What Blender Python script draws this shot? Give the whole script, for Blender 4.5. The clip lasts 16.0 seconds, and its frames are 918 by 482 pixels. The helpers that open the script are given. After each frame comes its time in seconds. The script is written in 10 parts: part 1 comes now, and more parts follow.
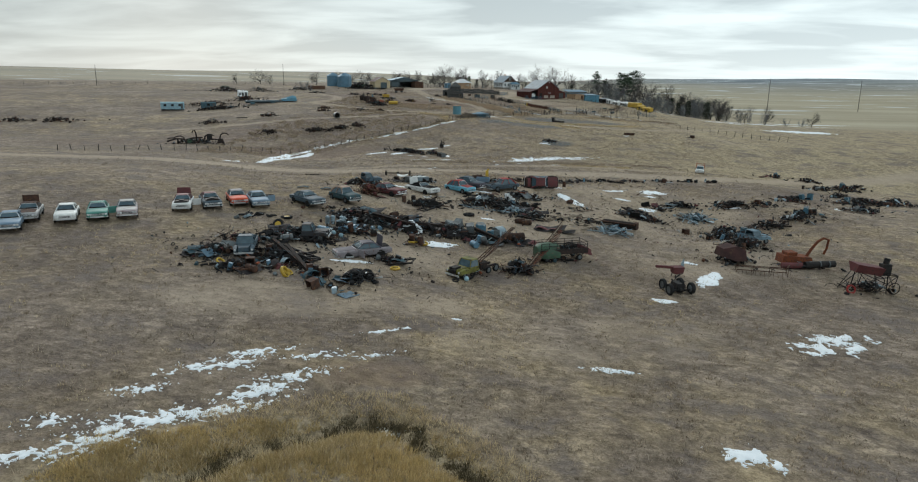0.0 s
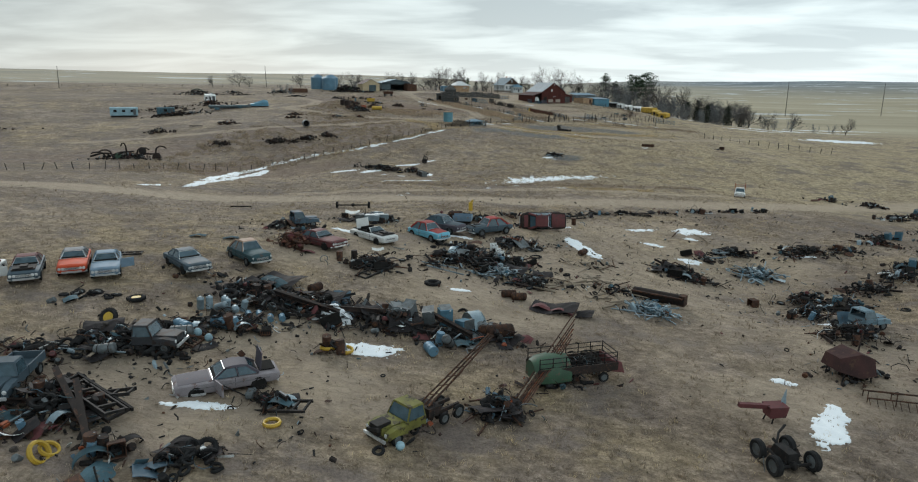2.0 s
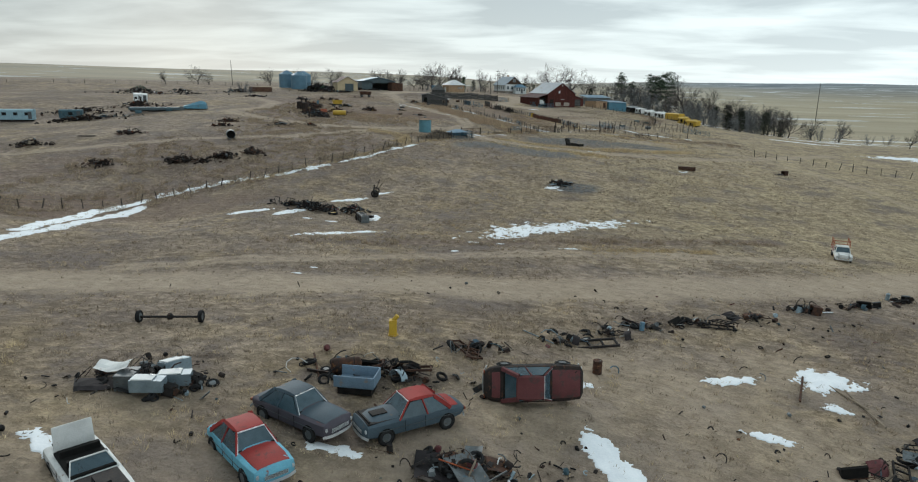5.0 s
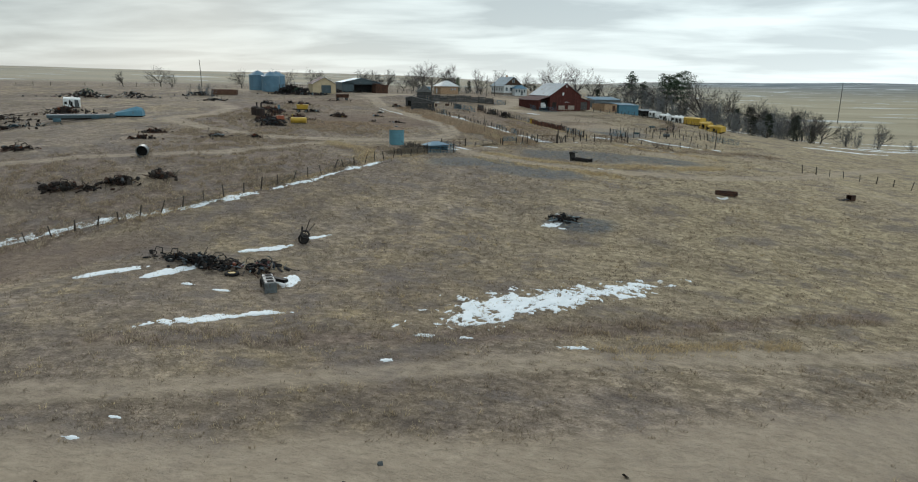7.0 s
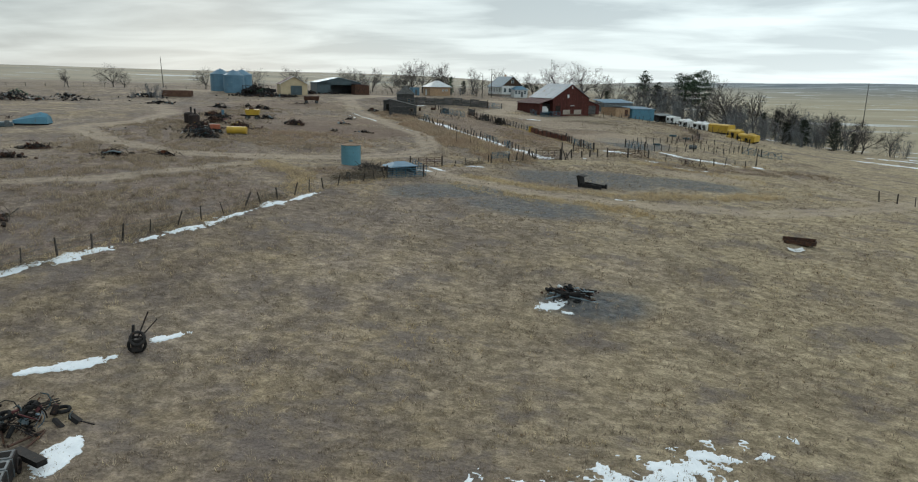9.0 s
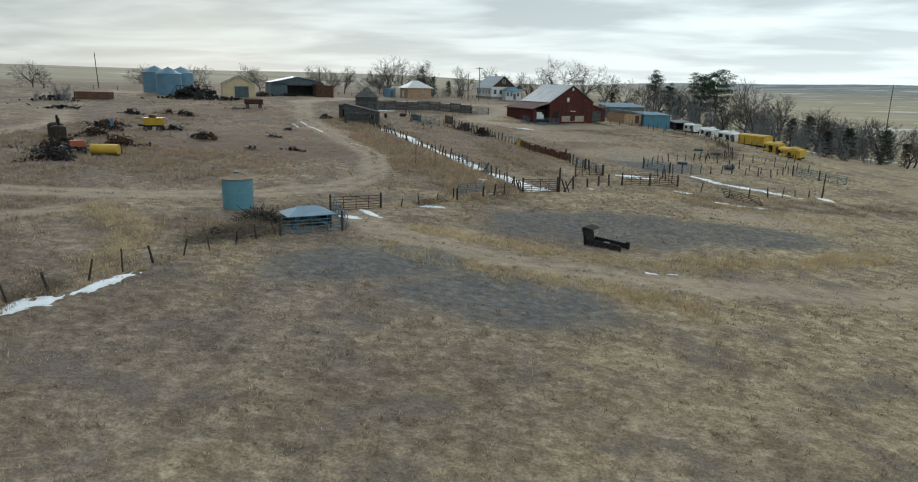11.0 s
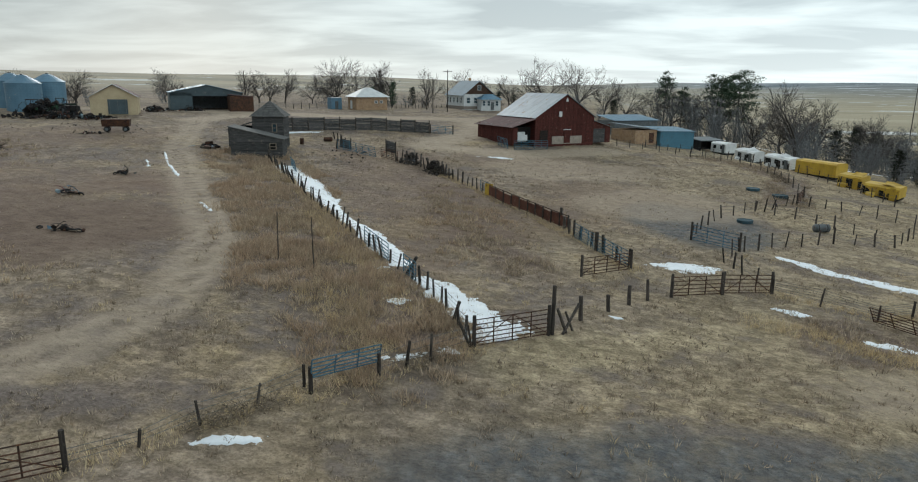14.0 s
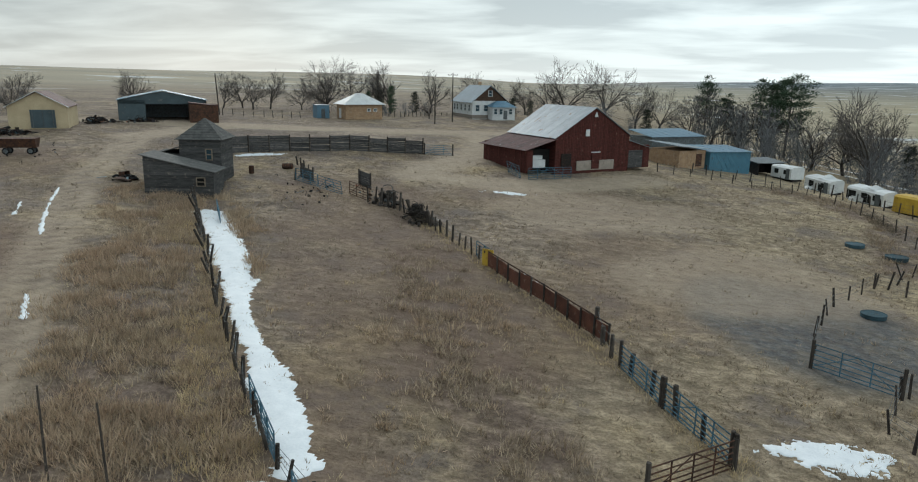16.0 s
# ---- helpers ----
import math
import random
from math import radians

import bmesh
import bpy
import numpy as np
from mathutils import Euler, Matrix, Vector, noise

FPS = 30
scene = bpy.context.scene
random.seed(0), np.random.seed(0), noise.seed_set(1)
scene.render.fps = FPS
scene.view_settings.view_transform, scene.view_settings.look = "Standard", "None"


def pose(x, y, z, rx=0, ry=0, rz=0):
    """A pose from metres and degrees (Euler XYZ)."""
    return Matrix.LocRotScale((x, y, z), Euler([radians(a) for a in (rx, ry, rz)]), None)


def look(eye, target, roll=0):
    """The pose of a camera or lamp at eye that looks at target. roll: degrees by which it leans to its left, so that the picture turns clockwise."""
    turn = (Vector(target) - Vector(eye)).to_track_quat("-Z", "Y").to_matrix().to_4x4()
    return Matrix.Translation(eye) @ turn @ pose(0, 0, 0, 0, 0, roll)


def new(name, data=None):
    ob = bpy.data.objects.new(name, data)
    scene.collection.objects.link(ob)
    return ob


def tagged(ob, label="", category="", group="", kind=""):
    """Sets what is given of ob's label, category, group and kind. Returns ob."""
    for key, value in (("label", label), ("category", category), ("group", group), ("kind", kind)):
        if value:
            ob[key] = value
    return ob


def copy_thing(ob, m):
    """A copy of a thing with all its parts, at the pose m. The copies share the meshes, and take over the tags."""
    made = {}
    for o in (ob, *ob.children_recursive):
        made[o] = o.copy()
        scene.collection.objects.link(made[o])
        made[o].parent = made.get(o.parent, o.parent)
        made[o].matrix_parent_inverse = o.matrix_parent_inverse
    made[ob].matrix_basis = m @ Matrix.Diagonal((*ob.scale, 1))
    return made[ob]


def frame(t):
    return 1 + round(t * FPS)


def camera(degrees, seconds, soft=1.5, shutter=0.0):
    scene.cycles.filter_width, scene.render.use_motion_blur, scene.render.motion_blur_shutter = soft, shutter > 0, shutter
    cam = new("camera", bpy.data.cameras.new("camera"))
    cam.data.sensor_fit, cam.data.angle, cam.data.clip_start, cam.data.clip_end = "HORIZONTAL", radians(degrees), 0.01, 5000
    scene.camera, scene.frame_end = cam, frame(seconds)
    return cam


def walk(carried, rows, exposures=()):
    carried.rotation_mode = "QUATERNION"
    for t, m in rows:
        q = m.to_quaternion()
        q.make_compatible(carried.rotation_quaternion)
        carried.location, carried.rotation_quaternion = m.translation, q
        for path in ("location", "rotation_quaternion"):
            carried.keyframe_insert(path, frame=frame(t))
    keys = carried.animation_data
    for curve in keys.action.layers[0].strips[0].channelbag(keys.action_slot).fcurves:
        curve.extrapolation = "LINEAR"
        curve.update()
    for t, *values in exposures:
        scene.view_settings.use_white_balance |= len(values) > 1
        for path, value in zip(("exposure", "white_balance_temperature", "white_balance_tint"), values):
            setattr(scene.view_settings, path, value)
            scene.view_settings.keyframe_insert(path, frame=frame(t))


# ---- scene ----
cam = camera(68.0, 16.0, 1.1)
PATH = [
    (0, (0.393, -2.476, 10.134), (0.155, -0.544, 9.671), 0.8),
    (0.5, (0.526, 5.002, 10.129), (0.282, 6.932, 9.668), 0.7),
    (1, (0.542, 13.169, 10.143), (0.295, 15.1, 9.683), 0.8),
    (1.5, (0.576, 20.935, 10.077), (0.326, 22.865, 9.62), 0.7),
    (2, (0.564, 28.351, 10.045), (0.311, 30.282, 9.589), 0.8),
    (2.5, (0.612, 35.643, 10.23), (0.354, 37.573, 9.772), 0.7),
    (3, (0.785, 43.108, 10.198), (0.519, 45.037, 9.743), 0.7),
    (3.5, (0.856, 50.375, 10.26), (0.578, 52.303, 9.804), 0.6),
    (4, (0.845, 57.986, 10.175), (0.567, 59.914, 9.721), 0.8),
    (4.5, (0.803, 65.774, 10.201), (0.531, 67.702, 9.744), 1.0),
    (4.7, (0.741, 69.09, 10.212), (0.471, 71.018, 9.753), 1.3),
    (6.8, (1.077, 100.964, 10.178), (0.792, 102.889, 9.719), 1.1),
    (7, (1.073, 104.005, 10.198), (0.786, 105.931, 9.741), 1.1),
    (7.5, (0.999, 111.754, 10.207), (0.709, 113.68, 9.751), 1.3),
    (8, (0.818, 119.102, 10.249), (0.528, 121.028, 9.794), 1.4),
    (8.5, (0.879, 127.133, 10.413), (0.583, 129.057, 9.956), 1.3),
    (9, (0.807, 134.455, 10.415), (0.508, 136.379, 9.957), 1.2),
    (9.2, (0.668, 137.234, 10.466), (0.37, 139.158, 10.007), 1.3),
    (11.3, (0.409, 173.685, 10.485), (0.114, 175.609, 10.029), 1.3),
    (11.5, (0.272, 176.864, 10.391), (-0.02, 178.79, 9.941), 1.1),
    (12, (0.076, 184.358, 10.543), (-0.207, 186.286, 10.093), 1.2),
    (12.5, (-0.037, 191.633, 10.808), (-0.313, 193.562, 10.357), 1.1),
    (13, (-0.026, 198.202, 11.11), (-0.297, 200.131, 10.658), 1.1),
    (13.5, (-0.26, 205.737, 11.4), (-0.523, 207.667, 10.947), 1.0),
    (14, (-0.396, 212.916, 11.797), (-0.663, 214.846, 11.344), 0.8),
    (14.5, (-0.678, 219.782, 11.833), (-0.95, 221.712, 11.384), 1.3),
    (15, (-0.794, 226.224, 12.515), (-1.088, 228.149, 12.063), 0.9),
    (15.5, (-1.127, 231.732, 13.202), (-1.435, 233.654, 12.742), 0.8),
    (16, (-1.484, 237.686, 13.408), (-1.8, 239.606, 12.948), 1.1),
]
walk(cam, [(t, look(eye, target, roll)) for t, eye, target, roll in PATH])

# ---- world and sun ----
SUN_AZ, SUN_EL = radians(-29), radians(24)
world = bpy.data.worlds.new("overcast_sky")
scene.world = world
world.use_nodes = True
wn, wl = world.node_tree.nodes, world.node_tree.links
wn.clear()


coord = wn.new("ShaderNodeTexCoord")
split = wn.new("ShaderNodeSeparateXYZ")
wl.new(coord.outputs["Generated"], split.inputs[0])


def wmath(op, a, b=None):
    n = wn.new("ShaderNodeMath")
    n.operation = op
    for i, v in enumerate((a, b)):
        if v is None:
            continue
        if isinstance(v, (int, float)):
            n.inputs[i].default_value = v
        else:
            wl.new(v, n.inputs[i])
    return n.outputs[0]


up = wmath("ADD", wmath("MAXIMUM", split.outputs["Z"], 0.0), 0.11)
flat = wn.new("ShaderNodeCombineXYZ")
wl.new(wmath("DIVIDE", split.outputs["X"], up), flat.inputs[0])
wl.new(wmath("MULTIPLY", wmath("DIVIDE", split.outputs["Y"], up), 1.5), flat.inputs[1])
cloud = wn.new("ShaderNodeTexNoise")
cloud.inputs["Scale"].default_value, cloud.inputs["Detail"].default_value = 0.75, 7
cloud.inputs["Roughness"].default_value, cloud.inputs["Distortion"].default_value = 0.5, 0.35
wl.new(flat.outputs[0], cloud.inputs["Vector"])
ramp_sky = wn.new("ShaderNodeValToRGB")
els = ramp_sky.color_ramp.elements
els[0].position, els[0].color = 0.40, (0.475, 0.565, 0.60, 1)
els[1].position, els[1].color = 0.61, (0.83, 0.955, 0.975, 1)
wl.new(cloud.outputs["Fac"], ramp_sky.inputs[0])
# pale band along the horizon, brightest before the veiled sun
near_rim = wmath("POWER", wmath("SUBTRACT", 1.0, wmath("MINIMUM", wmath("ABSOLUTE", split.outputs["Z"]), 1.0)), 14.0)
sun_dir = wn.new("ShaderNodeVectorMath")
sun_dir.operation = "DOT_PRODUCT"
wl.new(coord.outputs["Generated"], sun_dir.inputs[0])
sun_dir.inputs[1].default_value = (math.sin(SUN_AZ) * 0.99, math.cos(SUN_AZ) * 0.99, 0.09)
glow = wmath("POWER", wmath("MAXIMUM", sun_dir.outputs["Value"], 0.0), 160.0)
pale = wn.new("ShaderNodeMixRGB")
pale.inputs["Color2"].default_value = (0.90, 0.99, 0.99, 1)
wl.new(ramp_sky.outputs[0], pale.inputs["Color1"])
wl.new(wmath("MULTIPLY", near_rim, 0.6), pale.inputs[0])
bright = wn.new("ShaderNodeMixRGB")
bright.inputs["Color2"].default_value = (0.95, 0.97, 0.93, 1)
wl.new(pale.outputs[0], bright.inputs["Color1"])
wl.new(wmath("MULTIPLY", glow, 0.6), bright.inputs[0])
sky = wn.new("ShaderNodeTexSky")
sky.sky_type, sky.sun_disc = "NISHITA", False
sky.sun_elevation, sky.sun_rotation = SUN_EL, SUN_AZ
back_cloud, back_sky = wn.new("ShaderNodeBackground"), wn.new("ShaderNodeBackground")
back_cloud.inputs["Strength"].default_value = 1.1
back_sky.inputs["Strength"].default_value = 0.06
# the cloud is thinner towards the east
thin = wn.new("ShaderNodeMixRGB")
thin.blend_type = "MULTIPLY"
thin.inputs[0].default_value = 1.0
east_side = wmath("ADD", wmath("MULTIPLY", split.outputs["X"], 0.42), 0.97)
wl.new(bright.outputs[0], thin.inputs["Color1"])
wl.new(east_side, thin.inputs["Color2"])
wl.new(thin.outputs[0], back_cloud.inputs[0])
wl.new(sky.outputs[0], back_sky.inputs[0])
blend, world_out = wn.new("ShaderNodeMixShader"), wn.new("ShaderNodeOutputWorld")
blend.inputs[0].default_value = 0.92
wl.new(back_sky.outputs[0], blend.inputs[1])
wl.new(back_cloud.outputs[0], blend.inputs[2])
wl.new(blend.outputs[0], world_out.inputs[0])

sun = new("sun", bpy.data.lights.new("sun", "SUN"))
sun.data.energy, sun.data.angle, sun.data.color = 1.35, radians(18), (0.985, 0.98, 0.945)
sun.matrix_world = look((math.sin(SUN_AZ) * 300, math.cos(SUN_AZ) * 300, 300 * math.tan(SUN_EL)), (0, 0, 0))


# ---- materials ----
def surface(name, a, b, scale=2.0, rough=0.75, metal=0.0, worn=None, amount=0.35, bump=0.25, vary=0.25, fine=30.0, stretch=(1, 1, 1), see=1.0):
    """A weathered surface: two colours in large patches, a third worn in at a finer scale, grain in the relief."""
    m = bpy.data.materials.new(name)
    m.use_nodes = True
    n, l = m.node_tree.nodes, m.node_tree.links
    p = n["Principled BSDF"]
    p.inputs["Roughness"].default_value, p.inputs["Metallic"].default_value = rough, metal
    p.inputs["Specular IOR Level"].default_value = 0.5 if rough < 0.62 else 0.15
    tex, maps = n.new("ShaderNodeTexCoord"), n.new("ShaderNodeMapping")
    maps.inputs["Scale"].default_value = stretch
    info = n.new("ShaderNodeObjectInfo")
    shift = n.new("ShaderNodeVectorMath")
    l.new(tex.outputs["Object"], shift.inputs[0])
    scaled = n.new("ShaderNodeMath")
    scaled.operation = "MULTIPLY"
    scaled.inputs[1].default_value = 37.0
    l.new(info.outputs["Random"], scaled.inputs[0])
    l.new(scaled.outputs[0], shift.inputs[1])
    l.new(shift.outputs[0], maps.inputs[0])
    big, small = n.new("ShaderNodeTexNoise"), n.new("ShaderNodeTexNoise")
    big.inputs["Scale"].default_value, big.inputs["Detail"].default_value = scale, 6
    small.inputs["Scale"].default_value, small.inputs["Detail"].default_value = fine, 4
    l.new(maps.outputs[0], big.inputs["Vector"])
    l.new(maps.outputs[0], small.inputs["Vector"])
    r = n.new("ShaderNodeValToRGB")
    r.color_ramp.elements[0].position, r.color_ramp.elements[1].position = 0.32, 0.68
    r.color_ramp.elements[0].color, r.color_ramp.elements[1].color = (*a, 1), (*b, 1)
    l.new(big.outputs["Fac"], r.inputs[0])
    out = r.outputs[0]
    if worn:
        cut, mixed = n.new("ShaderNodeValToRGB"), n.new("ShaderNodeMixRGB")
        mid = n.new("ShaderNodeTexNoise")
        mid.inputs["Scale"].default_value, mid.inputs["Detail"].default_value, mid.inputs["Roughness"].default_value = scale * 1.7, 8, 0.7
        l.new(shift.outputs[0], mid.inputs["Vector"])
        cut.color_ramp.elements[0].position = 0.66 - amount * 0.3
        cut.color_ramp.elements[1].position = 0.72 - amount * 0.3
        l.new(mid.outputs["Fac"], cut.inputs[0])
        mixed.inputs["Color2"].default_value = (*worn, 1)
        l.new(cut.outputs[0], mixed.inputs[0])
        l.new(out, mixed.inputs["Color1"])
        out = mixed.outputs[0]
    hsv, tone = n.new("ShaderNodeHueSaturation"), n.new("ShaderNodeMapRange")
    tone.inputs["To Min"].default_value, tone.inputs["To Max"].default_value = 1 - vary, 1 + vary
    l.new(info.outputs["Random"], tone.inputs[0])
    l.new(tone.outputs[0], hsv.inputs["Value"])
    l.new(out, hsv.inputs["Color"])
    grain = n.new("ShaderNodeMixRGB")
    grain.blend_type = "OVERLAY"
    grain.inputs[0].default_value = 0.35
    l.new(hsv.outputs[0], grain.inputs["Color1"])
    l.new(small.outputs["Fac"], grain.inputs["Color2"])
    l.new(grain.outputs[0], p.inputs["Base Color"])
    bm_node = n.new("ShaderNodeBump")
    bm_node.inputs["Strength"].default_value, bm_node.inputs["Distance"].default_value = bump, 0.03
    l.new(small.outputs["Fac"], bm_node.inputs["Height"])
    l.new(bm_node.outputs[0], p.inputs["Normal"])
    if see < 1:
        p.inputs["Alpha"].default_value = see
    return m


RUST, DARK_RUST = (0.10, 0.05, 0.034), (0.034, 0.025, 0.022)
rust = surface("rusty_steel", RUST, DARK_RUST, 3, 0.85, 0.1, (0.16, 0.075, 0.035), 0.3)
plate_iron = surface("dull_plum_iron", (0.036, 0.031, 0.033), (0.019, 0.018, 0.019), 2, 0.8, 0.1, (0.065, 0.042, 0.034), 0.2)
dull_teal = surface("dull_dark_teal_steel", (0.055, 0.105, 0.13), (0.035, 0.065, 0.08), 1.5, 0.75, 0, (0.09, 0.075, 0.065), 0.3)
dull_blue = surface("dull_blue_paint", (0.085, 0.14, 0.185), (0.06, 0.10, 0.135), 1.5, 0.7, 0, (0.10, 0.08, 0.07), 0.25)
pale_trailer = surface("pale_blue_trailer_paint", (0.24, 0.37, 0.43), (0.18, 0.29, 0.345), 1.0, 0.6, 0, (0.16, 0.15, 0.14), 0.2)
old_orange = surface("burnt_orange_rust", (0.185, 0.055, 0.024), (0.11, 0.038, 0.022), 2, 0.8, 0, (0.06, 0.032, 0.024), 0.4)
dark_rust = surface("dark_rusty_steel", DARK_RUST, (0.02, 0.018, 0.018), 3, 0.8, 0.1, (0.075, 0.04, 0.028), 0.35)
scorched = surface("blackened_iron", (0.014, 0.014, 0.015), (0.032, 0.029, 0.028), 3, 0.7, 0.2, (0.06, 0.035, 0.025), 0.25)
galvanised = surface("galvanised_steel", (0.25, 0.32, 0.36), (0.16, 0.215, 0.25), 2, 0.5, 0.35, (0.13, 0.12, 0.11), 0.2)
gate_steel = surface("blue_grey_gate_pipe", (0.075, 0.165, 0.225), (0.048, 0.108, 0.15), 2, 0.72, 0.0, (0.13, 0.11, 0.10), 0.2)
sheet_rust = surface("red_rusted_sheet", (0.165, 0.072, 0.05), (0.095, 0.046, 0.036), 1.4, 0.8, 0.1, (0.22, 0.15, 0.11), 0.2)
dull_steel = surface("dull_steel", (0.13, 0.15, 0.16), (0.07, 0.08, 0.085), 3, 0.55, 0.3, (0.07, 0.045, 0.03), 0.3)
chrome = surface("pitted_chrome", (0.62, 0.64, 0.65), (0.45, 0.46, 0.47), 4, 0.3, 0.35, (0.13, 0.09, 0.07), 0.2, 0.1)
rubber = surface("perished_rubber", (0.012, 0.012, 0.013), (0.026, 0.026, 0.027), 4, 0.9, 0, (0.05, 0.045, 0.04), 0.2)
glass_dim = surface("dusty_glass", (0.030, 0.060, 0.078), (0.055, 0.095, 0.12), 2, 0.1, 0, (0.12, 0.13, 0.13), 0.12, 0.03, 0.2, see=0.9)
# near-black, for shade painted into openings and for parts that are black
black_gap = surface("dark_interior", (0.008, 0.008, 0.008), (0.016, 0.015, 0.014), 3, 0.9)
grey_wood = surface("weathered_grey_boards", (0.098, 0.097, 0.096), (0.05, 0.05, 0.051), 1.2, 0.9, 0, (0.17, 0.155, 0.135), 0.25, 0.4, 0.3, 14, (1, 1, 6))
post_wood = surface("weathered_post", (0.075, 0.064, 0.056), (0.032, 0.028, 0.026), 3, 0.9, 0, (0.14, 0.12, 0.1), 0.2, 0.4, 0.35, 20, (4, 4, 0.6))
red_boards = surface("faded_red_boards", (0.098, 0.030, 0.025), (0.055, 0.021, 0.018), 0.9, 0.85, 0, (0.16, 0.085, 0.065), 0.2, 0.3, 0.15, 12, (1, 1, 5))
roof_metal = surface("weathered_roof_sheet", (0.25, 0.295, 0.33), (0.185, 0.225, 0.255), 0.6, 0.55, 0.25, (0.16, 0.10, 0.075), 0.22, 0.15, 0.05)
rust_roof = surface("rusted_roof_sheet", (0.115, 0.062, 0.06), (0.07, 0.042, 0.042), 0.8, 0.75, 0.15, (0.2, 0.19, 0.19), 0.2, 0.2, 0.1)
blue_steel = surface("blue_grey_steel", (0.10, 0.20, 0.28), (0.075, 0.16, 0.23), 0.7, 0.5, 0.2, (0.2, 0.25, 0.28), 0.18, 0.12, 0.06)
shed_blue = surface("sun_faded_blue_steel", (0.085, 0.235, 0.325), (0.065, 0.185, 0.265), 0.7, 0.5, 0.1, (0.12, 0.13, 0.13), 0.15, 0.1, 0.05)
tan_lid = surface("rust_stained_lid", (0.36, 0.26, 0.18), (0.26, 0.19, 0.14), 1.2, 0.75, 0, (0.18, 0.11, 0.07), 0.25, 0.1, 0.05)
tank_teal = surface("teal_blue_tank_steel", (0.10, 0.25, 0.31), (0.075, 0.20, 0.255), 0.6, 0.5, 0.1, (0.05, 0.10, 0.13), 0.2, 0.08, 0.05)
dark_shed = surface("dark_blue_green_steel", (0.055, 0.085, 0.10), (0.038, 0.06, 0.07), 0.8, 0.55, 0.1, (0.10, 0.11, 0.11), 0.2, 0.1, 0.05)
house_roof = surface("blue_grey_shingles", (0.19, 0.255, 0.30), (0.15, 0.205, 0.245), 0.8, 0.7, 0, (0.12, 0.15, 0.17), 0.25, 0.2, 0.05)
white_paint = surface("white_paint", (0.62, 0.64, 0.64), (0.5, 0.52, 0.53), 1.0, 0.6, 0, (0.32, 0.31, 0.29), 0.12, 0.1, 0.08)
cream_paint = surface("cream_paint", (0.52, 0.425, 0.28), (0.45, 0.36, 0.235), 0.8, 0.7, 0, (0.33, 0.26, 0.17), 0.15, 0.1, 0.05)
yellow_paint = surface("faded_yellow_paint", (0.50, 0.325, 0.03), (0.40, 0.25, 0.025), 1.0, 0.55, 0, (0.2, 0.11, 0.04), 0.18, 0.1, 0.1)
stone = surface("buff_stone", (0.43, 0.29, 0.18), (0.30, 0.20, 0.13), 1.5, 0.9, 0, (0.42, 0.34, 0.26), 0.3, 0.5, 0.1)
concrete = surface("pale_concrete", (0.30, 0.26, 0.22), (0.22, 0.19, 0.165), 1.5, 0.9, 0, (0.15, 0.12, 0.1), 0.2)
shingle = surface("grey_shingles", (0.115, 0.115, 0.11), (0.07, 0.07, 0.07), 2, 0.9, 0, (0.16, 0.15, 0.14), 0.25, 0.4)
snow = surface("old_snow", (0.80, 0.83, 0.86), (0.70, 0.735, 0.77), 1.2, 0.75, 0, (0.45, 0.43, 0.4), 0.06, 0.5, 0.04, 9)
thicket_grey = surface("pale_grey_stems", (0.185, 0.19, 0.20), (0.11, 0.115, 0.122), 2, 0.95, 0, None, 0.3, 0.2, 0.2)
twig_grey = surface("grey_twigs", (0.092, 0.082, 0.078), (0.058, 0.052, 0.05), 2, 0.95, 0, None, 0.3, 0.2, 0.2)
bark = surface("grey_bark", (0.085, 0.074, 0.068), (0.045, 0.039, 0.036), 3, 0.95, 0, None, 0.3, 0.4, 0.15)
needles = surface("pine_needles", (0.030, 0.052, 0.032), (0.055, 0.080, 0.048), 0.8, 0.9, 0, None, 0.3, 0.3, 0.2)
cedar_green = surface("dull_cedar", (0.020, 0.028, 0.020), (0.042, 0.048, 0.034), 0.8, 0.9, 0, None, 0.3, 0.3, 0.2)
orange_paint = surface("oxidised_orange_paint", (0.33, 0.075, 0.022), (0.23, 0.05, 0.02), 1.5, 0.6, 0, RUST, 0.3, 0.1, 0.1)
green_paint = surface("faded_green_paint", (0.03, 0.085, 0.045), (0.02, 0.055, 0.03), 1.5, 0.6, 0, RUST, 0.3, 0.1, 0.1)
olive_paint = surface("dull_yellow_green_paint", (0.165, 0.16, 0.042), (0.10, 0.095, 0.03), 1.5, 0.65, 0, DARK_RUST, 0.4, 0.1, 0.1)
timber = surface("bleached_timber", (0.26, 0.215, 0.165), (0.17, 0.14, 0.11), 2, 0.9, 0, None, 0.3, 0.3, 0.25, 18, (1, 6, 6))


def paint(name, a, worn=RUST, amount=0.25, rough=0.63):
    return surface(name, a, tuple(c * 0.75 for c in a), 1.1, rough, 0.1, worn, amount, 0.06, 0.04)


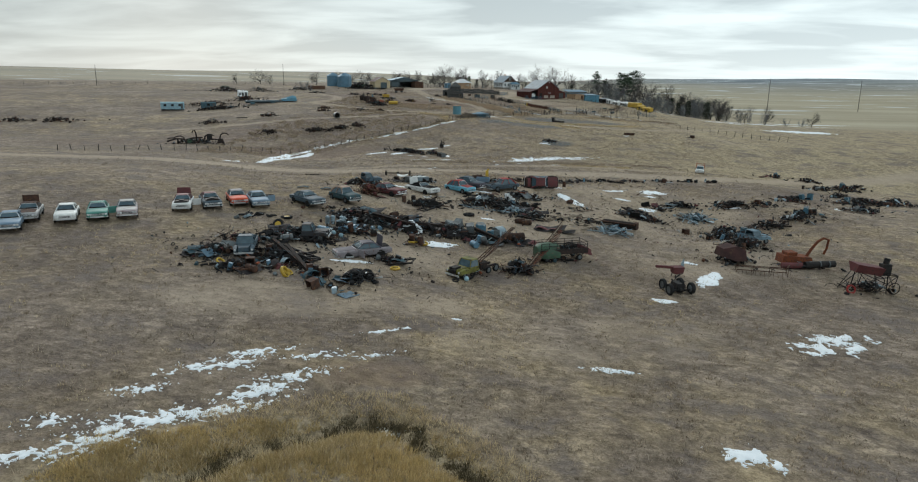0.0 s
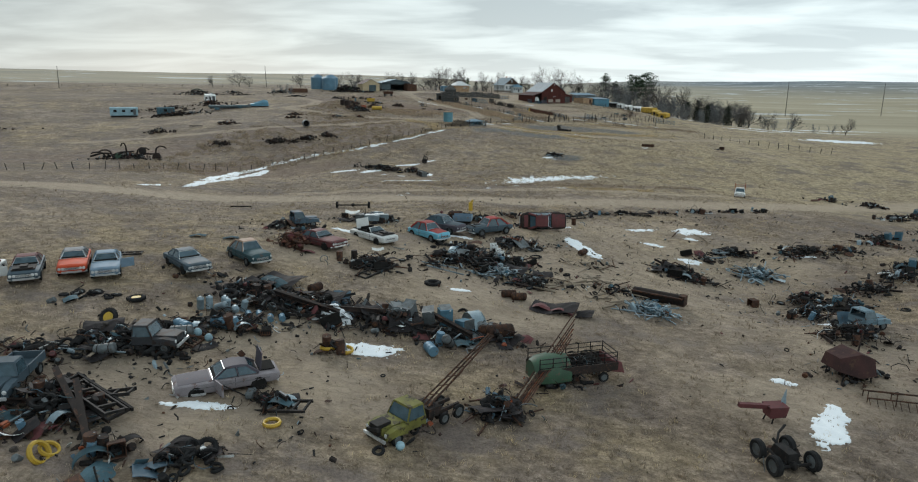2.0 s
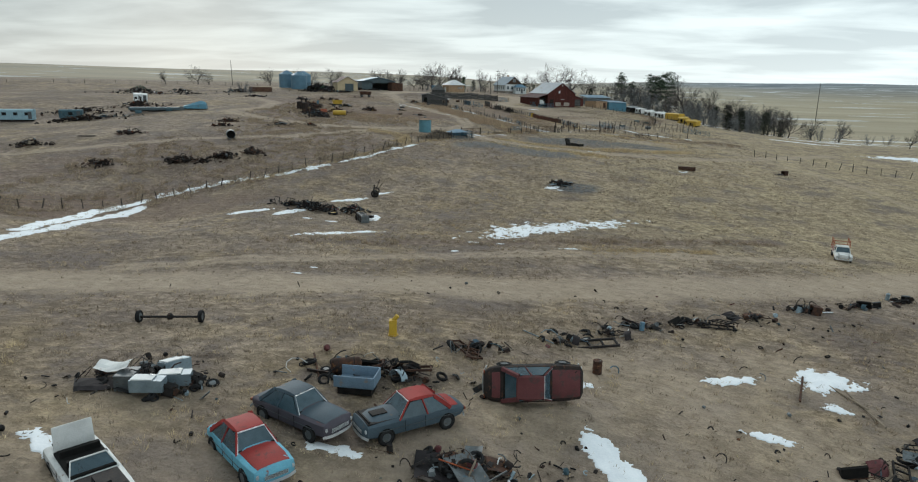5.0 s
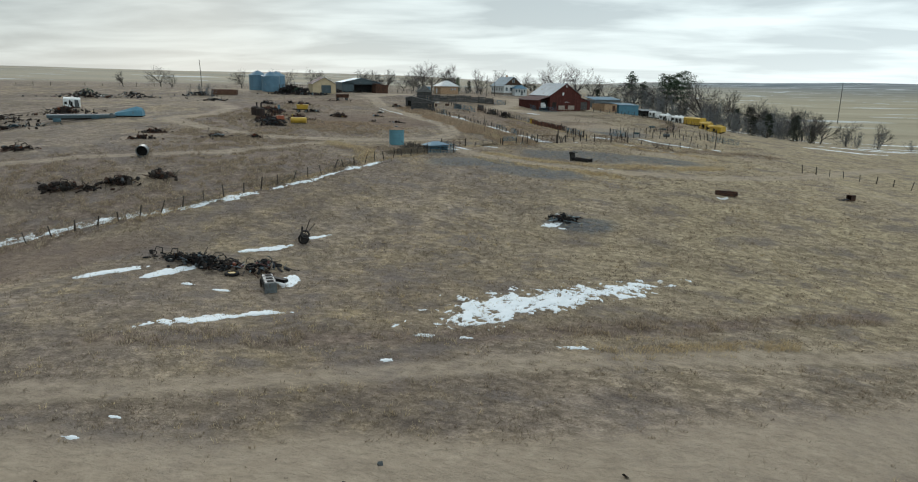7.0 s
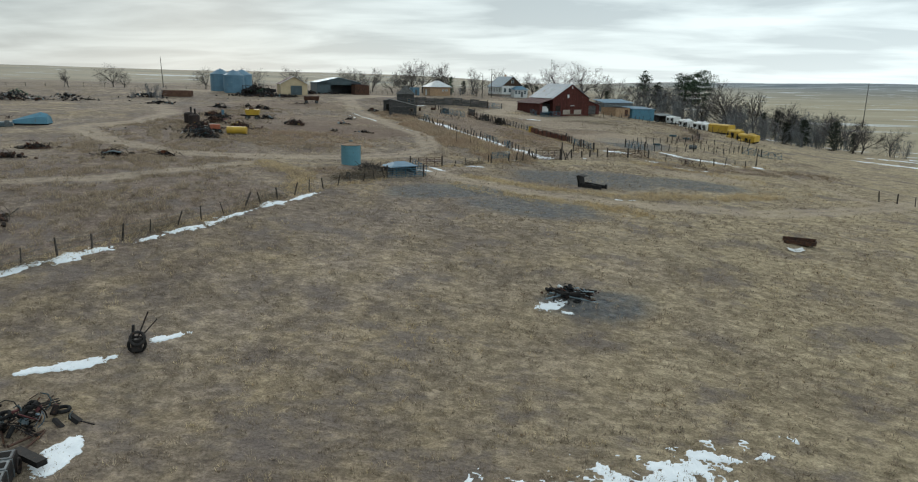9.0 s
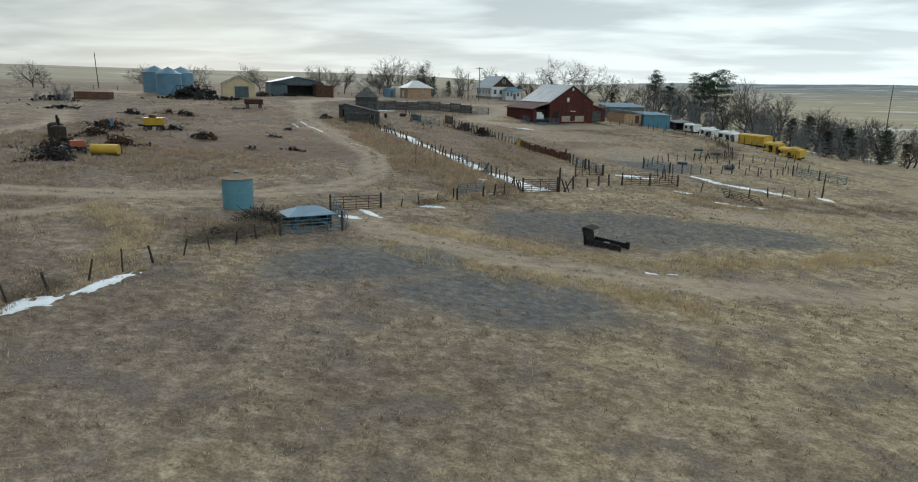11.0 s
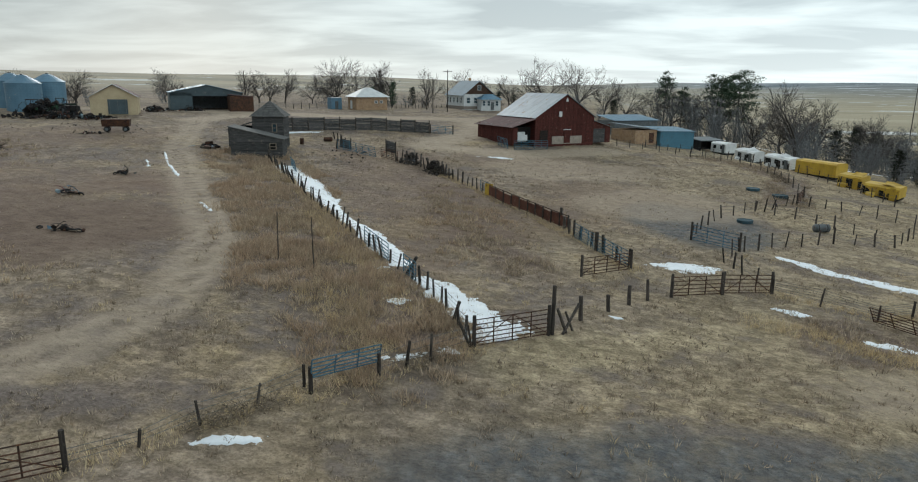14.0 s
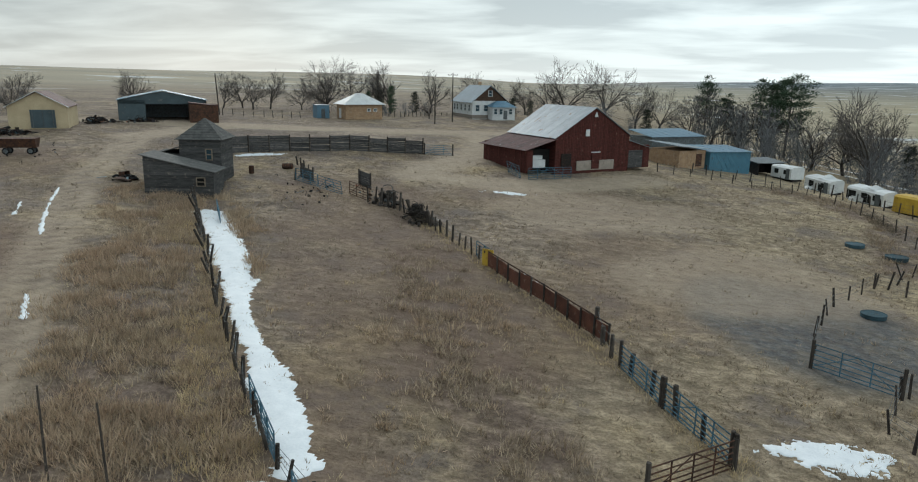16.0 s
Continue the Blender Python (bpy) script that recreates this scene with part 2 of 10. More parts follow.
# ---- the land ----
GY = [0, 40, 65, 90, 115, 140, 160, 175, 190, 210, 235, 260, 290, 330, 400]
MIDDLE = [-9.0, -9.2, -9.3, -8.1, -7.7, -8.1, -8.2, -7.7, -5.7, -3.8, -3.1, -1.6, -1.1, 1.3, 5.0]
WEST = [5.1, 4.8, 5.9, 5.8, 3.6, 2.0, 2.5, 2.5, 3.6, 4.3, 4.4, 4.6, 4.3, 5.1, 0.6]
EAST = [-6.7, -5.8, -6.8, -4.5, -5.1, -5.9, -7.7, -8.7, -8.5, -6.8, -6.6, -7.4, -7.2, -11.3, -18.5]
KNOLLS = [(23, 100, 13, -2.2), (-58, 158, 16, -2.3), (-50, 140, 14, -0.3), (38, 325, 20, 1.2), (-44, 122, 18, -1.6), (-9, 113, 12, 0.9), (-25, 161, 14, -0.9), (5, 181, 9, -0.5), (-125, 214, 30, -2.6), (-22, 92, 14, 0.4), (20, 262, 14, -0.3)]


def ramp(v, a, b):
    v = np.clip((v - a) / (b - a), 0, 1)
    return v * v * (3 - 2 * v)


def ground(x, y):
    """Height of the land: a rise to the farmyard, falling away to the east, and hills far off."""
    x, y = np.asarray(x, float), np.asarray(y, float)
    h = 0
    west, east = np.tanh(np.maximum(-x, 0) / 60), np.tanh((np.maximum(x, 0) / 80) ** 1.35)
    for d in (-9, -5, 0, 5, 9):
        h = h + (np.interp(y + d, GY, MIDDLE) + west * np.interp(y + d, GY, WEST) + east * np.interp(y + d, GY, EAST)) / 5
    for a, b, r, up in KNOLLS:
        h = h + up * np.exp(-((x - a) ** 2 + (y - b) ** 2) / r ** 2)
    far = ramp(np.hypot(x, y - 200), 330, 1100)
    plain = 3 - 15 * ramp(x + 0.15 * y, -100, 500) + 4 * np.sin(x / 310 + 1) * np.sin(y / 270)
    hills = 46 * ramp(np.hypot(x, y), 1500, 3000) * (0.25 + 0.75 * ramp(x, -200, 900)) * (0.8 + 0.2 * np.sin(x / 260) * np.cos(y / 330 + x / 500))
    hills = hills + 16 * ramp(y - 0.3 * x, 700, 1900) * ramp(-x, 100, 900)
    return h * (1 - far) + plain * far + hills


def near_line(x, y, line):
    """Distance of points to a chain of stretches."""
    best = np.full(np.shape(x), 1e9)
    for (ax, ay), (bx, by) in zip(line, line[1:]):
        dx, dy = bx - ax, by - ay
        u = np.clip(((x - ax) * dx + (y - ay) * dy) / (dx * dx + dy * dy), 0, 1)
        best = np.minimum(best, np.hypot(x - ax - u * dx, y - ay - u * dy))
    return best


def ripple(x, y, size, seed=0.0):
    """Cheap smooth variation between about -1 and 1."""
    a, b = x / size + seed, y / size - seed * 1.7
    return (np.sin(a + 1.3 * np.sin(b * 0.9)) + np.sin(b * 1.13 + 1.7 * np.sin(a * 0.7 + 2)) + np.sin((a + b) * 0.61 + seed) * np.sin((a - b) * 1.37)) / 2.6


def noise2(x, y, size, seed=0.0):
    """Smooth random variation between -1 and 1."""
    a, b = np.asarray(x, float) / size + seed * 13.7, np.asarray(y, float) / size - seed * 7.3
    i, j = np.floor(a), np.floor(b)
    u, v = a - i, b - j
    u, v = u * u * (3 - 2 * u), v * v * (3 - 2 * v)

    def at(p, q):
        h = np.sin(p * 127.1 + q * 311.7 + seed * 3.1) * 43758.5453
        return h - np.floor(h)
    return 2 * ((at(i, j) * (1 - u) + at(i + 1, j) * u) * (1 - v) + (at(i, j + 1) * (1 - u) + at(i + 1, j + 1) * u) * v) - 1


def rough_noise(x, y, size, seed=0.0, octaves=4, fall=0.6):
    total, w, k = 0.0, 0.0, 1.0
    for o in range(octaves):
        total = total + k * noise2(x, y, size / 2 ** o, seed + o)
        w, k = w + k, k * fall
    return total / w * 1.5


VALLEY_TRACK = [(-140, 96), (-90, 108), (-60, 118), (-45, 125), (-23, 128), (5, 134), (29, 146), (56, 164), (100, 190), (170, 230)]
LOWER_TRACK = [(-40, 131), (-27, 136), (-14, 141), (0, 147), (16, 153), (34, 160)]
YARD_LOOP = [(-62, 326), (-58, 316), (-51, 299), (-38, 279), (-26, 261), (-22, 248), (-24, 240), (-30, 233), (-40, 228), (-54, 224), (-69, 231), (-84, 243), (-78, 252), (-84, 272), (-100, 293), (-112, 312)]
YARD_STREET = [(-112, 330), (-85, 342), (-62, 345), (-44, 352), (-22, 361), (0, 372)]
YARD_LINK = [(-62, 326), (-60, 345)]
GATE_TRACK = [(-18, 229), (-15, 224.5), (-9, 223), (-1, 220.5), (9, 219), (25, 222), (45, 236), (70, 262)]
EAST_TRACK = [(62, 198), (52, 225), (40, 250), (34, 270)]
LANE = [(8, 330), (-8, 318), (-20, 318), (-14, 345), (-20, 360)]
WEST_TRACK = [(-110, 175), (-88, 186), (-70, 197), (-52, 206), (-42, 220)]
TRACKS = [(VALLEY_TRACK, 3.4), (LOWER_TRACK, 1.1), (YARD_LOOP, 1.7), (YARD_STREET, 4.5), (YARD_LINK, 3.5), (GATE_TRACK, 1.5), (EAST_TRACK, 0.7), (LANE, 3.5), (WEST_TRACK, 1.2)]
# bare or trampled places: x, y, half sizes, turn, kind (0 pale dirt, 1 grey dirt, 2 brown dirt)
BARE = [(5, 235, 13.5, 6.5, 12, 1), (20, 239, 9, 4.5, 5, 1), (-14, 215.5, 8, 4.2, 35, 1), (-6, 212, 3.4, 2.6, 0, 1), (-52, 264, 21, 23, 20, 5), (-43, 258, 17, 12.5, 20, 3), (-46, 266, 9, 9, 0, 2), (-16, 277, 3.6, 15, 33, 2), (-20, 294, 8, 7, 0, 2), (7, 290, 12, 15, 20, 2), (-2, 313, 14, 8, 0, 2), (22, 247, 9, 4, 0, 0), (-58, 275, 14, 10, 0, 2),
        (-10, 283, 9, 16, 35, 2), (-12, 262, 4, 8, 35, 2), (12, 292, 12, 9, 30, 0), (2, 310, 12, 9, 0, 0), (14, 283, 8, 10, 0, 1),
        (-3, 91, 26, 13, -20, 4), (18, 78, 14, 10, 20, 4), (-18, 66, 13, 10, 20, 4), (14, 108, 20, 14, 20, 4), (6, 48, 10, 5, 30, 4), (-22, 48, 9, 4, 10, 4), (-50, 250, 12, 10, 0, 2),
        (-10, 52, 5, 3, 0, 4), (-10, 37.2, 5, 2.2, 15, 2), (-1, 45, 6, 2.5, 10, 4), (-2, 212, 9, 5, 0, 1), (4, 187, 5, 3, 10, 1), (-70, 305, 16, 10, 10, 2), (-60, 160, 20, 8, 20, 2), (-24, 305, 10, 8, 0, 2)]


# tall dead weeds and bunch grass: chain, half width
WEEDS = [([(-40, 300), (-34, 291), (-23, 268), (-17, 258), (-9, 249)], 5.0), ([(-62, 252), (-50, 243), (-40, 237)], 5.0), ([(-45, 196), (-62, 232), (-80, 285)], 15.0), ([(-30, 144), (-10, 149), (12, 158), (30, 168)], 1.6), ([(-34, 216), (-27, 221), (-24, 226)], 4.0),
         ([(-75, 148), (-62, 165), (-50, 182), (-36, 204)], 7.0), ([(-110, 150), (-85, 165), (-70, 190)], 12.0), ([(18, 254), (30, 258), (45, 262)], 4.0), ([(28, 300), (34, 318), (27, 335)], 3.0), ([(-2, 262), (-7, 272), (-13, 288)], 3.2)]
# ragged brown-black ground under the heaps: x, y, half sizes, turn
DARK_GROUND = [(-27, 59.5, 7, 4.5, 10), (-26, 66, 6, 3.4, 25), (-17, 75.6, 8.6, 3.2, -6), (-6, 93.4, 6.6, 4.2, 15), (-3, 75.6, 4.5, 2.2, 15), (15, 101, 4, 2.2, -15), (9.4, 84.6, 3, 2, 0), (-15, 87.2, 2.8, 2.2, 0), (24, 105.6, 3.4, 2.2, 0), (-9, 109.6, 5.5, 2, 0), (-20.6, 105.4, 4.4, 2.4, 0), (26, 84.5, 4, 2.4, 0), (-2.4, 101.4, 3.6, 2, 20), (28, 96, 5, 2.4, 10), (31.4, 113, 4, 1.8, 0), (-31, 58, 3.6, 2.4, 0), (-1.6, 65.4, 2, 1.8, 0), (61, 129, 9, 2.4, 12)]


def wear(x, y):
    """How far the ground is worn: pale dirt, grey dirt, brown dirt, straw."""
    wob = ripple(x, y, 3.1, 0.4) * 0.55 + ripple(x, y, 1.1, 2.0) * 0.35
    pale, grey, brown, dark_ground = (np.zeros(np.shape(x)) for _ in range(4))
    for line, half in TRACKS:
        d = near_line(x, y, line)
        edge = 1 - ramp(d + wob * half * 0.35, half * 0.55, half * 1.45)
        strip = 1 - 0.75 * np.exp(-(d / (half * 0.24)) ** 2) if half < 3 else 1
        pale = np.maximum(pale, edge * strip)
    for a, b, rx, ry, turn, sort in BARE:
        c, s = math.cos(radians(turn)), math.sin(radians(turn))
        u, v = ((x - a) * c + (y - b) * s) / rx, (-(x - a) * s + (y - b) * c) / ry
        k = 1 - ramp(np.hypot(u, v) + wob * 0.22 + ripple(x, y, 5, 1) * 0.1, 0.72, 1.12)
        if sort == 4:
            pale = np.maximum(pale, k * np.clip(0.5 + 0.55 * rough_noise(x, y, 6.0, 3.0, 3), 0, 0.9))
        elif sort == 5:
            brown = np.maximum(brown, k * np.clip(0.75 + 0.6 * rough_noise(x, y, 9.0, 6.0, 3), 0.15, 1))
        elif sort == 3:
            brown = np.maximum(brown, k)
            dark_ground = np.maximum(dark_ground, k * 0.3)
        elif sort == 0:
            pale = np.maximum(pale, k * 0.7)
        elif sort == 1:
            grey = np.maximum(grey, k)
        else:
            brown = np.maximum(brown, k * 0.55)
    straw = np.clip(0.5 + 0.5 * ripple(x, y, 14, 3) + 0.25 * ripple(x, y, 4, 5), 0, 1)
    # the tall straw along the ditch in front and round the pens
    ditch = near_line(x, y, DITCH)
    straw = np.maximum(straw, 1.0 - ramp(ditch, 2, 5))
    weed = np.zeros(np.shape(x))
    for line, half in WEEDS:
        weed = np.maximum(weed, 1 - ramp(near_line(x, y, line) + half * 0.5 * wob, half * 0.5, half * 1.25))
    for a, b, rx, ry, turn in DARK_GROUND:
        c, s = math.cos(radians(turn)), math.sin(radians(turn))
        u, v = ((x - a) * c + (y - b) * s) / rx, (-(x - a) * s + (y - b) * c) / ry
        dark_ground = np.maximum(dark_ground, 1 - ramp(np.hypot(u, v) + wob * 0.25, 0.5, 1.15))
    weed = weed * (1 - pale)
    return pale, grey, brown, straw, weed, dark_ground


DITCH = [(-24, 16), (-15.4, 24.5), (-12.7, 28.6), (-9.7, 31.2), (-7.4, 31.8), (-5.5, 30.2), (-2.1, 27.7), (3, 23)]


def surface_z(x, y):
    """The land with its small lumps, and the ditch in front."""
    close_by = (1 - ramp(np.abs(x), 90, 200)) * (1 - ramp(np.abs(y - 180), 190, 300))
    z = ground(x, y) + close_by * (0.10 * ripple(x, y, 2.3, 1) + 0.05 * ripple(x, y, 0.9, 4) + 0.12 * ripple(x, y, 6.0, 7))
    return z - 0.7 * np.exp(-(near_line(x, y, DITCH) / 1.6) ** 2)


def stations(lo, hi, step, reach, grow):
    mid = list(np.arange(lo, hi + step / 2, step))
    left, right, d = [], [], step
    a, b = lo, hi
    while a > -reach or b < reach:
        d *= grow
        a, b = a - d, b + d
        left.append(a), right.append(b)
    return np.array(left[::-1] + mid + right)


gx, gy = stations(-80, 62, 1.0, 4600, 1.13), stations(8, 345, 1.0, 4600, 1.13)
GX, GY2 = np.meshgrid(gx, gy)
GZ = surface_z(GX, GY2)
rows, cols = GX.shape
idx = np.arange(rows * cols).reshape(rows, cols)
quads = np.stack([idx[:-1, :-1], idx[:-1, 1:], idx[1:, 1:], idx[1:, :-1]], -1).reshape(-1, 4)


def from_arrays(name, verts, faces):
    """A mesh from arrays of points and of triangles or quads."""
    me = bpy.data.meshes.new(name)
    verts, faces = np.asarray(verts, np.float32), np.asarray(faces, np.int32)
    me.vertices.add(len(verts))
    me.vertices.foreach_set("co", verts.ravel())
    k = faces.shape[1]
    me.loops.add(faces.size)
    me.loops.foreach_set("vertex_index", faces.ravel())
    me.polygons.add(len(faces))
    me.polygons.foreach_set("loop_start", np.arange(0, faces.size, k, dtype=np.int32))
    me.polygons.foreach_set("loop_total", np.full(len(faces), k, dtype=np.int32))
    me.update(calc_edges=True)
    me.validate()
    return me


land = from_arrays("ground", np.stack([GX, GY2, GZ], -1).reshape(-1, 3), quads)
land.polygons.foreach_set("use_smooth", np.ones(len(land.polygons), dtype=bool))
BERM = [(-18.5, 23.5), (-12.5, 27.4), (-8.6, 29.0), (-4.2, 27.0)]
GOLD_BANKS = [([(-12, 219), (-6, 217.5), (1, 216), (9, 214.5)], 2.8), ([(-12, 226.5), (-4, 226), (3, 224), (12, 224)], 2.0), ([(12, 226), (22, 230), (30, 236)], 2.6), ([(14, 256), (24, 250), (30, 247)], 3.0), ([(-2, 246), (8, 252), (14, 256)], 2.4)]
berm = 1 - ramp(near_line(GX, GY2, BERM) + 0.8 * ripple(GX, GY2, 1.3, 3), 2.4, 5.2)
for line, half in GOLD_BANKS:
    berm = np.maximum(berm, 1 - ramp(near_line(GX, GY2, line) + half * 0.4 * ripple(GX, GY2, 1.7, 5), half * 0.6, half * 1.5))
gold_side = ramp(GX + 6 * ripple(GX, GY2, 17, 2), -16, 22) * ramp(GY2, 138, 172) * (1 - 0.4 * ramp(GY2, 240, 268) * (1 - ramp(GX, 16, 34)))
for key, values in zip(("pale", "grey", "brown", "straw", "weed", "dark_ground", "gold"), wear(GX, GY2) + (np.maximum(gold_side, berm),)):
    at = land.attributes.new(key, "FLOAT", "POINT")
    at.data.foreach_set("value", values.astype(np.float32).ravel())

soil = bpy.data.materials.new("dry_prairie")
soil.use_nodes = True
sn, sk = soil.node_tree.nodes, soil.node_tree.links
sp = sn["Principled BSDF"]
sp.inputs["Roughness"].default_value = 0.95
sp.inputs["Specular IOR Level"].default_value = 0.15
where = sn.new("ShaderNodeNewGeometry")


def s_noise(size, detail=5, rough=0.6, stretch=(1, 1, 1)):
    m, n = sn.new("ShaderNodeMapping"), sn.new("ShaderNodeTexNoise")
    m.inputs["Scale"].default_value = stretch
    sk.new(where.outputs["Position"], m.inputs[0])
    sk.new(m.outputs[0], n.inputs["Vector"])
    n.inputs["Scale"].default_value, n.inputs["Detail"].default_value, n.inputs["Roughness"].default_value = 1 / size, detail, rough
    return n.outputs["Fac"]


def s_ramp(fac, lo, hi, a=(0, 0, 0), b=(1, 1, 1)):
    r = sn.new("ShaderNodeValToRGB")
    r.color_ramp.elements[0].position, r.color_ramp.elements[1].position = lo, hi
    r.color_ramp.elements[0].color, r.color_ramp.elements[1].color = (*a, 1), (*b, 1)
    sk.new(fac, r.inputs[0])
    return r.outputs[0]


def s_mix(fac, a, b, kind="MIX"):
    m = sn.new("ShaderNodeMixRGB")
    m.blend_type = kind
    for i, v in enumerate((fac, a, b)):
        if isinstance(v, float):
            m.inputs[i].default_value = v
        elif isinstance(v, tuple):
            m.inputs[i].default_value = (*v, 1)
        else:
            sk.new(v, m.inputs[i])
    return m.outputs[0]


def s_attr(name):
    a = sn.new("ShaderNodeAttribute")
    a.attribute_name = name
    return a.outputs["Fac"]


def s_times(a, b):
    m = sn.new("ShaderNodeMath")
    m.operation = "MULTIPLY"
    sk.new(a, m.inputs[0])
    if isinstance(b, float):
        m.inputs[1].default_value = b
    else:
        sk.new(b, m.inputs[1])
    return m.outputs[0]


def s_cells(size, low, high, push=0.5):
    """Bunches of grass: pale crowns, dark between them."""
    v, add, sc = sn.new("ShaderNodeTexVoronoi"), sn.new("ShaderNodeVectorMath"), sn.new("ShaderNodeVectorMath")
    n = sn.new("ShaderNodeTexNoise")
    n.inputs["Scale"].default_value, n.inputs["Detail"].default_value = 1.4 / size, 3
    sk.new(where.outputs["Position"], n.inputs["Vector"])
    sc.operation = "SCALE"
    sc.inputs["Scale"].default_value = size * push
    sk.new(n.outputs["Color"], sc.inputs[0])
    sk.new(where.outputs["Position"], add.inputs[0])
    sk.new(sc.outputs[0], add.inputs[1])
    v.inputs["Scale"].default_value = 1 / size
    sk.new(add.outputs[0], v.inputs["Vector"])
    return s_ramp(v.outputs["Distance"], low, high, (1, 1, 1), (0, 0, 0))


grass = s_mix(s_ramp(s_noise(14, 6), 0.40, 0.60), (0.215, 0.172, 0.132), (0.365, 0.300, 0.222))
grass = s_mix(s_times(s_attr("straw"), s_ramp(s_noise(5, 6), 0.35, 0.7)), grass, (0.450, 0.358, 0.205))
grass = s_mix(s_ramp(s_noise(7, 7, 0.7), 0.50, 0.64), grass, (0.205, 0.166, 0.128))
grass = s_mix(s_times(s_attr("gold"), s_mix(0.45, s_ramp(s_noise(11, 6, 0.65), 0.34, 0.62), (1, 1, 1))), grass, (0.455, 0.378, 0.232))
grass = s_mix(s_times(s_attr("weed"), s_ramp(s_noise(2.2, 7, 0.7), 0.30, 0.55)), grass, (0.235, 0.180, 0.136))
patchy = s_ramp(s_noise(2.4, 5, 0.65), 0.38, 0.62)
clump = s_cells(0.7, 0.10, 0.66, 1.3)
tuft = s_ramp(s_noise(0.16, 4, 0.7), 0.36, 0.60)


def s_shade(colour, fac, low, high):
    return s_mix(fac, s_mix(1.0, colour, tuple(low * k for k in (1, 0.985, 0.965)), "MULTIPLY"), s_mix(1.0, colour, tuple(high * k for k in (1, 0.995, 0.985)), "MULTIPLY"))


lumps = s_ramp(s_noise(1.0, 5, 0.62, (1, 1.5, 1)), 0.40, 0.60)
grass = s_shade(grass, patchy, 0.86, 1.14)
grass = s_shade(grass, lumps, 0.74, 1.16)
grass = s_shade(grass, clump, 0.84, 1.10)
grass = s_shade(grass, tuft, 0.74, 1.22)
dull = s_ramp(s_noise(6.0, 6, 0.68, (1, 1.3, 1)), 0.52, 0.62)
grass = s_mix(s_times(dull, 0.75), grass, s_shade(s_mix(1.0, (0.185, 0.152, 0.124), (1, 1, 1), "MULTIPLY"), tuft, 0.8, 1.2))
grass = s_mix(1.0, grass, (0.83, 0.832, 0.93), "MULTIPLY")
bare_pale = s_mix(s_ramp(s_noise(1.4, 7, 0.7), 0.3, 0.7), (0.315, 0.250, 0.188), (0.425, 0.345, 0.262))
bare_grey = s_mix(s_ramp(s_noise(0.5, 7, 0.75), 0.38, 0.62), (0.078, 0.083, 0.090), (0.155, 0.158, 0.163))
bare_brown = s_mix(s_ramp(s_noise(1.6, 8, 0.7), 0.34, 0.66), (0.128, 0.083, 0.060), (0.215, 0.148, 0.108))
ragged = s_ramp(s_noise(1.2, 8, 0.75), 0.28, 0.62)
soil_colour = s_mix(s_times(s_attr("brown"), s_mix(0.5, ragged, (1, 1, 1))), grass, bare_brown)
dark_ground = s_mix(s_ramp(s_noise(0.25, 6, 0.8), 0.40, 0.62), (0.035, 0.031, 0.029), (0.145, 0.118, 0.095))
soil_colour = s_mix(s_times(s_attr("dark_ground"), ragged), soil_colour, dark_ground)
soil_colour = s_mix(s_times(s_attr("grey"), s_mix(0.4, ragged, (1, 1, 1))), soil_colour, s_shade(bare_grey, clump, 0.85, 1.2))
soil_colour = s_mix(s_times(s_attr("pale"), s_mix(0.5, ragged, (1, 1, 1))), soil_colour, bare_pale)
# far off: bands of stubble, grazing and thin snow on the slopes
split_pos = sn.new("ShaderNodeSeparateXYZ")
sk.new(where.outputs["Position"], split_pos.inputs[0])
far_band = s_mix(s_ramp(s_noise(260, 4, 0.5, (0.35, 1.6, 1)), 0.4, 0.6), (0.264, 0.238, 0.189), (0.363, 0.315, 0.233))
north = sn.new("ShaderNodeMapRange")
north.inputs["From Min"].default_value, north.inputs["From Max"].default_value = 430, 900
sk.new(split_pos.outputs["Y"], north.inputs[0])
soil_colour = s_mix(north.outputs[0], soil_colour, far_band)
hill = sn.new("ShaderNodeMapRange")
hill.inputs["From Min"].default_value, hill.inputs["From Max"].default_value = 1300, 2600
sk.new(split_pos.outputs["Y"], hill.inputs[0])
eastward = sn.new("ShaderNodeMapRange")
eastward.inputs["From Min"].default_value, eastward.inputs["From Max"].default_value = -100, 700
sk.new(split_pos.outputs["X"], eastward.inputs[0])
plain = s_mix(s_ramp(s_noise(90, 6, 0.6, (0.25, 1.6, 1)), 0.35, 0.65), (0.27, 0.235, 0.165), (0.40, 0.35, 0.255))
lowland = sn.new("ShaderNodeMapRange")
lowland.inputs["From Min"].default_value, lowland.inputs["From Max"].default_value = 60, 190
sk.new(split_pos.outputs["X"], lowland.inputs[0])
behind = sn.new("ShaderNodeMapRange")
behind.inputs["From Min"].default_value, behind.inputs["From Max"].default_value = 260, 420
sk.new(split_pos.outputs["Y"], behind.inputs[0])
soil_colour = s_mix(s_times(lowland.outputs[0], behind.outputs[0]), soil_colour, plain)
# far wooded hills, with the blue-grey haze of distance put into the colour
hazy_woods = s_mix(s_ramp(s_noise(150, 6, 0.65, (0.3, 1.2, 1)), 0.40, 0.60), (0.095, 0.125, 0.15), (0.26, 0.29, 0.31))
soil_colour = s_mix(s_times(hill.outputs[0], eastward.outputs[0]), soil_colour, hazy_woods)
